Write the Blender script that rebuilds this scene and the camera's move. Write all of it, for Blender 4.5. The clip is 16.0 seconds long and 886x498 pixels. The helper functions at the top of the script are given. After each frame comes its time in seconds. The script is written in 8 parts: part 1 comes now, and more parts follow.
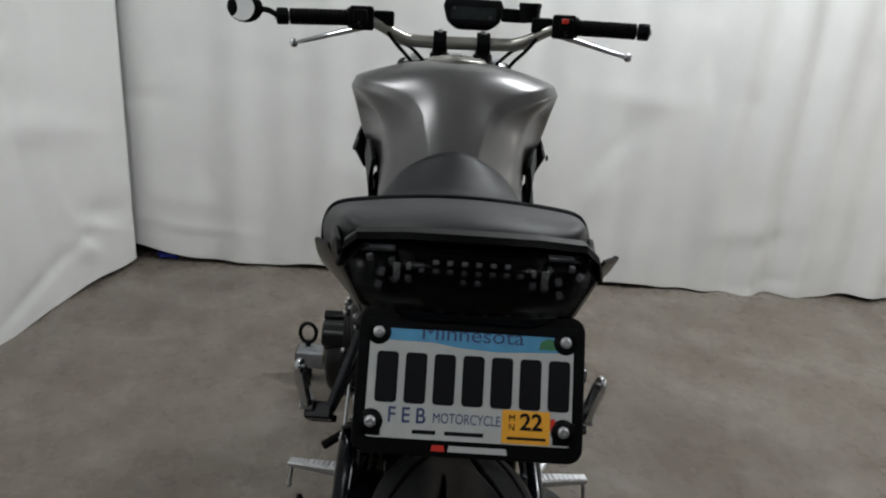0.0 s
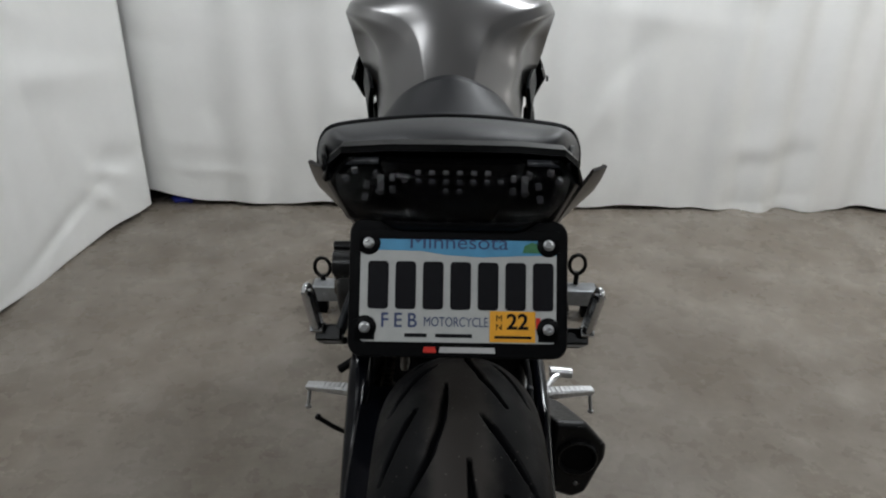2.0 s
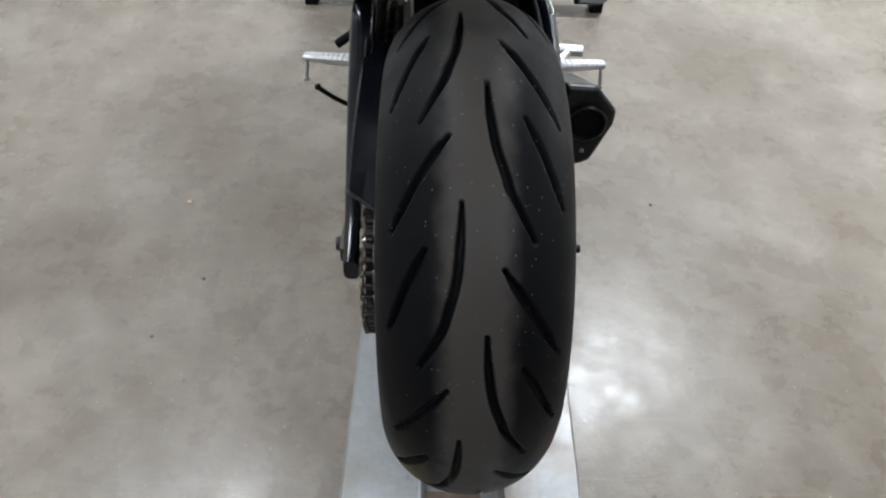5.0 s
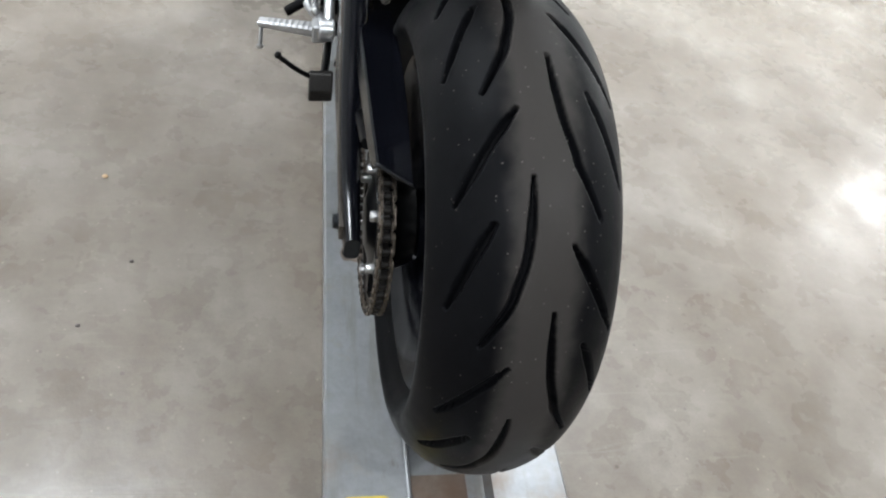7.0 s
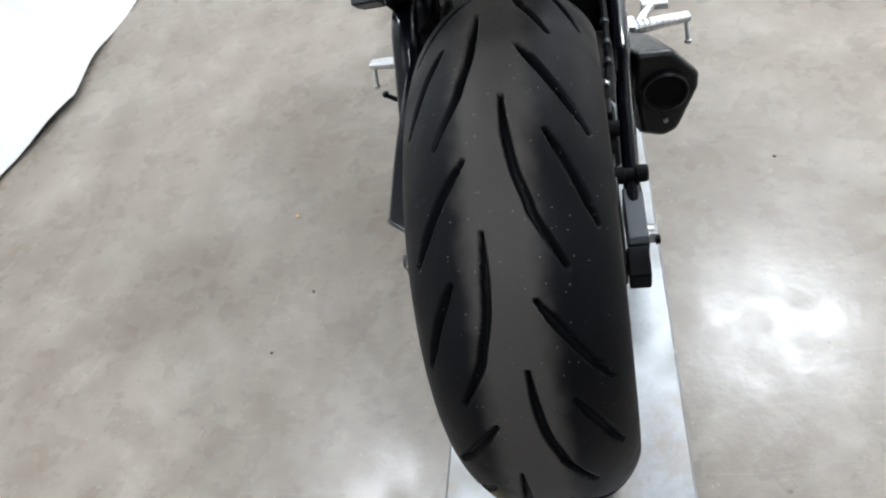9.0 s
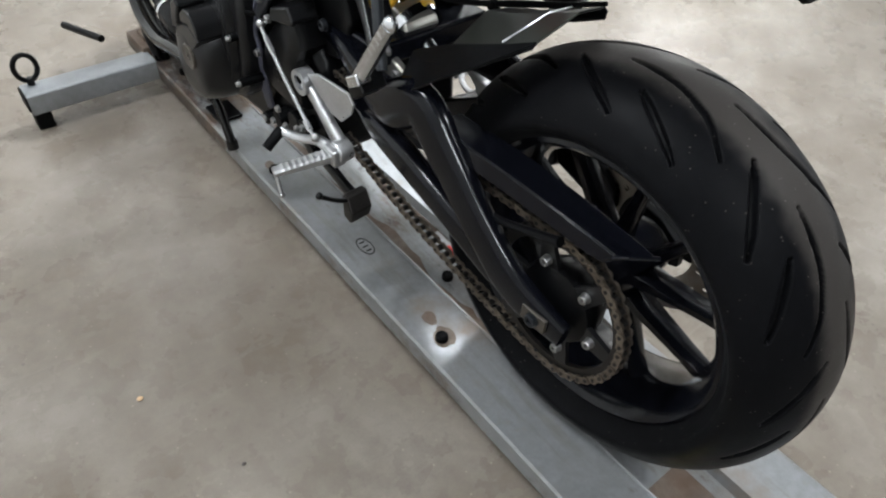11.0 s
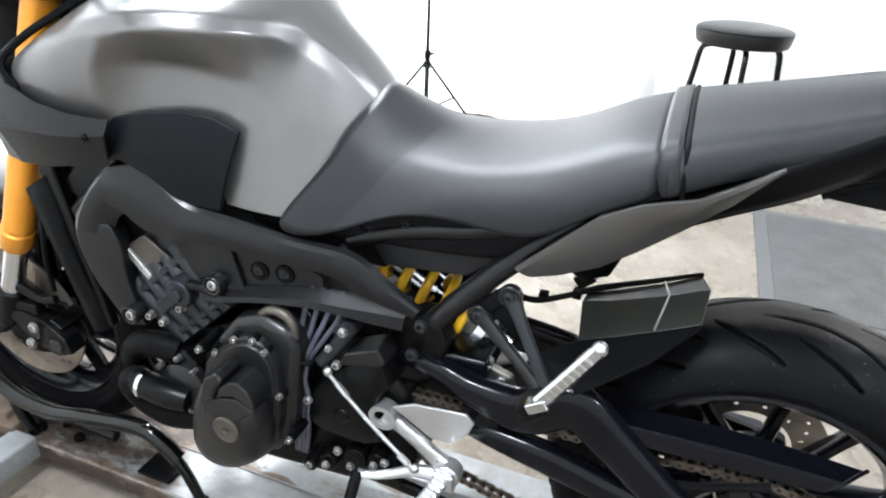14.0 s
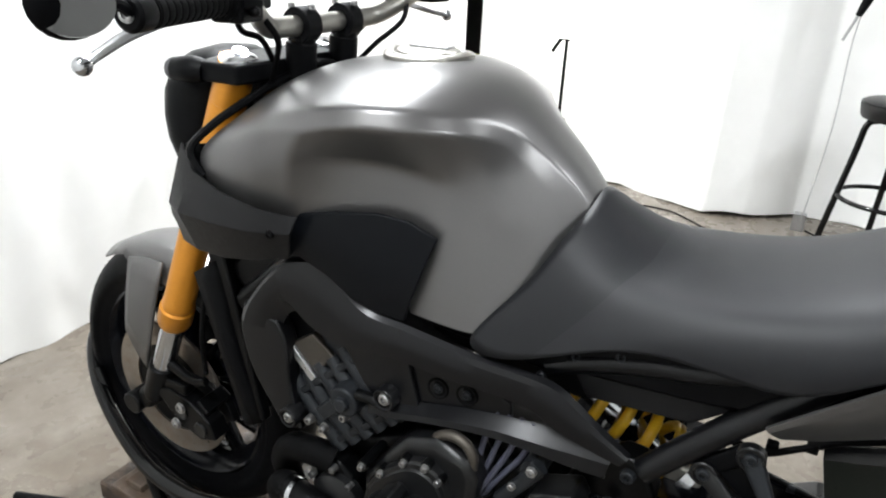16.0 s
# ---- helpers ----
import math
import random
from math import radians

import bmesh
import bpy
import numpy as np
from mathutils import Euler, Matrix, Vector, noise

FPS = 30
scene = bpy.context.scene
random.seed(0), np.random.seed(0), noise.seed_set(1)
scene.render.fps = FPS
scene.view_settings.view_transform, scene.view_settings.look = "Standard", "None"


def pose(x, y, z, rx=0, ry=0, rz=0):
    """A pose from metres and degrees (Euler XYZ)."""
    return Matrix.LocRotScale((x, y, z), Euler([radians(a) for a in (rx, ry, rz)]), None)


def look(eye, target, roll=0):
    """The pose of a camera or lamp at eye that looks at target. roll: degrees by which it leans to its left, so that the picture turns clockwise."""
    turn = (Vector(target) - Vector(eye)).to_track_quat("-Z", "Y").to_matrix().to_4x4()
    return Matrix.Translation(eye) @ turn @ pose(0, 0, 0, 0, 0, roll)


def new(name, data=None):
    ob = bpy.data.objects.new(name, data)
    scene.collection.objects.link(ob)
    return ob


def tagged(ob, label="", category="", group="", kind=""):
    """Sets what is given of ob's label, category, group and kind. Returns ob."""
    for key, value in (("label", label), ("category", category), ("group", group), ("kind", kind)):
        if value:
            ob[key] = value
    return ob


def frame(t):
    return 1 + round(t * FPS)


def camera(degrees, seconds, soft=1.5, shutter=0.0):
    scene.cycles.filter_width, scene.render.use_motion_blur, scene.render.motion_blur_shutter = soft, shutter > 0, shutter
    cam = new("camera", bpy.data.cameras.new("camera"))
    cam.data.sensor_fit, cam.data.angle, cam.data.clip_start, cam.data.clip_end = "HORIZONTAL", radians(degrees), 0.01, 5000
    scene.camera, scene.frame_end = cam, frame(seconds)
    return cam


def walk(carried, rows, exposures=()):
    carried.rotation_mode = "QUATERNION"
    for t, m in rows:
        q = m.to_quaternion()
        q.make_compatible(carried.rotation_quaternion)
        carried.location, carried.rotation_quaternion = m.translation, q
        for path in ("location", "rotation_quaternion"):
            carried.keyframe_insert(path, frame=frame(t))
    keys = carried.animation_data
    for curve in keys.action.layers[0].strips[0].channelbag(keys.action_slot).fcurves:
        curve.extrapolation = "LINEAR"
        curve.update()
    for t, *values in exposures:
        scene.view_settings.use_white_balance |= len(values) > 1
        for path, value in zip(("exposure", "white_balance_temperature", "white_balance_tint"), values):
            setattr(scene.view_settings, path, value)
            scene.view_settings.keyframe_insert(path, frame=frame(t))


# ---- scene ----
cam = camera(65.5, 16.0, soft=2.1)
PATH = [
    (0, (-0.026, -0.586, 1.178), (-0.028, 1.302, 0.518), 4.0),
    (0.5, (-0.009, -0.603, 1.177), (-0.054, 1.239, 0.398), 0.8),
    (1, (-0.006, -0.608, 1.178), (-0.125, 1.201, 0.334), -1.2),
    (1.5, (0.003, -0.612, 1.174), (-0.084, 1.202, 0.336), -0.5),
    (2, (0.001, -0.611, 1.167), (-0.042, 1.206, 0.332), 0.8),
    (2.5, (-0.003, -0.612, 1.143), (-0.047, 1.169, 0.235), 1.7),
    (3, (0.003, -0.613, 1.101), (-0.027, 1.036, -0.029), 2.2),
    (3.5, (0.005, -0.617, 1.075), (-0.009, 0.91, -0.217), 2.1),
    (4, (-0.004, -0.63, 1.059), (-0.014, 0.78, -0.359), 1.7),
    (4.5, (-0.009, -0.628, 1.054), (-0.024, 0.74, -0.404), 1.7),
    (4.7, (-0.009, -0.636, 1.054), (-0.028, 0.74, -0.397), 1.6),
    (6.8, (-0.206, -0.613, 1.007), (0.234, 0.694, -0.442), 14.2),
    (7, (-0.204, -0.62, 1.011), (0.217, 0.707, -0.425), 15.0),
    (7.5, (-0.072, -0.601, 1.036), (0.004, 0.709, -0.474), 3.3),
    (8, (0.053, -0.579, 1.06), (-0.163, 0.716, -0.449), -8.3),
    (8.5, (0.115, -0.571, 1.062), (-0.322, 0.686, -0.431), -17.9),
    (8.7, (0.127, -0.568, 1.059), (-0.373, 0.682, -0.42), -20.4),
    (10.8, (-0.607, -0.396, 1.078), (0.267, 0.702, -0.346), 5.5),
    (11, (-0.631, -0.356, 1.077), (0.319, 0.706, -0.326), 4.5),
    (11.2, (-0.703, -0.278, 1.077), (0.391, 0.73, -0.26), 4.2),
    (11.5, (-0.816, -0.223, 1.09), (0.504, 0.578, -0.181), 6.1),
    (11.8, (-0.828, -0.166, 1.083), (0.622, 0.449, -0.15), 7.3),
    (12, (-0.825, -0.094, 1.084), (0.549, 0.663, -0.156), 1.4),
    (12.5, (-0.802, -0.029, 1.108), (0.643, 0.738, -0.043), 1.0),
    (13, (-0.869, 0.053, 1.122), (0.686, 0.697, 0.041), 2.4),
    (13.5, (-0.91, 0.132, 1.151), (0.753, 0.698, 0.195), 4.0),
    (13.7, (-0.904, 0.141, 1.162), (0.757, 0.756, 0.233), 2.4),
    (14, (-0.909, 0.176, 1.174), (0.765, 0.802, 0.276), 2.7),
    (14.5, (-0.898, 0.205, 1.189), (0.777, 0.862, 0.316), 3.4),
    (15, (-0.896, 0.235, 1.203), (0.783, 0.92, 0.36), 3.6),
    (15.3, (-0.918, 0.257, 1.202), (0.771, 0.983, 0.416), 3.8),
    (15.5, (-0.911, 0.272, 1.223), (0.757, 1.043, 0.433), 4.2),
    (16, (-0.837, 0.369, 1.198), (0.771, 1.27, 0.42), 2.7),
]
walk(cam, [(t, look(eye, target, roll)) for t, eye, target, roll in PATH], [(0, -0.52, 6500, 10), (1.5, -0.38, 6480, 10), (2.2, -0.28, 6470, 10), (3.0, -0.12, 6480, 10), (3.5, 0.4, 6350, 10), (4.5, 0.88, 6250, 10), (7, 1.3, 6250, 10), (8.5, 1.4, 6100, 10), (11, 1.12, 6350, 10), (12.2, 1.52, 6250, 10), (13.5, 1.95, 6170, 10), (14.5, 1.78, 6250, 10), (15.5, 1.36, 6450, 10), (16, 0.9, 6500, 10)])

# ---- light ----
world = bpy.data.worlds.new("world")
world.use_nodes = True
world.node_tree.nodes["Background"].inputs[0].default_value = (0.8, 0.86, 1.0, 1)
world.node_tree.nodes["Background"].inputs[1].default_value = 0.004
scene.world = world


def area_lamp(name, x, y, z, sx, sy, watts, colour):
    data = bpy.data.lights.new(name, "AREA")
    data.shape, data.size, data.size_y, data.energy, data.color = "RECTANGLE", sx, sy, watts, colour
    ob = new(name, data)
    ob.matrix_world = pose(x, y, z)
    return ob


COOL = (0.93, 0.97, 1.0)
# First two follow glints on the floor; last two are unseen, added as fill.
LAMPS = [(1.07, 1.84, 60), (-1.2, 0.85, 23), (-0.9, -1.8, 20), (1.3, -1.5, 24)]
for lx, ly, watts in LAMPS:
    area_lamp("lamp_light", lx, ly, 2.76, 0.62, 0.3, watts, COOL)


# ---- materials ----
def mat_new(name, colour, rough=0.5, metal=0.0, grain=0.0, scale=60.0, bump=0.0, bump_scale=None, rough_var=0.0,
            stain=None, stain_scale=4.0, stain_amount=0.5, coat=0.0, spec=0.5, emit=0.0, per_object=0.0):
    """A principled surface with grain and stains at two scales, in object space metres."""
    m = bpy.data.materials.new(name)
    m.use_nodes = True
    nt = m.node_tree
    b = nt.nodes["Principled BSDF"]
    b.inputs["Base Color"].default_value = (*colour, 1)
    b.inputs["Roughness"].default_value = rough
    b.inputs["Metallic"].default_value = metal
    b.inputs["Specular IOR Level"].default_value = spec
    b.inputs["Coat Weight"].default_value = coat
    if emit:
        b.inputs["Emission Color"].default_value = (*colour, 1)
        b.inputs["Emission Strength"].default_value = emit
    tc = nt.nodes.new("ShaderNodeTexCoord")

    def noise_tex(s, detail=5.0, r=0.6):
        n = nt.nodes.new("ShaderNodeTexNoise")
        n.inputs["Scale"].default_value = s
        n.inputs["Detail"].default_value = detail
        n.inputs["Roughness"].default_value = r
        nt.links.new(tc.outputs["Object"], n.inputs["Vector"])
        return n

    last = None
    if grain or stain or per_object:
        base = nt.nodes.new("ShaderNodeRGB")
        base.outputs[0].default_value = (*colour, 1)
        last = base.outputs[0]
    if grain:
        n = noise_tex(scale)
        ramp = nt.nodes.new("ShaderNodeMapRange")
        ramp.inputs["From Min"].default_value, ramp.inputs["From Max"].default_value = 0.3, 0.7
        ramp.inputs["To Min"].default_value, ramp.inputs["To Max"].default_value = 1 - grain, 1 + grain
        nt.links.new(n.outputs["Fac"], ramp.inputs["Value"])
        mix = nt.nodes.new("ShaderNodeVectorMath")
        mix.operation = "SCALE"
        nt.links.new(last, mix.inputs[0])
        nt.links.new(ramp.outputs[0], mix.inputs["Scale"])
        last = mix.outputs[0]
    if stain:
        n = noise_tex(stain_scale, 6.0, 0.65)
        ramp = nt.nodes.new("ShaderNodeMapRange")
        ramp.interpolation_type = "SMOOTHSTEP"
        ramp.inputs["From Min"].default_value, ramp.inputs["From Max"].default_value = 0.3, 0.78
        ramp.inputs["To Min"].default_value, ramp.inputs["To Max"].default_value = 0.0, stain_amount
        nt.links.new(n.outputs["Fac"], ramp.inputs["Value"])
        mix = nt.nodes.new("ShaderNodeMix")
        mix.data_type = "RGBA"
        nt.links.new(ramp.outputs[0], mix.inputs["Factor"])
        nt.links.new(last, mix.inputs["A"])
        mix.inputs["B"].default_value = (*stain, 1)
        last = mix.outputs["Result"]
    if per_object:
        info = nt.nodes.new("ShaderNodeObjectInfo")
        ramp = nt.nodes.new("ShaderNodeMapRange")
        ramp.inputs["To Min"].default_value, ramp.inputs["To Max"].default_value = 1 - per_object, 1 + per_object
        nt.links.new(info.outputs["Random"], ramp.inputs["Value"])
        mix = nt.nodes.new("ShaderNodeVectorMath")
        mix.operation = "SCALE"
        nt.links.new(last, mix.inputs[0])
        nt.links.new(ramp.outputs[0], mix.inputs["Scale"])
        last = mix.outputs[0]
    if last is not None:
        nt.links.new(last, b.inputs["Base Color"])
    if rough_var:
        n = noise_tex(scale * 0.25, 4.0)
        ramp = nt.nodes.new("ShaderNodeMapRange")
        ramp.inputs["From Min"].default_value, ramp.inputs["From Max"].default_value = 0.3, 0.7
        ramp.inputs["To Min"].default_value = max(0.03, rough - rough_var)
        ramp.inputs["To Max"].default_value = min(1.0, rough + rough_var)
        nt.links.new(n.outputs["Fac"], ramp.inputs["Value"])
        nt.links.new(ramp.outputs[0], b.inputs["Roughness"])
    if bump:
        n = noise_tex(bump_scale or scale * 3, 3.0)
        bn = nt.nodes.new("ShaderNodeBump")
        bn.inputs["Strength"].default_value = 0.6
        bn.inputs["Distance"].default_value = bump
        nt.links.new(n.outputs["Fac"], bn.inputs["Height"])
        nt.links.new(bn.outputs["Normal"], b.inputs["Normal"])
    return m


PAINT = mat_new("matte_grey_paint", (0.138, 0.135, 0.134), 0.31, 0.74, grain=0.05, scale=900, bump=0.00003, bump_scale=2500, rough_var=0.03)
PLASTIC = mat_new("black_plastic", (0.0024, 0.0025, 0.003), 0.4, grain=0.15, scale=500, bump=0.00008, bump_scale=1500, rough_var=0.03, spec=0.07)
PLASTIC_GREY = mat_new("dark_grey_plastic", (0.0066, 0.0066, 0.0074), 0.46, grain=0.12, scale=500, bump=0.0001, bump_scale=1400, rough_var=0.05, spec=0.2)
KNEE = mat_new("blue_black_plastic", (0.0022, 0.0028, 0.004), 0.42, grain=0.12, scale=500, bump=0.0001, bump_scale=1400, rough_var=0.04, spec=0.13)
GLOSS = mat_new("gloss_black", (0.002, 0.002, 0.0022), 0.14, grain=0.1, scale=200, rough_var=0.05, spec=0.32)
LAMP_BLACK = mat_new("lamp_black", (0.0016, 0.0016, 0.0018), 0.3, grain=0.1, scale=200, spec=0.08)
# Raised grey-green base puts the reflection on the hugger's top into its colour.
HUGGER = mat_new("hugger_satin", (0.03, 0.033, 0.027), 0.32, 0.45, grain=0.1, scale=300, spec=0.9)
FRAME = mat_new("frame_paint", (0.0048, 0.005, 0.006), 0.28, 0.22, grain=0.02, scale=600, spec=0.34)
SWING = mat_new("swingarm_paint", (0.0026, 0.0029, 0.0046), 0.17, 0.08, grain=0.08, scale=500, spec=0.22)
RUBBER = mat_new("tyre_rubber", (0.0024, 0.0025, 0.0031), 0.46, grain=0.22, scale=90, bump=0.0002, bump_scale=700, rough_var=0.08, spec=0.05)


def worn_tread():
    """Tyre rubber with a dusty brown-grey worn band along the middle of the tread, speckled with pale grit; grooves are
    darkened for their shade.
    """
    m = RUBBER.copy()
    m.name = "worn_tread_rubber"
    nt = m.node_tree
    b = nt.nodes["Principled BSDF"]
    old = b.inputs["Base Color"].links[0].from_socket
    tc = nt.nodes.new("ShaderNodeTexCoord")
    sep = nt.nodes.new("ShaderNodeSeparateXYZ")
    nt.links.new(tc.outputs["Object"], sep.inputs[0])
    off = nt.nodes.new("ShaderNodeMath")
    off.operation = "SUBTRACT"
    off.inputs[1].default_value = 0.003
    nt.links.new(sep.outputs["X"], off.inputs[0])
    ab = nt.nodes.new("ShaderNodeMath")
    ab.operation = "ABSOLUTE"
    nt.links.new(off.outputs[0], ab.inputs[0])
    n = nt.nodes.new("ShaderNodeTexNoise")
    n.inputs["Scale"].default_value = 45
    n.inputs["Detail"].default_value = 6
    nt.links.new(tc.outputs["Object"], n.inputs["Vector"])
    wob = nt.nodes.new("ShaderNodeMath")
    wob.operation = "MULTIPLY_ADD"
    wob.inputs[1].default_value = 0.02
    nt.links.new(n.outputs["Fac"], wob.inputs[0])
    nt.links.new(ab.outputs[0], wob.inputs[2])
    band = nt.nodes.new("ShaderNodeMapRange")
    band.interpolation_type = "SMOOTHSTEP"
    band.inputs["From Min"].default_value, band.inputs["From Max"].default_value = 0.03, 0.054
    band.inputs["To Min"].default_value, band.inputs["To Max"].default_value = 0.85, 0.0
    nt.links.new(wob.outputs[0], band.inputs["Value"])
    mix = nt.nodes.new("ShaderNodeMix")
    mix.data_type = "RGBA"
    # Groove mask drops the band colour, painting the grooves' shade into the tread.
    at = nt.nodes.new("ShaderNodeAttribute")
    at.attribute_name = "groove"
    groove_shade = nt.nodes.new("ShaderNodeMath")
    groove_shade.operation = "SUBTRACT"
    groove_shade.use_clamp = True
    nt.links.new(band.outputs[0], groove_shade.inputs[0])
    nt.links.new(at.outputs["Fac"], groove_shade.inputs[1])
    nt.links.new(groove_shade.outputs[0], mix.inputs["Factor"])
    nt.links.new(old, mix.inputs["A"])
    mix.inputs["B"].default_value = (0.04, 0.036, 0.033, 1)
    v = nt.nodes.new("ShaderNodeTexVoronoi")
    v.inputs["Scale"].default_value = 95
    nt.links.new(tc.outputs["Object"], v.inputs["Vector"])
    dot = nt.nodes.new("ShaderNodeMapRange")
    dot.inputs["From Min"].default_value, dot.inputs["From Max"].default_value = 0.06, 0.1
    dot.inputs["To Min"].default_value, dot.inputs["To Max"].default_value = 0.3, 0.0
    nt.links.new(v.outputs["Distance"], dot.inputs["Value"])
    grit = nt.nodes.new("ShaderNodeMix")
    grit.data_type = "RGBA"
    nt.links.new(dot.outputs[0], grit.inputs["Factor"])
    nt.links.new(mix.outputs["Result"], grit.inputs["A"])
    grit.inputs["B"].default_value = (0.22, 0.2, 0.18, 1)
    b.inputs["Sheen Weight"].default_value = 0.015
    b.inputs["Sheen Roughness"].default_value = 0.4
    nt.links.new(grit.outputs["Result"], b.inputs["Base Color"])
    return m


TREAD = worn_tread()
SOFT = mat_new("soft_rubber", (0.0025, 0.0025, 0.0028), 0.6, grain=0.2, scale=200, bump=0.0001, spec=0.06)
VINYL = mat_new("seat_vinyl", (0.004, 0.0047, 0.0068), 0.53, grain=0.1, scale=300, bump=0.0001, bump_scale=1500, spec=0.42)
VINYL_NOSE = mat_new("seat_vinyl_ribbed", (0.0062, 0.0067, 0.0084), 0.5, grain=0.15, scale=500, bump=0.0001, bump_scale=1500, spec=0.3)
GOLD = mat_new("gold_anodised", (0.5, 0.2, 0.016), 0.34, 0.45, grain=0.04, scale=120)
CHROME = mat_new("chrome", (0.52, 0.53, 0.55), 0.16, 1.0, grain=0.05, scale=150, rough_var=0.06)
ALU = mat_new("brushed_aluminium", (0.46, 0.465, 0.475), 0.36, 0.9, grain=0.1, scale=250, rough_var=0.1, stain=(0.3, 0.3, 0.3), stain_scale=30, stain_amount=0.3)
BAR = mat_new("handlebar_titanium_grey", (0.34, 0.33, 0.3), 0.33, 0.85, grain=0.05, scale=300, rough_var=0.05)
ENGINE = mat_new("engine_black", (0.002, 0.0021, 0.0024), 0.3, 0.05, grain=0.18, scale=350, bump=0.00003, bump_scale=900, spec=0.13)
ENGINE_DOME = mat_new("engine_satin_black", (0.0065, 0.0067, 0.0074), 0.3, 0.2, grain=0.12, scale=350, bump=0.00004, bump_scale=1200, spec=0.4)
ENGINE_GREY = mat_new("engine_grey", (0.015, 0.017, 0.02), 0.4, 0.35, grain=0.16, scale=250, rough_var=0.03, bump=0.0002, bump_scale=900, spec=0.3)
BRASSY = mat_new("dull_bronze_plug", (0.075, 0.066, 0.056), 0.45, 0.7, grain=0.12, scale=300)
STEEL = mat_new("bolt_steel", (0.36, 0.36, 0.36), 0.32, 0.95, grain=0.1, scale=400)
CHAIN = mat_new("chain_plate", (0.17, 0.142, 0.115), 0.42, 0.8, grain=0.25, scale=300, stain=(0.06, 0.045, 0.035), stain_scale=90, stain_amount=0.7, per_object=0.2)
DARKSTEEL = mat_new("dark_oily_steel", (0.022, 0.02, 0.0185), 0.45, 0.7, grain=0.3, scale=300)
DISC = mat_new("brake_disc_steel", (0.36, 0.33, 0.3), 0.36, 0.9, grain=0.12, scale=350, stain=(0.28, 0.2, 0.13), stain_scale=40, stain_amount=0.5)
YELLOW = mat_new("spring_yellow", (0.74, 0.43, 0.015), 0.38, grain=0.06, scale=200)
GALV = mat_new("galvanised_steel", (0.215, 0.222, 0.23), 0.42, 0.4, grain=0.12, scale=70, rough_var=0.12, stain=(0.15, 0.15, 0.14), stain_scale=9, stain_amount=0.6, bump=0.0002, bump_scale=300)
GALV_ARM = mat_new("galvanised_arm", (0.25, 0.262, 0.275), 0.42, 0.4, grain=0.12, scale=70, rough_var=0.1, stain=(0.14, 0.14, 0.135), stain_scale=12, stain_amount=0.6, bump=0.0002, bump_scale=300)
RUST = mat_new("rusty_galvanised", (0.13, 0.104, 0.083), 0.6, 0.35, grain=0.25, scale=60, rough_var=0.15, stain=(0.085, 0.045, 0.025), stain_scale=16, stain_amount=0.85, bump=0.0004, bump_scale=200)
CONCRETE = mat_new("polished_concrete", (0.15, 0.126, 0.099), 0.29, grain=0.13, scale=40, rough_var=0.1, stain=(0.1, 0.083, 0.066), stain_scale=1.7, stain_amount=0.75, bump=0.0006, bump_scale=60, spec=0.22)


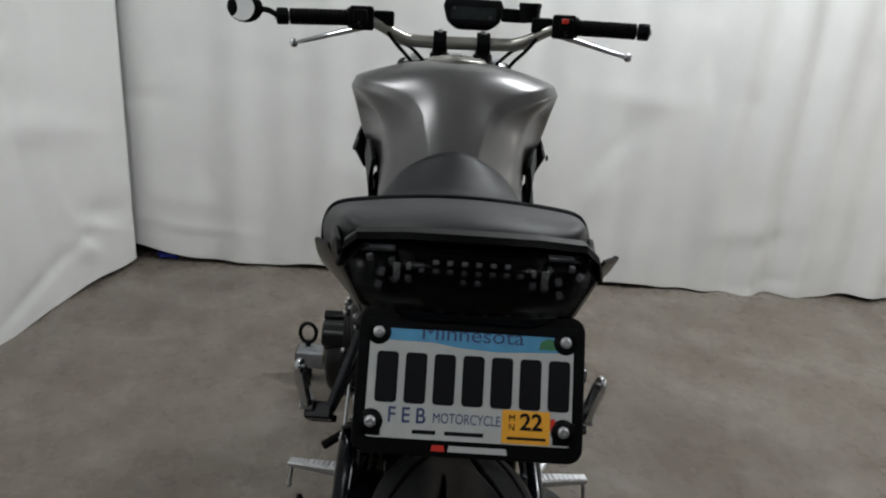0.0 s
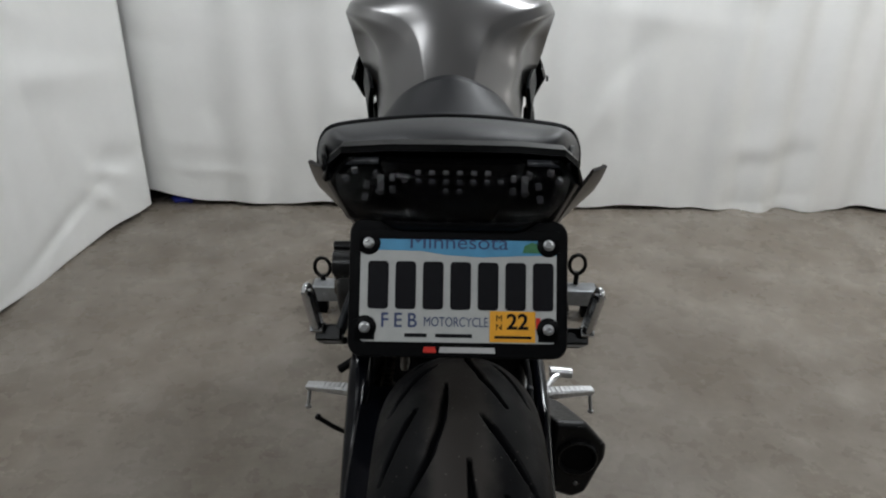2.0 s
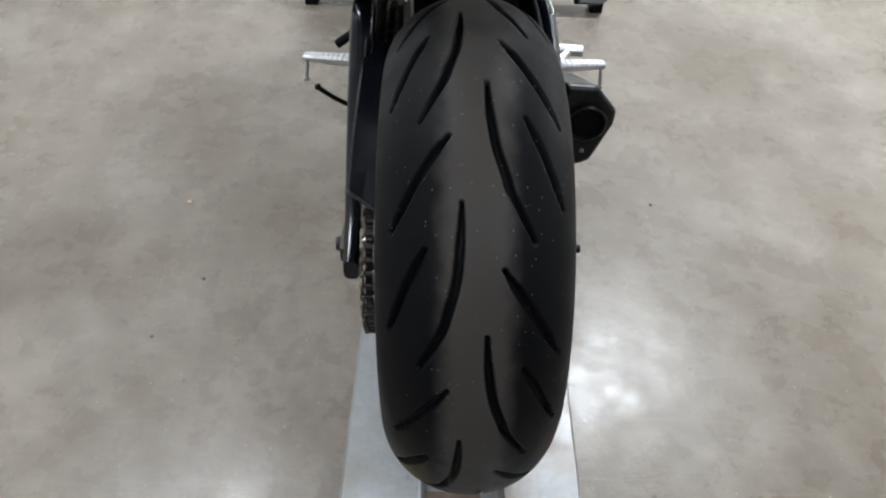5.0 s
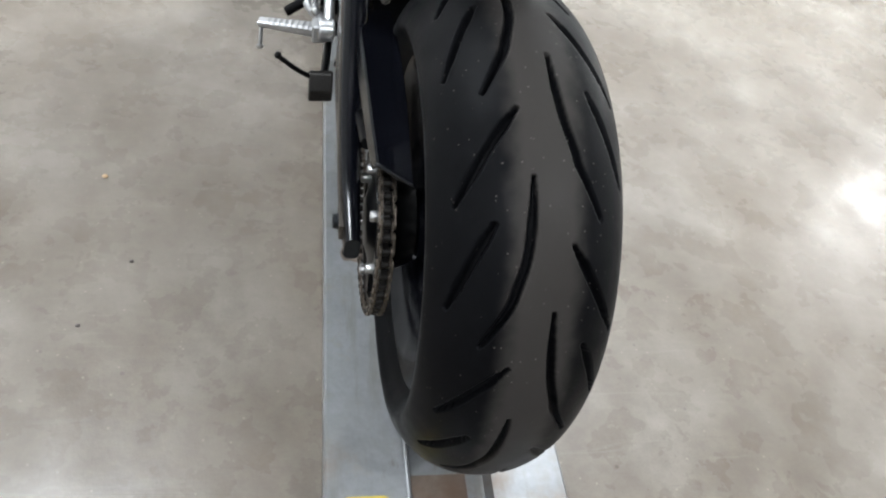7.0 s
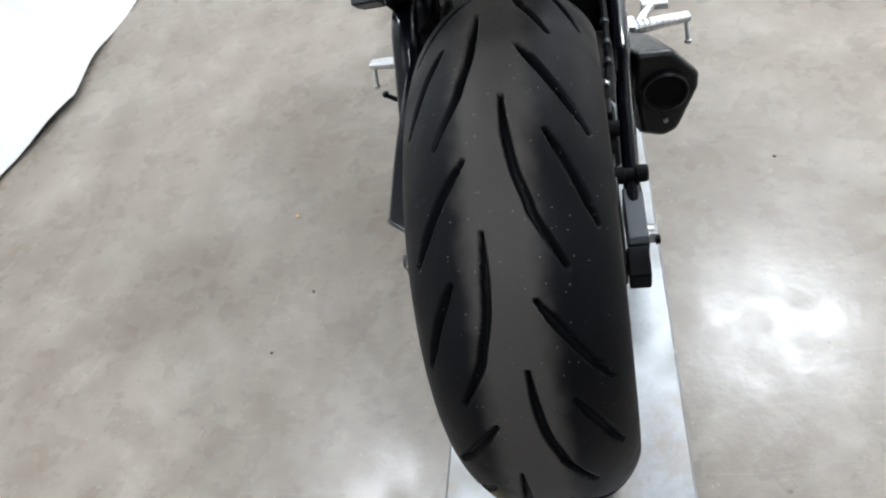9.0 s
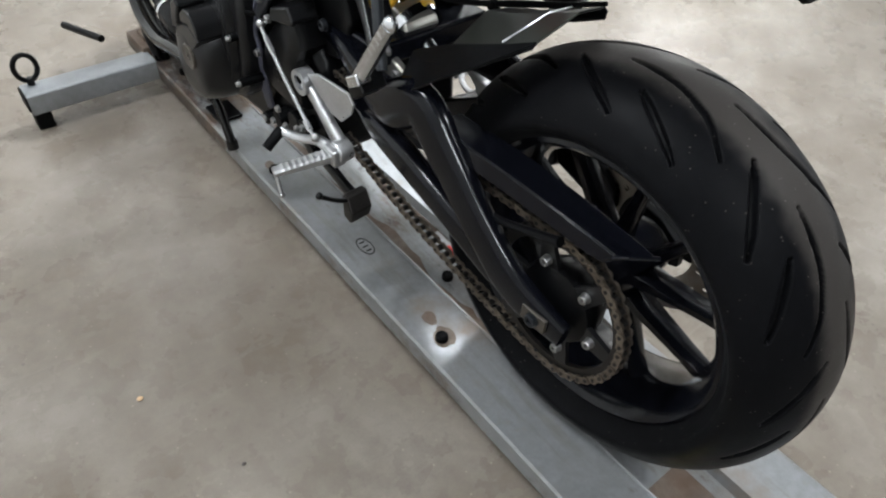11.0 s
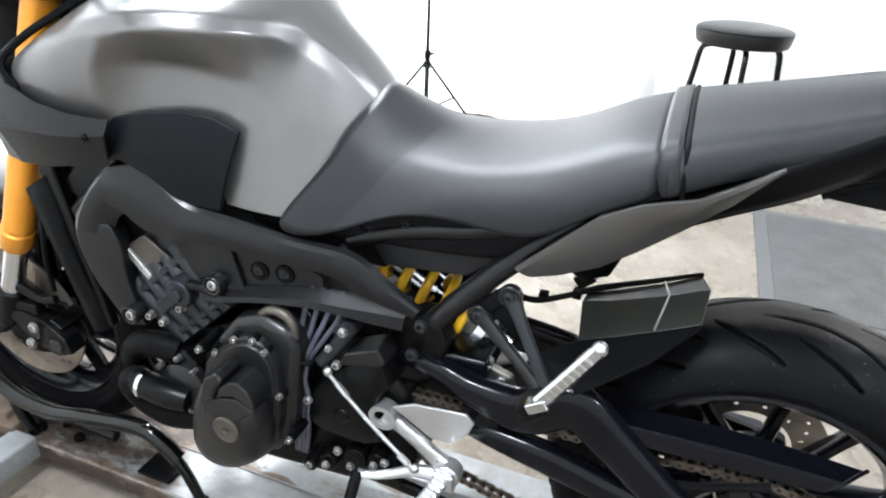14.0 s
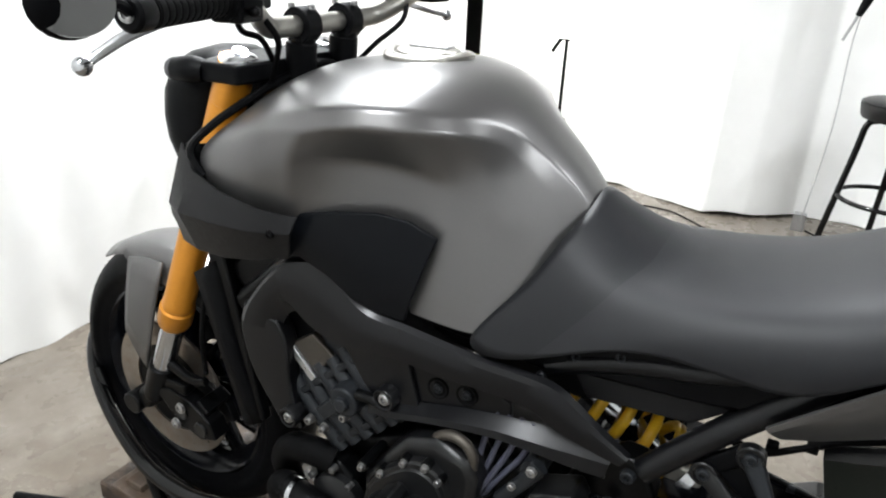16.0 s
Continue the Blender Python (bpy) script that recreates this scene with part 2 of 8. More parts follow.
def weather_concrete(m):
    """Adds pale cloudy patches, fine aggregate specks and thin scuffs to the concrete."""
    nt = m.node_tree
    b = nt.nodes["Principled BSDF"]
    tc = nt.nodes.new("ShaderNodeTexCoord")
    last = b.inputs["Base Color"].links[0].from_socket

    def layer(tex, out, lo, hi, amount, colour, last):
        r = nt.nodes.new("ShaderNodeMapRange")
        r.interpolation_type = "SMOOTHSTEP"
        r.inputs["From Min"].default_value, r.inputs["From Max"].default_value = lo, hi
        r.inputs["To Min"].default_value, r.inputs["To Max"].default_value = 0.0, amount
        nt.links.new(tex.outputs[out], r.inputs["Value"])
        mix = nt.nodes.new("ShaderNodeMix")
        mix.data_type = "RGBA"
        nt.links.new(r.outputs[0], mix.inputs["Factor"])
        nt.links.new(last, mix.inputs["A"])
        mix.inputs["B"].default_value = (*colour, 1)
        return mix.outputs["Result"]

    def noise(scale, detail, rough, distort=0.0, stretch=None):
        n = nt.nodes.new("ShaderNodeTexNoise")
        n.inputs["Scale"].default_value, n.inputs["Detail"].default_value = scale, detail
        n.inputs["Roughness"].default_value, n.inputs["Distortion"].default_value = rough, distort
        src = tc.outputs["Object"]
        if stretch:
            mp = nt.nodes.new("ShaderNodeMapping")
            mp.inputs["Rotation"].default_value = (0, 0, stretch[0])
            mp.inputs["Scale"].default_value = (stretch[1], stretch[2], 1)
            nt.links.new(src, mp.inputs["Vector"])
            src = mp.outputs[0]
        nt.links.new(src, n.inputs["Vector"])
        return n

    last = layer(noise(3.2, 7, 0.66, 0.1), "Fac", 0.3, 0.8, 0.7, (0.3, 0.275, 0.24), last)
    last = layer(noise(14, 7, 0.7, 0.1), "Fac", 0.36, 0.82, 0.6, (0.12, 0.1, 0.08), last)
    last = layer(noise(3.0, 5, 0.6, 1.2, (0.7, 1.0, 14.0)), "Fac", 0.6, 0.7, 0.13, (0.32, 0.3, 0.27), last)
    last = layer(noise(4.0, 5, 0.6, 0.8, (-0.9, 1.0, 18.0)), "Fac", 0.62, 0.7, 0.16, (0.11, 0.095, 0.08), last)
    v = nt.nodes.new("ShaderNodeTexVoronoi")
    v.inputs["Scale"].default_value = 38
    nt.links.new(tc.outputs["Object"], v.inputs["Vector"])
    last = layer(v, "Distance", 0.1, 0.05, 0.35, (0.42, 0.38, 0.33), last)
    v = nt.nodes.new("ShaderNodeTexVoronoi")
    v.inputs["Scale"].default_value = 13
    nt.links.new(tc.outputs["Object"], v.inputs["Vector"])
    last = layer(v, "Distance", 0.06, 0.03, 0.5, (0.06, 0.05, 0.04), last)
    last = layer(noise(260, 3, 0.6), "Fac", 0.5, 0.8, 0.35, (0.1, 0.085, 0.07), last)
    nt.links.new(last, b.inputs["Base Color"])


weather_concrete(CONCRETE)


def weather_metal(m):
    """Adds brown rust blooms and dark grime streaks along the rails to the galvanised steel."""
    nt = m.node_tree
    b = nt.nodes["Principled BSDF"]
    last = b.inputs["Base Color"].links[0].from_socket
    tc = nt.nodes.new("ShaderNodeTexCoord")
    for scale, stretch, lo, hi, amount, colour in ((4.5, (1.0, 1.0), 0.52, 0.7, 0.6, (0.17, 0.115, 0.075)), (7.0, (5.0, 0.5), 0.5, 0.72, 0.55, (0.13, 0.12, 0.1)), (28.0, (1.0, 1.0), 0.56, 0.72, 0.5, (0.2, 0.19, 0.17))):
        mp = nt.nodes.new("ShaderNodeMapping")
        mp.inputs["Scale"].default_value = (stretch[0], stretch[1], 1)
        nt.links.new(tc.outputs["Object"], mp.inputs["Vector"])
        n = nt.nodes.new("ShaderNodeTexNoise")
        n.inputs["Scale"].default_value, n.inputs["Detail"].default_value, n.inputs["Roughness"].default_value = scale, 7, 0.68
        nt.links.new(mp.outputs[0], n.inputs["Vector"])
        r = nt.nodes.new("ShaderNodeMapRange")
        r.interpolation_type = "SMOOTHSTEP"
        r.inputs["From Min"].default_value, r.inputs["From Max"].default_value = lo, hi
        r.inputs["To Min"].default_value, r.inputs["To Max"].default_value = 0.0, amount
        nt.links.new(n.outputs["Fac"], r.inputs["Value"])
        mix = nt.nodes.new("ShaderNodeMix")
        mix.data_type = "RGBA"
        nt.links.new(r.outputs[0], mix.inputs["Factor"])
        nt.links.new(last, mix.inputs["A"])
        mix.inputs["B"].default_value = (*colour, 1)
        last = mix.outputs["Result"]
    # heavy brown rust, thicker towards the wheel chock end and in the trough; its darkest tone also paints shade there
    sep = nt.nodes.new("ShaderNodeSeparateXYZ")
    nt.links.new(tc.outputs["Object"], sep.inputs[0])
    spread = []
    for socket, a, c, d in (("Y", 0.86, 1.2, 0.24), ("Z", 0.086, 0.074, 0.13)):
        r = nt.nodes.new("ShaderNodeMapRange")
        r.inputs["From Min"].default_value, r.inputs["From Max"].default_value = a, c
        r.inputs["To Min"].default_value, r.inputs["To Max"].default_value = 0.0, d
        nt.links.new(sep.outputs[socket], r.inputs["Value"])
        spread.append(r.outputs[0])
    for scale, stretch, lo, hi, amount, colour in ((10.0, (2.2, 0.9), 0.62, 0.8, 0.92, (0.095, 0.062, 0.042)), (30.0, (1.5, 0.8), 0.68, 0.84, 0.85, (0.03, 0.021, 0.017))):
        mp = nt.nodes.new("ShaderNodeMapping")
        mp.inputs["Scale"].default_value = (stretch[0], stretch[1], 1)
        nt.links.new(tc.outputs["Object"], mp.inputs["Vector"])
        n = nt.nodes.new("ShaderNodeTexNoise")
        n.inputs["Scale"].default_value, n.inputs["Detail"].default_value, n.inputs["Roughness"].default_value = scale, 8, 0.7
        nt.links.new(mp.outputs[0], n.inputs["Vector"])
        total = n.outputs["Fac"]
        for more in spread:
            add = nt.nodes.new("ShaderNodeMath")
            nt.links.new(total, add.inputs[0])
            nt.links.new(more, add.inputs[1])
            total = add.outputs[0]
        r = nt.nodes.new("ShaderNodeMapRange")
        r.interpolation_type = "SMOOTHSTEP"
        r.inputs["From Min"].default_value, r.inputs["From Max"].default_value = lo, hi
        r.inputs["To Min"].default_value, r.inputs["To Max"].default_value = 0.0, amount
        nt.links.new(total, r.inputs["Value"])
        mix = nt.nodes.new("ShaderNodeMix")
        mix.data_type = "RGBA"
        nt.links.new(r.outputs[0], mix.inputs["Factor"])
        nt.links.new(last, mix.inputs["A"])
        mix.inputs["B"].default_value = (*colour, 1)
        last = mix.outputs["Result"]
    nt.links.new(last, b.inputs["Base Color"])


weather_metal(GALV)
FABRIC = mat_new("white_curtain_cloth", (0.84, 0.84, 0.825), 0.85, grain=0.03, scale=5, stain=(0.76, 0.755, 0.73), stain_scale=1.2, stain_amount=0.4, bump=0.0006, bump_scale=500)
WALL = mat_new("painted_wall", (0.2, 0.2, 0.19), 0.8, grain=0.06, scale=8, stain=(0.16, 0.16, 0.15), stain_scale=2)
CEIL = mat_new("ceiling_paint", (0.5, 0.5, 0.5), 0.9, grain=0.05, scale=6)
PLATE_WHITE = mat_new("plate_white", (0.42, 0.43, 0.42), 0.4, grain=0.04, scale=120, stain=(0.5, 0.5, 0.48), stain_scale=30, stain_amount=0.4)
PLATE_BLUE = mat_new("plate_blue", (0.07, 0.27, 0.46), 0.4, grain=0.1, scale=90)
PLATE_GREEN = mat_new("plate_green", (0.04, 0.17, 0.07), 0.4, grain=0.2, scale=200)
INK = mat_new("plate_ink", (0.006, 0.006, 0.008), 0.45, grain=0.1, scale=200, spec=0.12)
INK_BLUE = mat_new("plate_navy_ink", (0.03, 0.05, 0.13), 0.4, grain=0.1, scale=200)
ORANGE = mat_new("sticker_orange", (0.78, 0.36, 0.02), 0.45, grain=0.06, scale=150)
RED = mat_new("red_plastic", (0.55, 0.03, 0.02), 0.35, grain=0.08, scale=100)
REDREFLECT = mat_new("red_reflector", (0.42, 0.07, 0.04), 0.25, grain=0.2, scale=300)
WHITE = mat_new("white_print", (0.42, 0.42, 0.42), 0.5, grain=0.05, scale=200)
LENS = mat_new("smoked_lens", (0.4, 0.4, 0.41), 0.05, grain=0.02, scale=100, spec=0.2)
LENS.node_tree.nodes["Principled BSDF"].inputs["Transmission Weight"].default_value = 1.0
LENS.node_tree.nodes["Principled BSDF"].inputs["IOR"].default_value = 1.2
LED_DIM = mat_new("lamp_reflector", (0.16, 0.16, 0.17), 0.3, 0.6, grain=0.1, scale=200)
LAMP_TRIM = mat_new("lamp_trim", (0.03, 0.032, 0.037), 0.3, grain=0.1, scale=200, spec=0.5)
LED = mat_new("led_lens", (0.075, 0.075, 0.079), 0.25, grain=0.1, scale=300)
MIRROR = mat_new("mirror_glass", (0.8, 0.81, 0.82), 0.03, 1.0, grain=0.01, scale=20)
SCREEN = mat_new("dark_screen", (0.012, 0.015, 0.016), 0.12, grain=0.05, scale=60)
MATTING = mat_new("grey_floor_mat", (0.05, 0.05, 0.05), 0.8, grain=0.2, scale=120, stain=(0.12, 0.115, 0.11), stain_scale=9, stain_amount=0.4, bump=0.0008, bump_scale=400)
MATEDGE = mat_new("mat_border", (0.075, 0.076, 0.076), 0.6, grain=0.12, scale=150, bump=0.0004)
STOOLBLACK = mat_new("stool_vinyl", (0.006, 0.006, 0.0065), 0.34, grain=0.1, scale=150, rough_var=0.02, spec=0.28)
BLUEHOSE = mat_new("hose_dusty", (0.05, 0.052, 0.075), 0.5, grain=0.12, scale=300)
GLOBE = mat_new("lamp_globe", (1.0, 0.98, 0.95), 0.5, emit=9.0)
PANEL = mat_new("lamp_panel", (0.95, 0.98, 1.0), 0.5, emit=3.0)
CARBON = mat_new("exhaust_black", (0.008, 0.008, 0.0085), 0.33, 0.4, grain=0.3, scale=500, rough_var=0.08, spec=0.3)
LIME = mat_new("safety_yellow_green", (0.62, 0.68, 0.02), 0.6, grain=0.1, scale=40)
DARKCLOTH = mat_new("dark_green_cloth", (0.025, 0.035, 0.03), 0.85, grain=0.3, scale=25)
STICKER = mat_new("warning_yellow", (0.5, 0.37, 0.04), 0.45, grain=0.1, scale=100)
BLUE_GAP = mat_new("blue_cloth", (0.02, 0.03, 0.3), 0.8, grain=0.25, scale=60, bump=0.001, bump_scale=90)
SPECK = mat_new("floor_debris", (0.55, 0.38, 0.22), 0.6, grain=0.2, scale=300)
SPECK_DARK = mat_new("floor_debris_dark", (0.06, 0.05, 0.045), 0.6, grain=0.2, scale=300)


# ---- mesh helpers ----
def V(*a):
    return Vector(a)


SHAPE = {"fit_view": False}


def fit_view(p):
    """Warps a drawn point of the bike ahead of the rear axle to fit the refitted camera's view."""
    x, y, z = p
    w = min(1.0, max(0.0, (y - 0.05) / 0.3))
    w = w * w * (3 - 2 * w)
    a = abs(x)
    q = Vector((x, -0.042 + 1.0315 * y + 0.0594 * z + 0.0238 * a, 0.0148 - 0.0924 * a - 0.0035 * y + 0.9816 * z))
    return Vector(p).lerp(q, w)


def part(name, bm, material, parent=None, label="", smooth=38, solid=0.0, bevel=0.0, sub=0, offset=0.0, segs=2, raw=False):
    me = bpy.data.meshes.new(name)
    if SHAPE["fit_view"] and not raw:
        for v in bm.verts:
            v.co = fit_view(v.co)
    bmesh.ops.recalc_face_normals(bm, faces=bm.faces[:])
    bm.to_mesh(me)
    bm.free()
    me.materials.append(material)
    me.polygons.foreach_set("use_smooth", [True] * len(me.polygons))
    if smooth < 180:
        me.set_sharp_from_angle(angle=radians(smooth))
    ob = new(name, me)
    if parent is not None:
        ob.parent = parent
    if sub:
        s = ob.modifiers.new("sub", "SUBSURF")
        s.levels = s.render_levels = sub
    if solid:
        s = ob.modifiers.new("solid", "SOLIDIFY")
        s.thickness, s.offset, s.use_even_offset = solid, offset, True
    if bevel:
        b = ob.modifiers.new("bevel", "BEVEL")
        b.width, b.segments, b.limit_method, b.angle_limit = bevel, segs, "ANGLE", radians(35)
        b.harden_normals = True
    if label:
        ob["label"] = label
    return ob


def twin(name, mesh_ob, m, parent, label=""):
    """Another object on the same mesh, at the pose m under parent."""
    ob = new(name, mesh_ob.data)
    ob.parent = parent
    ob.matrix_local = m
    for mod in mesh_ob.modifiers:
        k = ob.modifiers.new(mod.name, mod.type)
        if mod.type == "BEVEL":
            k.width, k.segments, k.limit_method, k.angle_limit = mod.width, mod.segments, mod.limit_method, mod.angle_limit
    if label:
        ob["label"] = label
    return ob


def basis_to(p0, p1):
    d = Vector(p1) - Vector(p0)
    return Matrix.Translation(p0) @ d.to_track_quat("Z", "Y").to_matrix().to_4x4(), d.length


def ring(bm, centre, u, v, r, n, ru=None):
    return [bm.verts.new(Vector(centre) + u * (math.cos(2 * math.pi * i / n) * r) + v * (math.sin(2 * math.pi * i / n) * (ru or r))) for i in range(n)]


def join_rings(bm, a, b, closed=True):
    n = len(a)
    for i in range(n if closed else n - 1):
        j = (i + 1) % n
        bm.faces.new((a[i], a[j], b[j], b[i]))


def cyl(bm, p0, p1, r0, r1=None, n=16, caps=True):
    p0, p1 = Vector(p0), Vector(p1)
    q = (p1 - p0).to_track_quat("Z", "Y").to_matrix()
    u, v = q.col[0], q.col[1]
    a, b = ring(bm, p0, u, v, r0, n), ring(bm, p1, u, v, r0 if r1 is None else r1, n)
    join_rings(bm, a, b)
    if caps:
        bm.faces.new(a[::-1])
        bm.faces.new(b)
    return bm


def lathe(bm, prof, centre=(0, 0, 0), axis="x", n=64, closed=False, sweep=360.0):
    """prof: (along the axis, radius) pairs turned about the axis through centre."""
    c = Vector(centre)
    rows = []
    full = sweep >= 360
    for i in range(n if full else n + 1):
        a = radians(sweep) * i / n
        ca, sa = math.cos(a), math.sin(a)
        row = []
        for h, r in prof:
            p = {"x": (h, r * ca, r * sa), "y": (r * sa, h, r * ca), "z": (r * ca, r * sa, h)}[axis]
            row.append(bm.verts.new(c + Vector(p)))
        rows.append(row)
    m = len(prof)
    for i in range(n):
        a, b = rows[i], rows[(i + 1) % len(rows)]
        for k in range(m if closed else m - 1):
            q = (a[k], a[(k + 1) % m], b[(k + 1) % m], b[k])
            bm.faces.new(q)
    return bm


def spline(pts, steps=6):
    """Catmull-Rom through pts (any dimension)."""
    p = [np.array(q, float) for q in pts]
    if len(p) < 3 or steps < 2:
        return [Vector(q) for q in p]
    p = [2 * p[0] - p[1]] + p + [2 * p[-1] - p[-2]]
    out = []
    for i in range(1, len(p) - 2):
        for k in range(steps):
            t = k / steps
            a, b, c, d = p[i - 1:i + 3]
            out.append(Vector(0.5 * ((2 * b) + (c - a) * t + (2 * a - 5 * b + 4 * c - d) * t * t + (3 * b - a - 3 * c + d) * t ** 3)))
    out.append(Vector(p[-2]))
    return out


def tube(bm, pts, r, n=10, steps=5, caps=True, flat=1.0):
    """A round pipe along pts; r a number or one radius for each of pts."""
    if isinstance(r, (int, float)):
        path = spline(pts, steps)
        radii = [r] * len(path)
    else:
        mixed = spline([(*p, q) for p, q in zip(pts, r)], steps)
        path, radii = [Vector(q[:3]) for q in mixed], [q[3] for q in mixed]
    rows, u = [], None
    for i, p in enumerate(path):
        d = (path[min(i + 1, len(path) - 1)] - path[max(i - 1, 0)]).normalized()
        if u is None:
            u = d.orthogonal().normalized()
        u = (u - d * u.dot(d)).normalized()
        rows.append(ring(bm, p, u, d.cross(u), radii[i], n, radii[i] * flat))
    for a, b in zip(rows, rows[1:]):
        join_rings(bm, a, b)
    if caps:
        bm.faces.new(rows[0][::-1])
        bm.faces.new(rows[-1])
    return bm


def prism(bm, poly, x0, x1, axis="x"):
    """An outline in the two other axes drawn out along axis from x0 to x1."""
    def at(h, p):
        return {"x": (h, p[0], p[1]), "y": (p[0], h, p[1]), "z": (p[0], p[1], h)}[axis]
    a = [bm.verts.new(at(x0, p)) for p in poly]
    b = [bm.verts.new(at(x1, p)) for p in poly]
    join_rings(bm, a, b)
    bm.faces.new(a[::-1])
    bm.faces.new(b)
    return bm


def box(bm, centre, size, m=None):
    vs = bmesh.ops.create_cube(bm, size=1.0, matrix=Matrix.Translation(centre) @ (m or Matrix()) @ Matrix.Diagonal((*size, 1)))["verts"]
    return bm


def loft(bm, rows, cap=False, closed=False):
    vr = [[bm.verts.new(p) for p in row] for row in rows]
    for a, b in zip(vr, vr[1:]):
        join_rings(bm, a, b, closed)
    if cap:
        bm.faces.new(vr[0][::-1])
        bm.faces.new(vr[-1])
    return bm


def sheet(bm, top, low, rows=4, steps=5, bulge=0.0, out=(-1, 0, 0)):
    """A curved skin between two edges of as many points, bulging towards out."""
    a, b = spline(top, steps), spline(low, steps)
    o = Vector(out)
    grid = []
    for k in range(rows + 1):
        t = k / rows
        grid.append([p.lerp(q, t) + o * (bulge * 4 * t * (1 - t)) for p, q in zip(a, b)])
    return loft(bm, grid)


def ball(bm, centre, r, n=12, scale=(1, 1, 1)):
    bmesh.ops.create_uvsphere(bm, u_segments=n, v_segments=max(6, n // 2), radius=r, matrix=Matrix.Translation(centre) @ Matrix.Diagonal((*scale, 1)))
    return bm


def bolt_mesh(r=0.006, h=0.005, hexed=True):
    """A bolt head along +z with a socket and a washer under it."""
    bm = bmesh.new()
    lathe(bm, [(0, 0.0), (0, r * 1.14), (h * 0.2, r * 1.14), (h * 0.22, r), (h * 0.85, r), (h, r * 0.85), (h, r * 0.5), (h * 0.45, r * 0.46), (h * 0.45, 0.0)], axis="z", n=12)
    return bm


BOLTS = {}


def bolt(parent, p, d, r=0.006, h=0.006, material=None, name="bolt"):
    """A bolt head under parent at p, facing d."""
    key = (round(r, 4), round(h, 4), (material or STEEL).name)
    if SHAPE["fit_view"]:
        p = fit_view(p)
    m = Matrix.Translation(p) @ Vector(d).to_track_quat("Z", "Y").to_matrix().to_4x4()
    if key not in BOLTS:
        ob = part(name, bolt_mesh(r, h), material or STEEL, parent, raw=True)
        ob.matrix_local = m
        BOLTS[key] = ob
        return ob
    return twin(name, BOLTS[key], m, parent)


def thing(name, m, label, category, group="", kind=""):
    ob = new(name)
    ob.empty_display_size = 0.1
    ob.matrix_world = m
    return tagged(ob, label, category, group, kind)


def words(text, size, m, material, parent, name="lettering", extrude=0.0002, width=None, bold=0.0, spaced=1.0):
    """Flat lettering turned into a mesh."""
    cu = bpy.data.curves.new(name, "FONT")
    cu.body, cu.size, cu.extrude, cu.align_x, cu.align_y = text, size, extrude, "CENTER", "CENTER"
    cu.offset, cu.space_character = bold, spaced
    tmp = bpy.data.objects.new(name, cu)
    scene.collection.objects.link(tmp)
    bpy.context.view_layer.update()
    me = bpy.data.meshes.new_from_object(tmp.evaluated_get(bpy.context.evaluated_depsgraph_get()))
    scene.collection.objects.unlink(tmp)
    bpy.data.objects.remove(tmp)
    bpy.data.curves.remove(cu)
    me.materials.clear()
    me.materials.append(material)
    if width:
        xs = [v.co.x for v in me.vertices]
        k = width / (max(xs) - min(xs))
        for v in me.vertices:
            v.co.x *= k
    ob = new(name, me)
    ob.parent = parent
    ob.matrix_local = m
    return ob


# ---- the room ----
def slab(name, x0, x1, y0, y1, z0, z1, material, label, category):
    bm = bmesh.new()
    box(bm, ((x0 + x1) / 2, (y0 + y1) / 2, (z0 + z1) / 2), (x1 - x0, y1 - y0, z1 - z0))
    return tagged(part(name, bm, material, None), label, category, kind="structure")


slab("floor", -3.2, 5.6, -4.2, 4.4, -0.12, 0, CONCRETE, "mottled grey-brown polished concrete floor with scuffs", "floor")
slab("ceiling", -3.2, 5.6, -4.2, 4.4, 2.9, 3.0, CEIL, "plain off-white ceiling over the photo bay", "ceiling")
# Walls are added, not seen; kept dark so black parts reflect little.
slab("wall_north", -3.2, 5.6, 4.4, 4.55, -0.12, 3.0, WALL, "added dark wall behind the white curtains", "wall")
slab("wall_south", -3.2, 5.6, -4.35, -4.2, -0.12, 3.0, WALL, "added dark wall closing the open side", "wall")
slab("wall_west", -3.35, -3.2, -4.35, 4.55, -0.12, 3.0, WALL, "added dark wall beyond the side curtain", "wall")
slab("wall_east", 5.6, 5.75, -4.35, 4.55, -0.12, 3.0, WALL, "added dark wall beyond the far curtain", "wall")

for lx, ly, watts in LAMPS:
    lamp = thing("ceiling_light", pose(lx, ly, 2.9), "unseen white box ceiling light with a lit diffuser", "ceiling light", "ceiling lights")
    bm = bmesh.new()
    prism(bm, [(-0.17, 0.0), (-0.15, -0.1), (0.15, -0.1), (0.17, 0.0)], -0.36, 0.36)
    part("housing", bm, CEIL, lamp, "white metal housing")
    bm = bmesh.new()
    prism(bm, [(-0.14, -0.1), (-0.13, -0.118), (0.13, -0.118), (0.14, -0.1)], -0.33, 0.33)
    part("diffuser", bm, PANEL, lamp, "lit frosted diffuser")


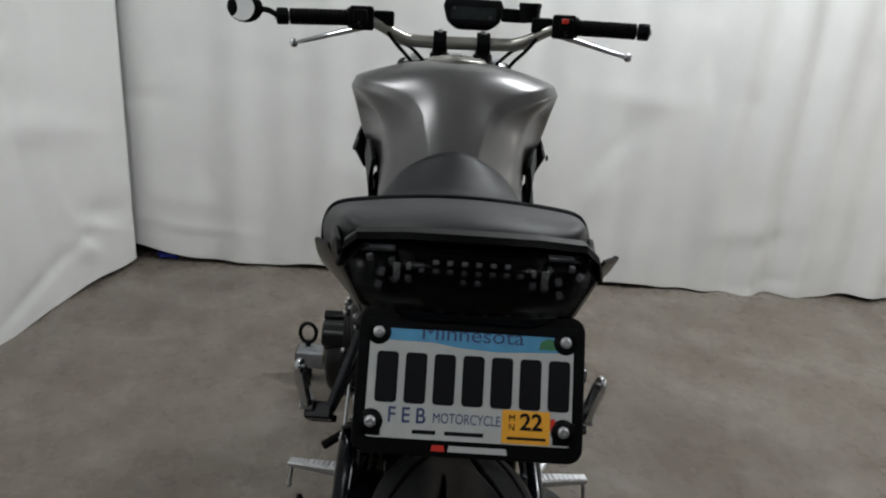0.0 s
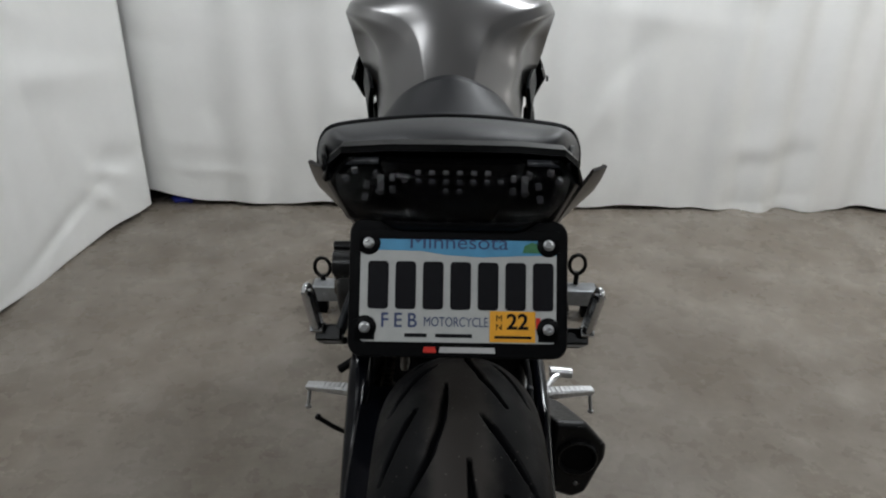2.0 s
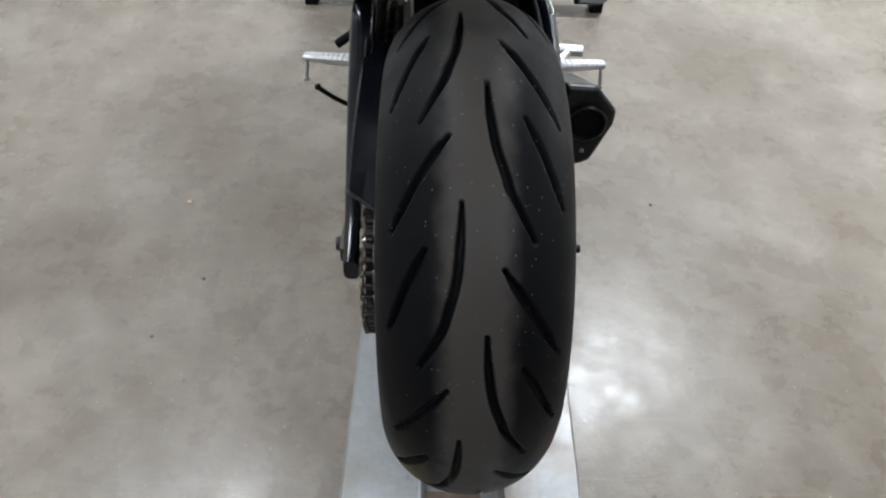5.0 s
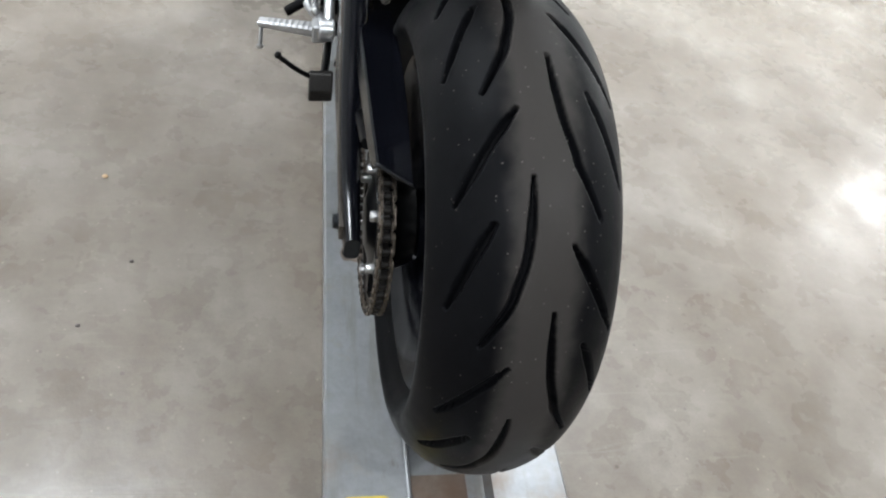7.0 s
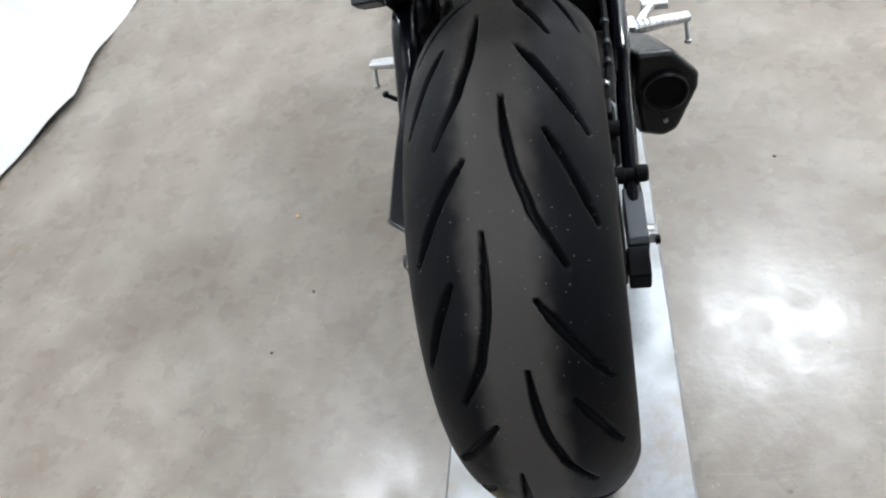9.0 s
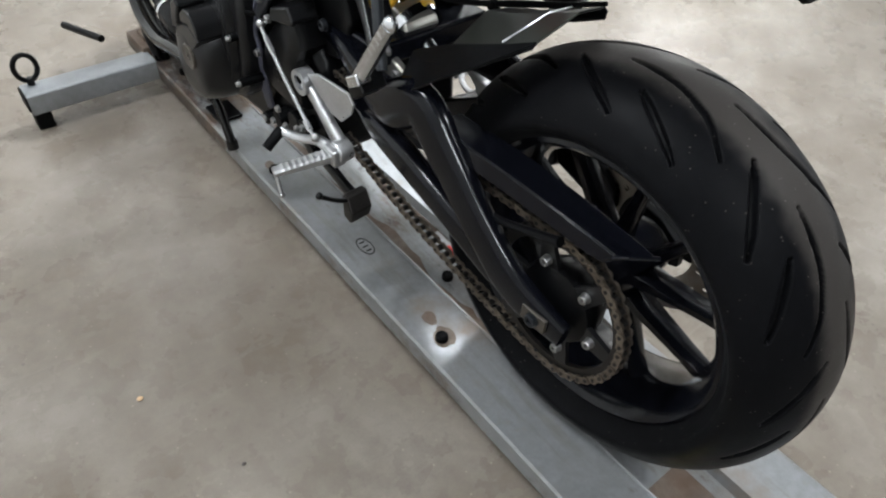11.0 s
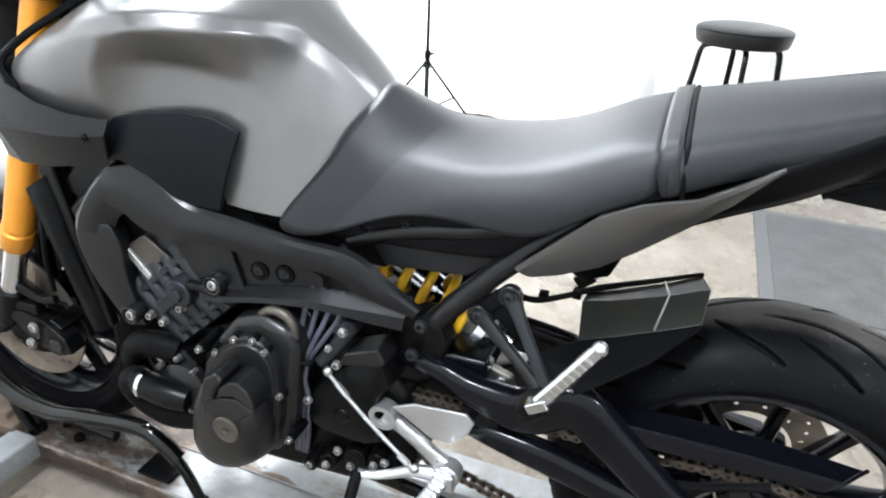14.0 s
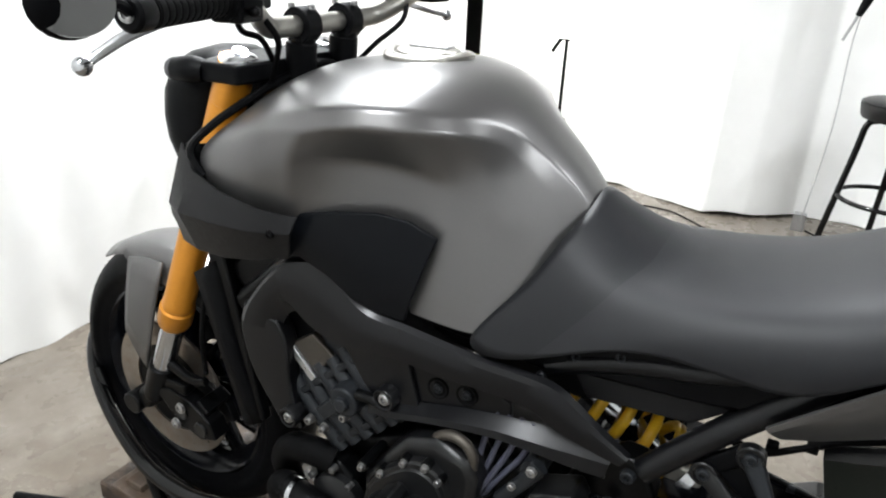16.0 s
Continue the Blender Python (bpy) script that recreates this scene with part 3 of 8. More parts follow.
def curtain(name, pts, z0, z1, height, folds, depth, seed, label, calm=0.0, hem_wave=0.012, lift=0.0, wrinkle=1.0):
    """A hanging cloth along pts (x, y), with soft folds, creases and a stitched hem; folds grow past the calm length."""
    rng = random.Random(seed)
    p = [Vector((*q, 0)) for q in pts]
    cum = [0.0]
    for a, b in zip(p, p[1:]):
        cum.append(cum[-1] + (b - a).length)
    length = cum[-1]
    nu, nv = int(length * 60), 84
    waves = [(rng.uniform(0.6, 1.6) * folds, rng.uniform(0, 6.28), rng.uniform(0.35, 1.0)) for _ in range(6)]
    creases = [(rng.uniform(0, length), rng.uniform(0.05, 1.7), rng.choice((0.0, 1.57, rng.uniform(-1.4, 1.4))) + rng.uniform(-0.25, 0.25), rng.uniform(0.12, 0.55), wrinkle * rng.choice((-1, 1)) * rng.uniform(0.004, 0.013), rng.uniform(0.02, 0.05)) for _ in range(int(length * 17))]
    s_all = np.linspace(0, length, nu + 1)
    v_all = np.linspace(0, 1, nv + 1) ** 1.5
    S, VV = np.meshgrid(s_all, v_all)
    Z = VV * height
    amp = np.clip((S - calm) / 0.9 + 0.25, 0.25, 1.0) if calm else np.ones_like(S)
    W = sum(k * np.sin(2 * math.pi * f * S + ph + 0.5 * np.sin(VV * 2.2 + ph)) for f, ph, k in waves) / 2.6
    off = depth * W * amp * (0.75 + 0.5 * (1 - VV))
    for cs, cz, ang, ln, am, wd in creases:
        dx, dz = S - cs, Z - cz
        t, n = dx * math.cos(ang) + dz * math.sin(ang), -dx * math.sin(ang) + dz * math.cos(ang)
        off += am * np.exp(-(t / ln) ** 2 * 3 - (n / wd) ** 2)
    Z = Z + z0 + (z1 - z0) * S / length + (1 - VV) ** 6 * (hem_wave * np.sin(S * 5.1 + seed) + 0.35 * hem_wave * np.sin(S * 17.3 + 2 * seed))
    Z = Z + lift * (1 - VV) ** 5 * np.exp(-S / 0.33)
    X, Y = np.interp(S, cum, [q.x for q in p]), np.interp(S, cum, [q.y for q in p])
    along = (p[-1] - p[0]).normalized()
    side = Vector((-along.y, along.x, 0))
    rows = [[V(X[j, i] + side.x * off[j, i], Y[j, i] + side.y * off[j, i], Z[j, i]) for i in range(nu + 1)] for j in range(nv + 1)]
    bm = bmesh.new()
    loft(bm, rows)
    ob = tagged(part(name, bm, FABRIC, None, smooth=180, solid=0.004), label, "curtain", "white curtains")
    hem = bmesh.new()
    loft(hem, [[q + side * 0.0045 for q in rows[0]], [q + side * 0.006 + V(0, 0, 0.012) for q in rows[0]], [q + side * 0.0045 + V(0, 0, 0.03) for q in rows[0]]])
    part("hem", hem, FABRIC, ob, "doubled stitched hem", smooth=180, solid=0.0015)
    return ob


curtain("curtain", [(-1.53, -2.4), (-1.52, 0.2), (-1.545, 0.74), (-1.45, 1.07), (-1.49, 1.28), (-1.52, 1.48), (-1.47, 1.9), (-1.41, 2.3)], 0.012, 0.012, 2.7, 1.1, 0.02, 3, "wrinkled white cloth curtain hanging to the floor beside the stand", wrinkle=1.2)
curtain("curtain", [(-1.62, 2.34), (0.65, 2.41), (3.13, 2.53)], 0.012, 0.006, 2.7, 3.2, 0.04, 8, "white cloth curtain with soft vertical folds, behind the motorcycle", calm=2.3, lift=0.1, wrinkle=0.55)
curtain("curtain", [(3.2, 2.43), (3.11, 1.69), (3.1, 1.4), (2.95, 1.07), (2.85, 0.88), (2.97, 0.68), (3.15, 0.46), (3.12, 0.1), (2.95, -0.35), (3.1, -0.9), (3.02, -1.9)], 0.012, 0.012, 2.7, 1.5, 0.03, 11, "white cloth curtain with deep folds behind the stool", wrinkle=0.25)

# ---- motorcycle ----
ZW = 0.389
bike = thing("motorcycle", pose(0, 0, 0, 0, 0, 1.0), "matte grey naked motorcycle with gold fork, on a steel stand", "motorcycle")
RX = 0.003


# tread: long hooked groove and two short ones on each side, repeated eight times round the tyre
LEFT_TREAD = [[(0, -14.5), (6, -15.8), (12.8, -18.9), (18.5, -27), (22, -33), (29.4, -55.5)],
              [(7.7, -49.3), (14.5, -69.5), (23.7, -93)],
              [(-11.9, -27), (-4.9, -56), (4.4, -88)]]
RIGHT_TREAD = [[(0, 9.7), (6, 11.5), (12.8, 17), (18.2, 26), (21, 30.7), (29.2, 54.2)],
               [(6.8, 46.5), (13.9, 67.5), (22.8, 90)],
               [(-11.2, 24.5), (-4.1, 50.5), (6, 89)]]


def tyre_mesh(name, r_out, half, crown, r_bead, half_bead, nu, nv, grooves, material, parent, centre, label):
    """A tyre about the x axis with an elliptic tread (crown: half axes across and out); grooves are sunk into it."""
    ca, cb = crown
    fine = np.linspace(0, half, 800)
    arc_fine = np.r_[0, np.cumsum(np.hypot(np.diff(fine), np.diff(cb * np.sqrt(1 - (fine / ca) ** 2))))]
    s = np.linspace(-arc_fine[-1], arc_fine[-1], nv)
    x = np.sign(s) * np.interp(np.abs(s), arc_fine, fine)
    lift = np.sqrt(1 - (x / ca) ** 2)
    r = r_out - cb + cb * lift
    nx, nr = x / ca ** 2, lift / cb
    nx, nr = nx / np.hypot(nx, nr), nr / np.hypot(nx, nr)
    phi = np.arange(nu) * 2 * math.pi / nu - math.pi
    depth = np.zeros((nu, nv))
    for base, lines in grooves:
        for g in lines:
            q = np.array([(v[0], v[1]) for v in spline(g, 5)])
            q[:, 0] = np.radians(q[:, 0] + base) * r_out
            q[:, 1] /= 1000
            total = len(q) - 1
            mid = (q[:, 0].min() + q[:, 0].max()) / 2
            span = (q[:, 0].max() - q[:, 0].min()) / 2 + 0.01
            arc = (phi * r_out - mid + math.pi * r_out) % (2 * math.pi * r_out) - math.pi * r_out
            rows = np.where(np.abs(arc) < span)[0]
            P = np.stack(np.meshgrid(arc[rows] + mid, s, indexing="ij"), -1)
            best = np.full(P.shape[:2], 9.0)
            for k in range(total):
                a, b = q[k], q[k + 1]
                d = b - a
                t = np.clip(((P - a) @ d) / (d @ d), 0, 1)
                w = 0.0037 * min(1.0, 0.45 + 1.1 * min(k + 0.5, total - k - 0.5) / total * 2)
                dist = np.linalg.norm(P - a - t[..., None] * d, axis=-1) / w
                best = np.minimum(best, dist)
            dd = 0.009 * np.clip(2.1 - 1.5 * best, 0, 1)
            depth[rows] = np.maximum(depth[rows], dd)
    side = []
    for k in range(1, 9):
        t = k / 8
        side.append((half + 0.0035 * math.sin(math.pi * min(1, t * 1.6)) * (t < 0.63) + (0.0012 if k in (3, 6) else 0.0) - (half - half_bead) * t ** 2.2, r[-1] + (r_bead - r[-1]) * t))
    cols = [(-a, b) for a, b in side[::-1]]
    n_side = len(cols)
    allx = np.concatenate([[c[0] for c in cols], x, [c[0] for c in side]])
    allr = np.concatenate([[c[1] for c in cols], r, [c[1] for c in side]])
    R = np.tile(allr, (nu, 1))
    R[:, n_side:n_side + nv] -= depth * nr
    X = np.tile(allx, (nu, 1))
    X[:, n_side:n_side + nv] -= depth * nx
    Y = -np.sin(phi)[:, None] * R
    Z = np.cos(phi)[:, None] * R
    m = X.shape[1]
    co = np.stack([X, Y, Z], -1).reshape(-1, 3) + np.array(centre)
    i = np.arange(nu)[:, None]
    j = np.arange(m - 1)[None, :]
    i2 = (i + 1) % nu
    quads = np.stack([i * m + j, i * m + j + 1, i2 * m + j + 1, i2 * m + j], -1).reshape(-1, 4)
    me = bpy.data.meshes.new(name)
    me.vertices.add(len(co))
    me.vertices.foreach_set("co", co.ravel())
    me.loops.add(len(quads) * 4)
    me.loops.foreach_set("vertex_index", quads.ravel())
    me.polygons.add(len(quads))
    me.polygons.foreach_set("loop_start", np.arange(len(quads)) * 4)
    me.polygons.foreach_set("use_smooth", np.ones(len(quads), bool))
    me.update(calc_edges=True)
    me.validate()
    sunk = np.zeros((nu, m))
    sunk[:, n_side:n_side + nv] = np.clip(depth / 0.004, 0, 1)
    me.attributes.new("groove", "FLOAT", "POINT").data.foreach_set("value", sunk.ravel())
    me.materials.append(material)
    ob = new(name, me)
    ob.parent = parent
    ob["label"] = label
    return ob


def rim_profile(half, r):
    return [(-half, r + 0.004), (-half - 0.003, r - 0.004), (-half + 0.004, r - 0.012), (-half * 0.72, r - 0.018), (-half * 0.4, r - 0.03), (0, r - 0.034),
            (half * 0.4, r - 0.03), (half * 0.72, r - 0.018), (half - 0.004, r - 0.012), (half + 0.003, r - 0.004), (half, r + 0.004), (half * 0.5, r - 0.008), (-half * 0.5, r - 0.008)]


def spoke(bm, c, a0, a1, r0, r1, x0, x1, w0, w1, t):
    """One tapering bar from the hub at angle a0 to the rim at a1 (degrees)."""
    p = Vector(c) + V(x0, r0 * math.sin(radians(a0)), r0 * math.cos(radians(a0)))
    q = Vector(c) + V(x1, r1 * math.sin(radians(a1)), r1 * math.cos(radians(a1)))
    d = (q - p).normalized()
    side = d.cross(V(1, 0, 0)).normalized()
    rows = []
    for k in range(5):
        f = k / 4
        m = p.lerp(q, f)
        w = w0 + (w1 - w0) * f + (0.006 * (2 * f - 1) ** 4)
        h = t * (1.25 - 0.45 * f)
        rows.append([m + side * (w * a) + V(1, 0, 0) * (h * b) for a, b in ((-1, -0.55), (-0.6, -1), (0.6, -1), (1, -0.55), (1, 0.55), (0.6, 1), (-0.6, 1), (-1, 0.55))])
    return loft(bm, rows, cap=True, closed=True)


def disc_mesh(bm, c, r0, r1, x, t, rings, hole):
    """A drilled brake disc: flat annulus with small round holes cut through, as a fine polar grid."""
    n = 144
    for sx in (-1, 1):
        rows = []
        for k in range(n):
            a = 2 * math.pi * k / n
            rows.append([bm.verts.new((c[0] + x + sx * t / 2, c[1] + r * math.sin(a), c[2] + r * math.cos(a))) for r in rings])
        for k in range(n):
            a, b = rows[k], rows[(k + 1) % n]
            for m in range(len(rings) - 1):
                if hole(k, m):
                    continue
                bm.faces.new((a[m], a[m + 1], b[m + 1], b[m]))
    lathe(bm, [(x - t / 2, r1), (x + t / 2, r1)], c, n=n)
    lathe(bm, [(x - t / 2, r0), (x + t / 2, r0)], c, n=n)
    return bm


def wheel(name, c, r_rim, half, hub, parent, label):
    bm = bmesh.new()
    lathe(bm, rim_profile(half, r_rim), c, n=96, closed=True)
    rim = part(name, bm, SWING, parent, label)
    bm = bmesh.new()
    lathe(bm, [(-hub, 0.0), (-hub, 0.028), (-hub + 0.006, 0.045), (-0.03, 0.048), (0.03, 0.048), (hub - 0.006, 0.045), (hub, 0.028), (hub, 0.0)], c, n=32)
    part("hub", bm, SWING, rim)
    for k in range(5):
        for d in (-1, 1):
            bm = bmesh.new()
            a = 72 * k + 14
            spoke(bm, c, a + 7 * d, a + 20 * d, 0.04, r_rim - 0.022, 0.0, 0.0, 0.011, 0.0065, 0.017)
            part("spoke", bm, SWING, rim)
    return rim


rear = wheel("rear_wheel", (RX, 0, ZW), 0.2165, 0.072, 0.075, bike, "black cast wheel with ten slim spokes")
grooves = [(36.8 + 45 * k, LEFT_TREAD) for k in range(-4, 4)] + [(14.1 + 45 * k, RIGHT_TREAD) for k in range(-4, 4)]
tyre_mesh("tyre", 0.3128, 0.0962, (0.103, 0.0906), 0.217, 0.071, 1400, 170, grooves, TREAD, rear, (RX, 0, ZW), "wide black sport tyre with curved grooves")
bm = bmesh.new()
RD = [0.068, 0.078, 0.086, 0.091, 0.097, 0.102, 0.108, 0.113, 0.1225]
disc_mesh(bm, (RX, 0, ZW), 0.068, 0.1225, 0.092, 0.005, RD, lambda k, m: (m == 3 and k % 12 in (0, 1)) or (m == 5 and k % 12 in (4, 5)) or (m == 1 and k % 12 in (8, 9)))
part("brake_disc", bm, DISC, rear, "drilled steel brake disc")

# sprocket with teeth and open arms
SX, NT, PR = -0.106, 45, 0.1138
bm = bmesh.new()
outer, inner = [], []
for k in range(NT * 4):
    a = 2 * math.pi * k / (NT * 4)
    r = PR + (0.0035 if k % 4 in (1, 2) else -0.0045)
    outer.append((r * math.sin(a), ZW + r * math.cos(a)))
    inner.append((0.099 * math.sin(a), ZW + 0.099 * math.cos(a)))
for x in (SX - 0.0035, SX + 0.0035):
    a, b = [bm.verts.new((x, *p)) for p in outer], [bm.verts.new((x, *p)) for p in inner]
    join_rings(bm, a, b)
vs = list(bm.verts)
n4 = NT * 4
join_rings(bm, vs[0:n4], vs[2 * n4:3 * n4])
join_rings(bm, vs[n4:2 * n4], vs[3 * n4:4 * n4])
sprocket = part("sprocket", bm, DARKSTEEL, rear, "dark oily rear sprocket")
for k in range(6):
    a = radians(60 * k + 20)
    bm = bmesh.new()
    c0, c1 = V(SX, 0.055 * math.sin(a), ZW + 0.055 * math.cos(a)), V(SX, 0.102 * math.sin(a), ZW + 0.102 * math.cos(a))
    side = V(0, math.cos(a), -math.sin(a))
    loft(bm, [[c0 + side * w + V(t, 0, 0) for w, t in ((-0.016, -0.004), (0.016, -0.004), (0.016, 0.004), (-0.016, 0.004))],
              [c1 + side * w + V(t, 0, 0) for w, t in ((-0.01, -0.0032), (0.01, -0.0032), (0.01, 0.0032), (-0.01, 0.0032))]], cap=True, closed=True)
    part("arm", bm, ENGINE_DOME, sprocket)
    bolt(sprocket, (SX - 0.004, 0.07 * math.sin(a), ZW + 0.07 * math.cos(a)), (-1, 0, 0), 0.0068, 0.01, STEEL)
bm = bmesh.new()
lathe(bm, [(SX - 0.012, 0.0), (SX - 0.012, 0.032), (SX - 0.004, 0.058), (SX + 0.006, 0.062), (SX + 0.03, 0.058), (-0.06, 0.05), (-0.06, 0.0)], (0, 0, ZW), n=40)
part("sprocket_carrier", bm, ENGINE, rear)

# chain: a loop round both sprockets
FY, FZ, FR = 0.60, 0.447, 0.0405
d = math.hypot(FY, FZ - ZW)
tilt = math.atan2(FZ - ZW, FY)
al = math.asin((PR - FR) / d)
loop = []
up_a = math.pi / 2 + tilt - al
lo_a = -math.pi / 2 + tilt + al
for k in range(61):
    a = up_a + (2 * math.pi - (up_a - lo_a)) * k / 60
    loop.append((PR * math.cos(a), ZW + PR * math.sin(a)))
low0, low1 = (PR * math.cos(lo_a), ZW + PR * math.sin(lo_a)), (FY + FR * math.cos(lo_a), FZ + FR * math.sin(lo_a))
for k in range(1, 40):
    t = k / 40
    loop.append((low0[0] + (low1[0] - low0[0]) * t, low0[1] + (low1[1] - low0[1]) * t - 0.022 * 4 * t * (1 - t)))
for k in range(25):
    a = lo_a + (up_a - lo_a) * k / 24
    loop.append((FY + FR * math.cos(a), FZ + FR * math.sin(a)))
hi0, hi1 = loop[-1], loop[0]
for k in range(1, 40):
    t = k / 40
    loop.append((hi0[0] + (hi1[0] - hi0[0]) * t, hi0[1] + (hi1[1] - hi0[1]) * t - 0.004 * 4 * t * (1 - t)))
loop = np.array(loop + [loop[0]])
seg = np.r_[0, np.cumsum(np.linalg.norm(np.diff(loop, axis=0), axis=1))]
NL = 2 * round(seg[-1] / 0.015875 / 2)
pins = [(np.interp(seg[-1] * k / NL, seg, loop[:, 0]), np.interp(seg[-1] * k / NL, seg, loop[:, 1])) for k in range(NL)]
bm = bmesh.new()
for y, z in pins:
    cyl(bm, (SX - 0.0105, y, z), (SX + 0.0105, y, z), 0.0028, n=8)
    cyl(bm, (SX - 0.0035, y, z), (SX + 0.0035, y, z), 0.0051, n=10, caps=False)
chain = part("chain", bm, DARKSTEEL, bike, "gold-brown drive chain dark with oil")


def link_mesh(x):
    bm = bmesh.new()
    p = 0.015875 / 2
    out = []
    for c, s in ((p, -1), (-p, 1)):
        for k in range(7):
            a = math.pi * k / 6 - math.pi / 2
            out.append((c + (0.0062 * math.cos(a)) * (-s), 0.0062 * math.sin(a) * (-s)))
        out.append((0, 0.0043 * (1 if s == -1 else -1)))
    for sx in (-1, 1):
        prism(bm, out, sx * x - 0.0009, sx * x + 0.0009)
    return bm


LINKS = [part("link", link_mesh(0.0062), CHAIN, chain), part("link", link_mesh(0.0086), CHAIN, chain)]
for k in range(NL):
    a, b = pins[k], pins[(k + 1) % NL]
    m = pose(SX, (a[0] + b[0]) / 2, (a[1] + b[1]) / 2, math.degrees(math.atan2(b[1] - a[1], b[0] - a[0])))
    if k < 2:
        LINKS[k].matrix_local = m
    else:
        twin("link", LINKS[k % 2], m, chain)

# both wheels lean with the bike, standing in the middle of the trough; the chain line keeps its plane
WHEEL_LEAN = pose(0.0148, 0, ZW, 0, -1.54, 0) @ Matrix.Translation((-RX, 0, -ZW))
rear.matrix_local = WHEEL_LEAN
for ob in rear.children:
    if ob.name.split(".")[0] in ("sprocket", "arm", "bolt", "sprocket_carrier"):
        ob.matrix_local = WHEEL_LEAN.inverted() @ ob.matrix_local

SHAPE["fit_view"] = True
# swingarm: arched upper beam and straight lower beam on the chain side, one beam on the other
SECTION = [(math.copysign(abs(math.cos(a)) ** 0.62, math.cos(a)), math.copysign(abs(math.sin(a)) ** 0.62, math.sin(a))) for a in np.linspace(0, 2 * math.pi, 21)[:-1]]


def beam(bm, pts, h, w):
    """A rounded box section along pts (x, y, z); h, w: half height and half width at each point."""
    mixed = spline([(*p, a, b) for p, a, b in zip(pts, h, w)], 6)
    path = [Vector(q[:3]) for q in mixed]
    rows = []
    for i, p in enumerate(path):
        d = (path[min(i + 1, len(path) - 1)] - path[max(i - 1, 0)]).normalized()
        sx = (V(1, 0, 0) - d * d.x).normalized()
        up = sx.cross(d).normalized()
        hh, ww = mixed[i][3], mixed[i][4]
        rows.append([p + sx * (ww * a) + up * (hh * b) for a, b in SECTION])
    return loft(bm, rows, cap=True, closed=True)


bm = bmesh.new()
beam(bm, [(-0.10, 0.53, 0.567), (-0.118, 0.45, 0.563), (-0.126, 0.40, 0.548), (-0.132, 0.33, 0.541), (-0.134, 0.262, 0.574), (-0.136, 0.205, 0.528), (-0.137, 0.13, 0.458), (-0.137, 0.05, 0.40), (-0.136, -0.045, 0.384)],
     [0.015, 0.017, 0.024, 0.035, 0.035, 0.032, 0.03, 0.031, 0.02], [0.016, 0.016, 0.017, 0.018, 0.018, 0.017, 0.016, 0.014, 0.010])
swing = part("swingarm", bm, SWING, bike, "black cast swingarm with an arched upper beam", smooth=50)
bm = bmesh.new()
beam(bm, [(-0.118, 0.43, 0.478), (-0.127, 0.37, 0.477), (-0.134, 0.29, 0.467), (-0.137, 0.20, 0.442), (-0.137, 0.10, 0.405), (-0.137, 0.06, 0.39)],
     [0.010, 0.019, 0.024, 0.023, 0.026, 0.02], [0.012, 0.016, 0.016, 0.016, 0.012, 0.008])
prism(bm, [(0.415, 0.56), (0.372, 0.54), (0.362, 0.485), (0.395, 0.472), (0.42, 0.482), (0.405, 0.515)], -0.134, -0.118)
part("lower_beam", bm, SWING, swing, smooth=50)
SHAPE["fit_view"] = False
bm = bmesh.new()
beam(bm, [(0.118, 0.53, 0.472), (0.146, 0.44, 0.475), (0.147, 0.3, 0.462), (0.143, 0.2, 0.44), (0.140, 0.1, 0.41), (0.137, 0.03, 0.392)], [0.042, 0.038, 0.033, 0.03, 0.026, 0.022], [0.016, 0.0145, 0.013, 0.012, 0.011, 0.010])
part("right_beam", bm, SWING, swing, smooth=50)
SHAPE["fit_view"] = True
bm = bmesh.new()
cyl(bm, (-0.115, 0.535, 0.56), (0.115, 0.535, 0.56), 0.03, n=20)
box(bm, (0, 0.43, 0.57), (0.22, 0.08, 0.035))
part("pivot_bridge", bm, SWING, swing, bevel=0.006)
bm = bmesh.new()
box(bm, (-0.147, -0.002, 0.389), (0.010, 0.042, 0.024))
part("chain_adjuster", bm, BRASSY, swing, "worn bronze-grey axle block", bevel=0.0015)
bolt(swing, (-0.152, -0.002, 0.389), (-1, 0, 0), 0.0095, 0.007, ENGINE_GREY, "axle_nut")
SHAPE["fit_view"] = False
bm = bmesh.new()
prism(bm, [(0.066, 0.414), (0.06, 0.419), (-0.018, 0.414), (-0.024, 0.409), (-0.024, 0.366), (0.066, 0.366)], 0.1255, 0.1495)
block = part("right_axle_block", bm, ENGINE_GREY, swing, "blue-grey axle adjuster plate", bevel=0.002)
bm = bmesh.new()
prism(bm, [(-0.026, 0.41), (-0.05, 0.405), (-0.062, 0.398), (-0.062, 0.372), (-0.026, 0.366)], 0.122, 0.1475)
part("end_cap", bm, PLASTIC, block, bevel=0.003)
bolt(block, (0.15, 0.004, 0.394), (1, 0, 0), 0.012, 0.008, STEEL, "axle_nut")
bolt(block, (0.158, -0.004, 0.392), (1, 0, 0), 0.006, 0.006, ENGINE)
bm = bmesh.new()
prism(bm, [(0.205, 0.452), (0.18, 0.47), (0.11, 0.458), (0.075, 0.43), (0.07, 0.40), (0.12, 0.395), (0.19, 0.415)], 0.091, 0.105)
prism(bm, [(0.19, 0.45), (0.17, 0.462), (0.115, 0.45), (0.095, 0.425), (0.12, 0.40), (0.18, 0.415)], 0.1105, 0.128)
prism(bm, [(0.185, 0.466), (0.175, 0.472), (0.15, 0.468), (0.15, 0.452), (0.185, 0.45)], 0.095, 0.124)
prism(bm, [(0.11, 0.44), (0.06, 0.435), (0.0, 0.425), (-0.045, 0.40), (-0.05, 0.365), (0.0, 0.345), (0.08, 0.37), (0.13, 0.41)], 0.106, 0.1215)
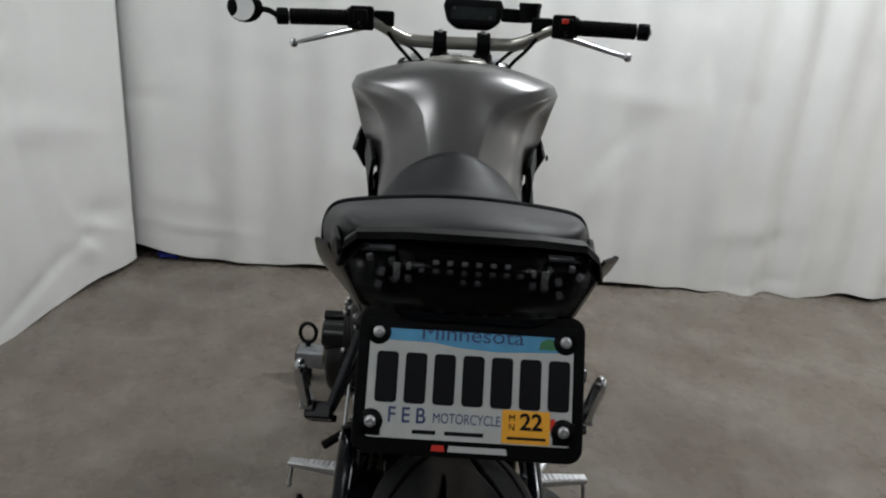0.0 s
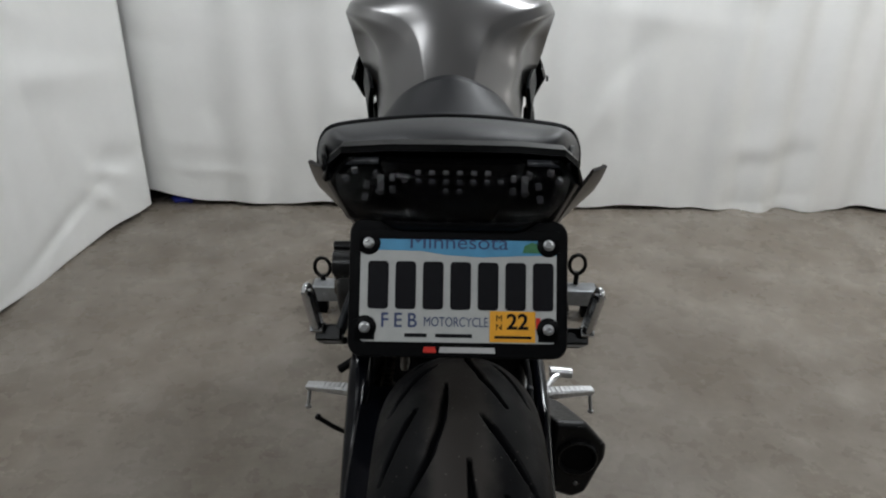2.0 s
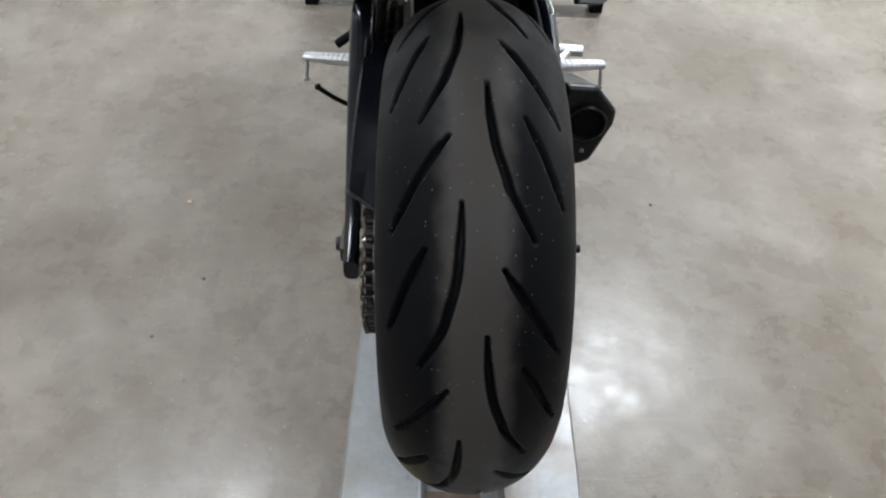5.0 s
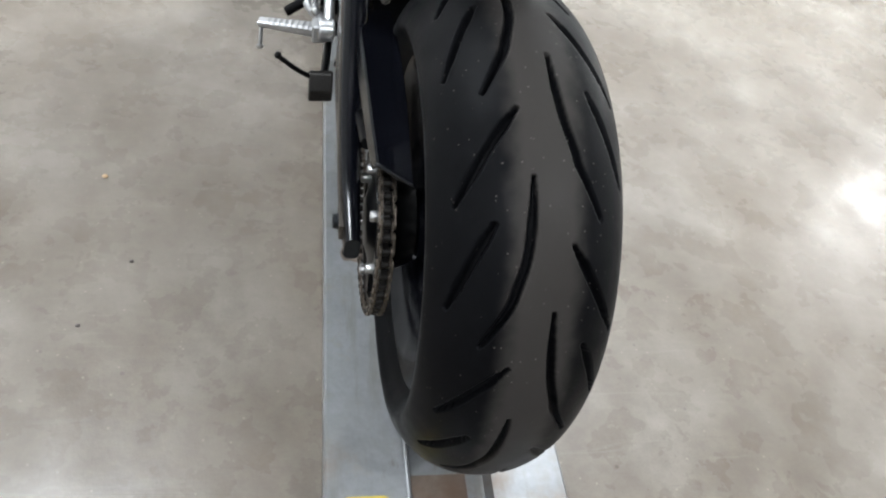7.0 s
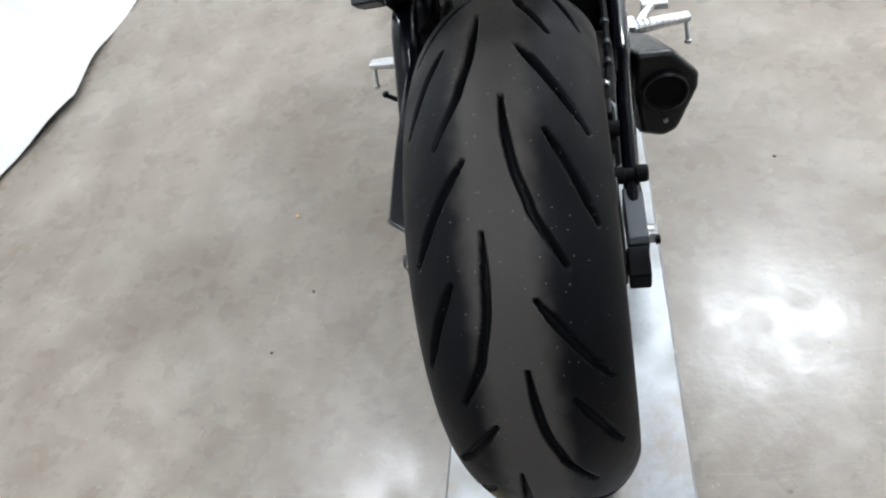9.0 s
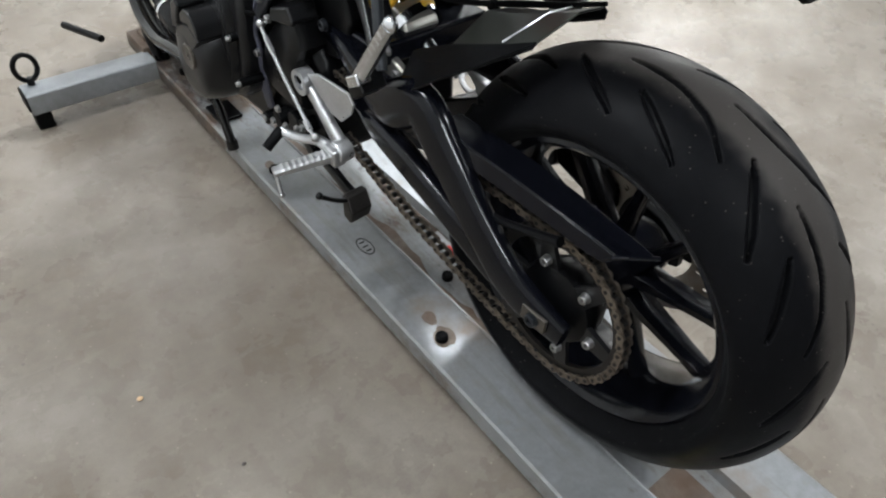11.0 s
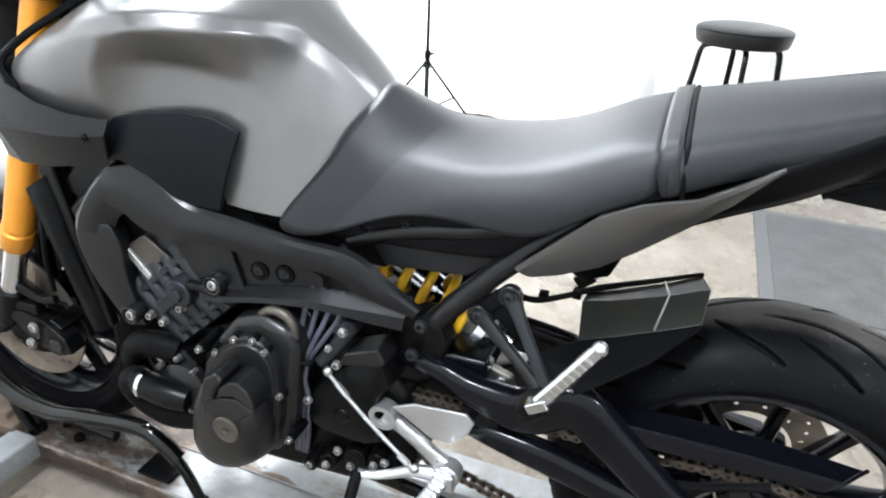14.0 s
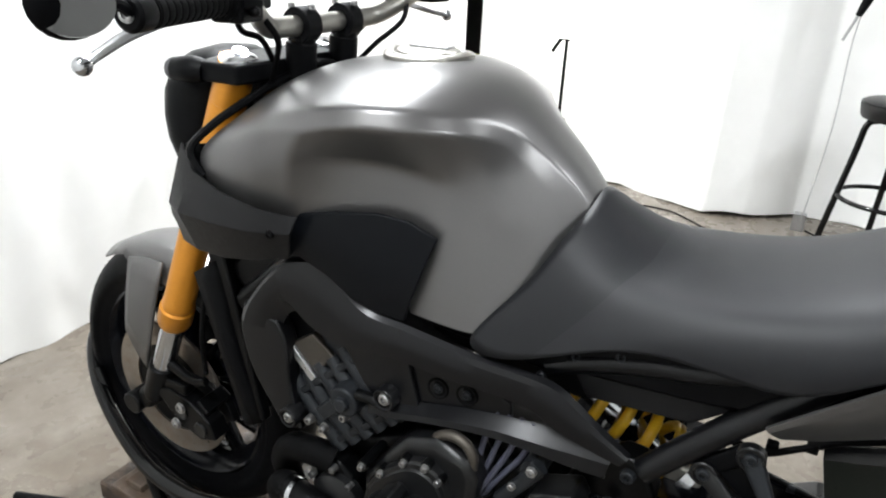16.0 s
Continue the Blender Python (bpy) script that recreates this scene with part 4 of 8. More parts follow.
cal = part("rear_brake_caliper", bm, ENGINE, swing, "black single-piston brake caliper", bevel=0.003)
bm = bmesh.new()
lathe(bm, [(0.085, 0.0), (0.085, 0.011), (0.098, 0.011), (0.101, 0.014), (0.112, 0.014), (0.115, 0.011), (0.13, 0.010), (0.13, 0.0)], (0, 0.125, 0.462), "x", 16)
part("pin_boot", bm, SOFT, cal, "black rubber pin boot")
bm = bmesh.new()
lathe(bm, [(0.11, 0.0), (0.11, 0.012), (0.128, 0.011), (0.131, 0.008), (0.142, 0.008), (0.145, 0.011), (0.157, 0.011), (0.159, 0.009), (0.159, 0.0)], (0, 0.075, 0.428), "x", 16)
part("pin_boot", bm, SOFT, cal)
bm = bmesh.new()
tube(bm, [(0.112, 0.165, 0.472), (0.122, 0.2, 0.486), (0.126, 0.26, 0.496), (0.128, 0.34, 0.512), (0.12, 0.44, 0.53)], 0.0045, 10, 4)
hose = part("brake_line", bm, SOFT, cal, "black brake hose")
for y, z, x in ((0.19, 0.482, 0.119), (0.225, 0.491, 0.124), (0.26, 0.496, 0.126), (0.3, 0.503, 0.127)):
    bm = bmesh.new()
    lathe(bm, [(-0.005, 0.0), (-0.005, 0.0062), (0.005, 0.0062), (0.005, 0.0)], (x, y, z), "y", 12)
    part("crimp", bm, ENGINE_GREY if y > 0.2 else STEEL, hose)
SHAPE["fit_view"] = True

# chain guard: a broad flat strip with a turned-down outer flange and a raised lip at its slanting end
SHAPE["fit_view"] = False
bm = bmesh.new()
top = [(-0.131, 0.238, 0.551), (-0.1295, 0.13, 0.553), (-0.128, 0.03, 0.553), (-0.126, -0.03, 0.55), (-0.1245, -0.077, 0.547)]
low = [(-0.134, 0.228, 0.526), (-0.1325, 0.12, 0.528), (-0.131, 0.03, 0.529), (-0.129, -0.025, 0.528), (-0.127, -0.056, 0.528)]
inn = [(-0.085, 0.238, 0.549), (-0.083, 0.13, 0.553), (-0.085, 0.03, 0.554), (-0.088, -0.04, 0.552), (-0.091, -0.107, 0.548)]
sheet(bm, top, low, 1, 3)
sheet(bm, inn, top, 2, 3, 0.002, (0, 0, -1))
guard = part("chain_guard", bm, SWING, bike, "black plastic chain guard", solid=0.003, smooth=12, bevel=0.0012)
bm = bmesh.new()
tube(bm, [(-0.126, -0.058, 0.53), (-0.1245, -0.077, 0.5485), (-0.108, -0.092, 0.5505), (-0.091, -0.107, 0.5505)], 0.0026, 8, 3)
part("end_lip", bm, SWING, guard, "raised rear lip")
bm = bmesh.new()
tube(bm, [(-0.128, 0.175, 0.525), (-0.128, 0.145, 0.488), (-0.128, 0.11, 0.474), (-0.128, 0.05, 0.494), (-0.128, 0.0, 0.514)], [0.0075, 0.006, 0.0055, 0.006, 0.0075], 8)
part("stay", bm, PLASTIC, guard)

# rear hugger: satin upper faces over the tyre, their reflection coloured in, a black flank running back from the
# swingarm
HUG = [  # from the front to the tail: far edge, ridge, near fold
    [(0.045, 0.286, 0.648), (-0.005, 0.288, 0.654), (-0.072, 0.278, 0.629)],
    [(0.042, 0.235, 0.664), (-0.012, 0.236, 0.673), (-0.076, 0.228, 0.652)],
    [(0.04, 0.178, 0.688), (-0.018, 0.178, 0.697), (-0.079, 0.173, 0.678)],
    [(0.037, 0.13, 0.712), (-0.024, 0.12, 0.725), (-0.081, 0.126, 0.702)],
]
bm = bmesh.new()
loft(bm, [[Vector(q) for q in row] for row in HUG])
hug = part("rear_hugger", bm, HUGGER, bike, "black plastic rear tyre hugger, satin top with reflection coloured in", solid=0.003, offset=0.0, smooth=12, bevel=0.0012)
# Near half takes the reflection colour, far half stays plain black.
hug.data.materials.append(PLASTIC)
for f in hug.data.polygons:
    f.material_index = 1 if f.center.x > 0 else 0
bm = bmesh.new()
near = [V(-0.085, 0.33, 0.602)] + [Vector(row[2]) for row in HUG]
fold = [V(-0.1, 0.325, 0.606), V(-0.112, 0.29, 0.61), V(-0.117, 0.235, 0.634), V(-0.111, 0.178, 0.664), V(-0.083, 0.128, 0.698)]
low = [V(-0.14, 0.31, 0.57), V(-0.148, 0.265, 0.592), V(-0.145, 0.225, 0.626), V(-0.13, 0.178, 0.66), V(-0.084, 0.13, 0.695)]
loft(bm, [near, fold, low])
part("hugger_flank", bm, PLASTIC, hug, "matt black flank", solid=0.004, offset=0.0, smooth=16, bevel=0.001)
bm = bmesh.new()
far = [Vector(row[0]) for row in HUG]
loft(bm, [far, [p + V(0.008, 0, -0.008) for p in far], [p + V(0.012, 0.004, -0.02) for p in far]])
part("right_flank", bm, PLASTIC, hug, solid=0.003, offset=0.0, smooth=20)
bm = bmesh.new()
tube(bm, [V(*q) + V(0, 0, 0.003) for q in ((0.04, 0.18, 0.689), (-0.017, 0.1705, 0.6995), (-0.079, 0.182, 0.675))], 0.0016, 6, 1)
# Pale metal paints the highlight that runs along the crease.
part("chevron_seam", bm, ALU, hug, "raised chevron seam, pale to paint its highlight")
bm = bmesh.new()
tube(bm, [(-0.05, 0.40, 0.672), (-0.03, 0.355, 0.655), (0.005, 0.315, 0.653), (0.035, 0.27, 0.662), (0.042, 0.2, 0.686), (0.039, 0.13, 0.716)], [0.005, 0.005, 0.0045, 0.005, 0.0042, 0.003], 8)
part("brake_hose", bm, SOFT, hug)
for y, z in ((0.3, 0.652), (0.345, 0.655)):
    bm = bmesh.new()
    box(bm, (0.02 - 0.7 * (y - 0.3), y, z), (0.014, 0.014, 0.014))
    part("hose_clip", bm, SOFT, hug, bevel=0.002)
SHAPE["fit_view"] = True

# ---- front end ----
SHAPE["fit_view"] = False
FWY, FWZ = 1.41, 0.372
front = wheel("front_wheel", (0, FWY, FWZ), 0.2165, 0.048, 0.05, bike, "black cast front wheel with ten slim spokes")
tyre_mesh("tyre", 0.299, 0.0585, (0.066, 0.066), 0.217, 0.048, 260, 40, [], RUBBER, front, (0, FWY, FWZ), "black front tyre")
FD = [0.098, 0.108, 0.113, 0.119, 0.1245, 0.130, 0.1355, 0.141, 0.149]
for sx in (-1, 1):
    bm = bmesh.new()
    disc_mesh(bm, (0, FWY, FWZ), 0.098, 0.149, sx * 0.068, 0.005, FD, lambda k, m: (m == 1 and k % 9 in (0, 1)) or (m == 3 and k % 9 in (3, 4)) or (m == 5 and k % 9 in (6, 7)))
    part("brake_disc", bm, DISC, front, "drilled steel brake disc")
    bm = bmesh.new()
    lathe(bm, [(sx * 0.06, 0.045), (sx * 0.066, 0.06), (sx * 0.066, 0.1)], (0, FWY, FWZ), n=40)
    part("disc_carrier", bm, ENGINE, front)

front.matrix_local = pose(0.0156, FWY, FWZ, 0, -1.54, 0) @ Matrix.Translation((0, -FWY, -FWZ))

SHAPE["fit_view"] = True
FWY, FWZ = 1.41, 0.376
RAKE = V(0, 0.225, -0.48).normalized()
for sx in (-1, 1):
    x = sx * 0.096
    top = V(x, 1.066, 1.045)
    end = top + RAKE * 0.525
    bm = bmesh.new()
    m, _ = basis_to(top, top + RAKE)
    lathe(bm, [(-0.03, 0.0), (-0.03, 0.0262), (0.035, 0.0262), (0.036, 0.0255), (0.038, 0.0262), (0.452, 0.0262), (0.455, 0.0275), (0.46, 0.0275), (0.462, 0.0264), (0.466, 0.0264), (0.469, 0.03), (0.5, 0.03), (0.503, 0.0285), (0.509, 0.0275), (0.509, 0.0)], axis="z", n=32)
    bmesh.ops.transform(bm, matrix=m, verts=bm.verts[:])
    leg = part("fork_leg", bm, GOLD, bike, "gold anodised upside-down fork leg", smooth=30)
    bm = bmesh.new()
    cyl(bm, end - RAKE * 0.03, end + RAKE * 0.12, 0.0205, n=28)
    part("inner_tube", bm, CHROME, leg, "chrome fork slider")
    bm = bmesh.new()
    foot = end + RAKE * 0.1
    cyl(bm, foot, foot + RAKE * 0.09, 0.026, 0.024, n=24)
    bm2 = [foot + RAKE * 0.08 + V(0, 0.0, 0), V(x, FWY - 0.01, FWZ)]
    cyl(bm, bm2[0], bm2[1], 0.023, 0.022, n=20)
    cyl(bm, (x - 0.03, FWY, FWZ), (x + 0.02, FWY, FWZ), 0.022, n=24)
    box(bm, foot + V(0, -0.032, -0.034), (0.024, 0.055, 0.024))
    part("fork_foot", bm, ENGINE, leg, bevel=0.004)
    bm = bmesh.new()
    prism(bm, [(FWY - 0.205, FWZ - 0.012), (FWY - 0.195, FWZ + 0.02), (FWY - 0.15, FWZ + 0.052), (FWY - 0.10, FWZ + 0.064), (FWY - 0.06, FWZ + 0.052), (FWY - 0.08, FWZ + 0.026), (FWY - 0.115, FWZ - 0.008), (FWY - 0.165, FWZ - 0.026)], sx * 0.076, sx * 0.112)
    prism(bm, [(FWY - 0.2, FWZ - 0.01), (FWY - 0.19, FWZ + 0.024), (FWY - 0.15, FWZ + 0.056), (FWY - 0.10, FWZ + 0.06), (FWY - 0.115, FWZ - 0.004), (FWY - 0.165, FWZ - 0.022)], sx * 0.044, sx * 0.06)
    box(bm, (sx * 0.075, FWY - 0.172, FWZ + 0.042), (0.06, 0.03, 0.012), Matrix.Rotation(radians(38), 4, "X"))
    cal = part("brake_caliper", bm, ENGINE, leg, "black radial brake caliper", bevel=0.003)
    for yy, zz in ((-0.17, 0.0), (-0.125, 0.022)):
        bm = bmesh.new()
        lathe(bm, [(sx * 0.11, 0.0155), (sx * 0.114, 0.0155), (sx * 0.116, 0.0135), (sx * 0.116, 0.0)], (0, FWY + yy, FWZ + zz), "x", 20)
        part("piston_cover", bm, ENGINE_DOME, cal)
    bm = bmesh.new()
    beam(bm, [(sx * 0.1, FWY - 0.09, FWZ + 0.118), (sx * 0.1, FWY - 0.15, FWZ + 0.098), (sx * 0.1, FWY - 0.19, FWZ + 0.105)], [0.011, 0.008, 0.007], [0.008, 0.007, 0.006])
    part("caliper_lug", bm, ENGINE, leg)
    for yy, zz in ((FWY - 0.135, FWZ + 0.04), (FWY - 0.115, FWZ - 0.002)):
        bolt(leg, (sx * 0.119, yy, zz), (sx, 0, 0), 0.010, 0.006)
    bm = bmesh.new()
    tube(bm, [(sx * 0.105, FWY - 0.2, FWZ + 0.13), (sx * 0.115, FWY - 0.22, FWZ + 0.23), (sx * 0.1, FWY - 0.25, FWZ + 0.36), (sx * 0.05, FWY - 0.3, FWZ + 0.45)], 0.0045, 8)
    part("brake_line", bm, SOFT, leg)
    bm = bmesh.new()
    ball(bm, top - RAKE * 0.032, 0.026, 18, (1, 1, 0.4))
    cyl(bm, top - RAKE * 0.035, top - RAKE * 0.047, 0.011, n=6)
    part("fork_cap", bm, CHROME, leg, "polished fork cap")

# front mudguard
SHAPE["fit_view"] = False
FWY, FWZ = 1.41, 0.372
bm = bmesh.new()
rows = []
for k in range(11):
    t = k / 10
    ang = radians(-38 + 66 * t)
    r = 0.313
    w = 0.073 - 0.01 * (2 * t - 1) ** 2
    row = []
    for a in np.linspace(-1, 1, 13):
        f = abs(a)
        rr = r - 0.018 * f ** 3 - (0.05 if 0.25 < t < 0.75 else 0.0) * max(0, f - 0.8) * 4
        row.append(V(w * a * (1 + 0.04 * f), FWY + rr * math.sin(ang) - 0.01, FWZ + rr * math.cos(ang)))
    rows.append(row)
loft(bm, rows)
fender = part("front_mudguard", bm, PAINT, bike, "matte grey front mudguard", solid=0.003, offset=1.0)
for sx in (-1, 1):
    bm = bmesh.new()
    sheet(bm, [(sx * 0.078, 1.36, 0.668), (sx * 0.079, 1.4, 0.67), (sx * 0.078, 1.452, 0.66)], [(sx * 0.088, 1.43, 0.43), (sx * 0.088, 1.458, 0.46), (sx * 0.086, 1.482, 0.5)], 5, 4, 0.003, (sx, 0, 0))
    part("mudguard_stay", bm, PAINT, fender, solid=0.004)

# clamps, bar and controls
SHAPE["fit_view"] = True
bm = bmesh.new()
prism(bm, [(-0.128, 1.098), (-0.126, 1.03), (-0.06, 1.005), (0.06, 1.005), (0.126, 1.03), (0.128, 1.098), (0.06, 1.085), (-0.06, 1.085)], 1.045, 1.074, "z")
clamp = part("top_clamp", bm, PLASTIC, bike, "black cast top fork clamp", bevel=0.006)
bm = bmesh.new()
o = RAKE * 0.2
prism(bm, [(-0.13, 1.093 + o.y), (-0.126, 1.033 + o.y), (0.126, 1.033 + o.y), (0.13, 1.093 + o.y)], 1.02 + o.z, 1.055 + o.z, "z")
part("lower_clamp", bm, PLASTIC, clamp, bevel=0.006)
bm = bmesh.new()
cyl(bm, V(0, 1.045, 1.04), V(0, 1.045, 1.04) + RAKE * 0.22, 0.04, n=24)
part("steering_head", bm, FRAME, clamp)
SHAPE["fit_view"] = False
BARS = [(-0.375, 0.957, 1.148), (-0.25, 0.985, 1.15), (-0.193, 0.998, 1.142), (-0.135, 1.03, 1.112), (-0.085, 1.042, 1.105), (0.085, 1.042, 1.105), (0.135, 1.03, 1.112), (0.193, 0.998, 1.142), (0.25, 0.985, 1.15), (0.375, 0.957, 1.148)]
bm = bmesh.new()
tube(bm, BARS, [0.011, 0.011, 0.0115, 0.0135, 0.0142, 0.0142, 0.0135, 0.0115, 0.011, 0.011], 16, 6)
hbar = part("handlebar", bm, BAR, bike, "grey tapered handlebar")
for sx in (-1, 1):
    bm = bmesh.new()
    cyl(bm, (sx * 0.049, 1.042, 1.07), (sx * 0.049, 1.042, 1.09), 0.018, n=16)
    lathe(bm, [(sx * 0.034, 0.0142), (sx * 0.034, 0.025), (sx * 0.064, 0.025), (sx * 0.064, 0.0142)], (0, 1.042, 1.105), n=24)
    cyl(bm, (sx * 0.049, 1.05, 1.03), (sx * 0.049, 1.045, 1.082), 0.022, n=18)
    part("bar_clamp", bm, PLASTIC, hbar, bevel=0.002)
    for dy in (-0.018, 0.018):
        bolt(hbar, (sx * 0.049, 1.042 + dy, 1.127), (0, 0, 1), 0.005, 0.006)
    p0, p1 = Vector((sx * 0.25, 0.985, 1.15)), Vector((sx * 0.372, 0.9575, 1.148))
    d = (p1 - p0).normalized()
    bm = bmesh.new()
    prof = [(-0.006, 0.011), (-0.006, 0.021), (0.0, 0.021), (0.0, 0.0158)]
    for k in range(12):
        prof += [(0.0102 * k + 0.001, 0.0168), (0.0102 * k + 0.0075, 0.0168), (0.0102 * k + 0.0085, 0.0156)]
    prof += [(0.1225, 0.0156), (0.1225, 0.0)]
    lathe(bm, prof, axis="z", n=20)
    bmesh.ops.transform(bm, matrix=basis_to(p0, p1)[0], verts=bm.verts[:])
    part("grip", bm, SOFT, hbar, "black ribbed rubber grip")
    bm = bmesh.new()
    lathe(bm, [(0, 0), (0, 0.016), (0.003, 0.0175), (0.022, 0.0175), (0.025, 0.014), (0.025, 0)], axis="z", n=24)
    m, _ = basis_to(p1, p1 + d)
    ob = part("bar_end", bm, PLASTIC, hbar, "black bar-end weight")
    ob.matrix_local = m
    bolt(hbar, p1 + d * 0.025, d, 0.007, 0.004)
    bm = bmesh.new()
    q = p0 - d * 0.03
    box(bm, q, (0.05, 0.042, 0.05), Matrix.Rotation(math.atan2(d.y, d.x), 4, "Z"))
    box(bm, q + V(0, -0.02, 0.004), (0.03, 0.02, 0.028))
    cyl(bm, q + V(0, -0.02, -0.012), q + V(0, -0.034, -0.012), 0.006, n=12)
    sw = part("switch_box", bm, PLASTIC, hbar, bevel=0.005)
    if sx > 0:
        bm = bmesh.new()
        box(bm, q + V(-0.004, -0.033, 0.012), (0.014, 0.008, 0.01))
        part("kill_switch", bm, RED, hbar, "red stop switch", bevel=0.002)
    bm = bmesh.new()
    q2 = p0 - d * 0.075
    box(bm, q2 + V(0, 0.02, 0.0), (0.045, 0.05, 0.032), Matrix.Rotation(math.atan2(d.y, d.x), 4, "Z"))
    part("lever_perch", bm, PLASTIC, hbar, bevel=0.005)
    bm = bmesh.new()
    L = [q2 + V(0, 0.045, -0.01), q2 + V(sx * 0.05, 0.072, -0.022), q2 + V(sx * 0.12, 0.078, -0.04), q2 + V(sx * 0.175, 0.064, -0.055), q2 + V(sx * 0.205, 0.05, -0.062)]
    tube(bm, L, [0.009, 0.0095, 0.008, 0.0065, 0.006], 10, 5, flat=0.62)
    ball(bm, L[-1], 0.0105, 12)
    part("lever", bm, CHROME, hbar, "polished lever with a ball end")
    for a in ([q2 + V(0, 0.04, -0.01), q2 + V(-sx * 0.02, 0.05, -0.045), q2 + V(-sx * 0.06, 0.055, -0.06), q2 + V(-sx * 0.1, 0.07, -0.1)], [q2 + V(0, 0.01, -0.01), q2 + V(-sx * 0.03, 0.0, -0.05), q2 + V(-sx * 0.06, 0.03, -0.085), q2 + V(-sx * 0.08, 0.06, -0.12)]):
        bm = bmesh.new()
        tube(bm, a, 0.0042, 8)
        part("cable", bm, SOFT, hbar)
if True:
    # brake fluid pot on the right bar
    bm = bmesh.new()
    lathe(bm, [(0, 0), (0, 0.022), (0.03, 0.024), (0.036, 0.026), (0.042, 0.024), (0.042, 0)], (0.15, 1.05, 1.155), "z", 20)
    part("fluid_pot", bm, PLASTIC, hbar)
# bar-end mirror, left
bm = bmesh.new()
tube(bm, [(-0.392, 0.95, 1.148), (-0.41, 0.945, 1.158), (-0.43, 0.945, 1.16)], 0.006, 8)
ball(bm, (-0.459, 0.94, 1.162), 0.038, 20, (1.0, 0.28, 0.8))
mir = part("bar_end_mirror", bm, PLASTIC, hbar, "round bar-end mirror")
bm = bmesh.new()
lathe(bm, [(0, 0), (0, 0.032), (0.0015, 0.0325)], (0, 0, 0), "y", 28)
g = part("mirror_glass", bm, MIRROR, mir, "mirror glass")
g.matrix_local = pose(-0.463, 0.9265, 1.162, 0, 0, -22) @ Matrix.Diagonal((1, 1, 0.82, 1))

# instrument panel
bm = bmesh.new()
rows = []
for y, z, y2, w in ((1.10, 1.135, 1.118, 0.04), (1.098, 1.15, 1.13, 0.062), (1.108, 1.185, 1.145, 0.072), (1.122, 1.203, 1.145, 0.066)):
    rows.append([V(0.0365 - w, y, z), V(0.0365 + w, y, z), V(0.0365 + w * 0.92, y2, z - 0.004), V(0.0365 - w * 0.92, y2, z - 0.004)])
loft(bm, rows, cap=True, closed=True)
dash = part("instrument_panel", bm, PLASTIC, bike, "black digital instrument panel", bevel=0.006)
bm = bmesh.new()
box(bm, (0.0365, 1.1025, 1.169), (0.105, 0.003, 0.03), Matrix.Rotation(radians(-16), 4, "X"))
part("screen", bm, SCREEN, dash, "unlit dark display")
bm = bmesh.new()
box(bm, (0.13, 1.085, 1.17), (0.06, 0.04, 0.03))
part("cable_bundle", bm, SOFT, dash, bevel=0.004)

# headlight
SHAPE["fit_view"] = True
bm = bmesh.new()
rows = []
for k, (y, hw, zt, zb) in enumerate([(1.11, 0.06, 1.045, 0.93), (1.135, 0.105, 1.075, 0.89), (1.175, 0.12, 1.08, 0.86), (1.205, 0.114, 1.07, 0.85), (1.23, 0.09, 1.04, 0.865), (1.242, 0.045, 1.0, 0.9)]):
    zc, hz = (zt + zb) / 2, (zt - zb) / 2
    rows.append([V(hw * a, y, zc + hz * b) for a, b in ((-1, -0.25), (-0.75, -0.85), (0, -1), (0.75, -0.85), (1, -0.25), (0.95, 0.6), (0.6, 1), (-0.6, 1), (-0.95, 0.6))])
loft(bm, rows, cap=True, closed=True)
lampf = part("headlight", bm, PLASTIC, bike, "black headlight shell", sub=1, smooth=180)
bm = bmesh.new()
ball(bm, (0, 1.203, 0.957), 0.08, 20, (1.05, 0.6, 0.75))
part("lens", bm, LENS, lampf, "clear headlight lens")
for sx in (-1, 1):
    bm = bmesh.new()
    cyl(bm, (sx * 0.08, 1.12, 1.05), (sx * 0.122, 1.115, 1.058), 0.009, n=10)
    tube(bm, [(sx * 0.118, 1.095, 1.058), (sx * 0.124, 1.115, 1.06), (sx * 0.125, 1.14, 1.058)], [0.016, 0.019, 0.017], 14, 4)
    sig = part("turn_signal", bm, PLASTIC, bike, "stubby black turn signal")
    bm = bmesh.new()
    ball(bm, (sx * 0.126, 1.145, 1.058), 0.0165, 14, (1, 0.7, 1))
    part("lens", bm, LED, sig, "grey turn signal lens")
    bm = bmesh.new()
    box(bm, (sx * 0.085, 1.085, 1.06), (0.05, 0.04, 0.025))
    part("key_bracket", bm, ENGINE, clamp, bevel=0.004)

# ---- fuel tank: lofted from front to rear ----
SHAPE["fit_view"] = False
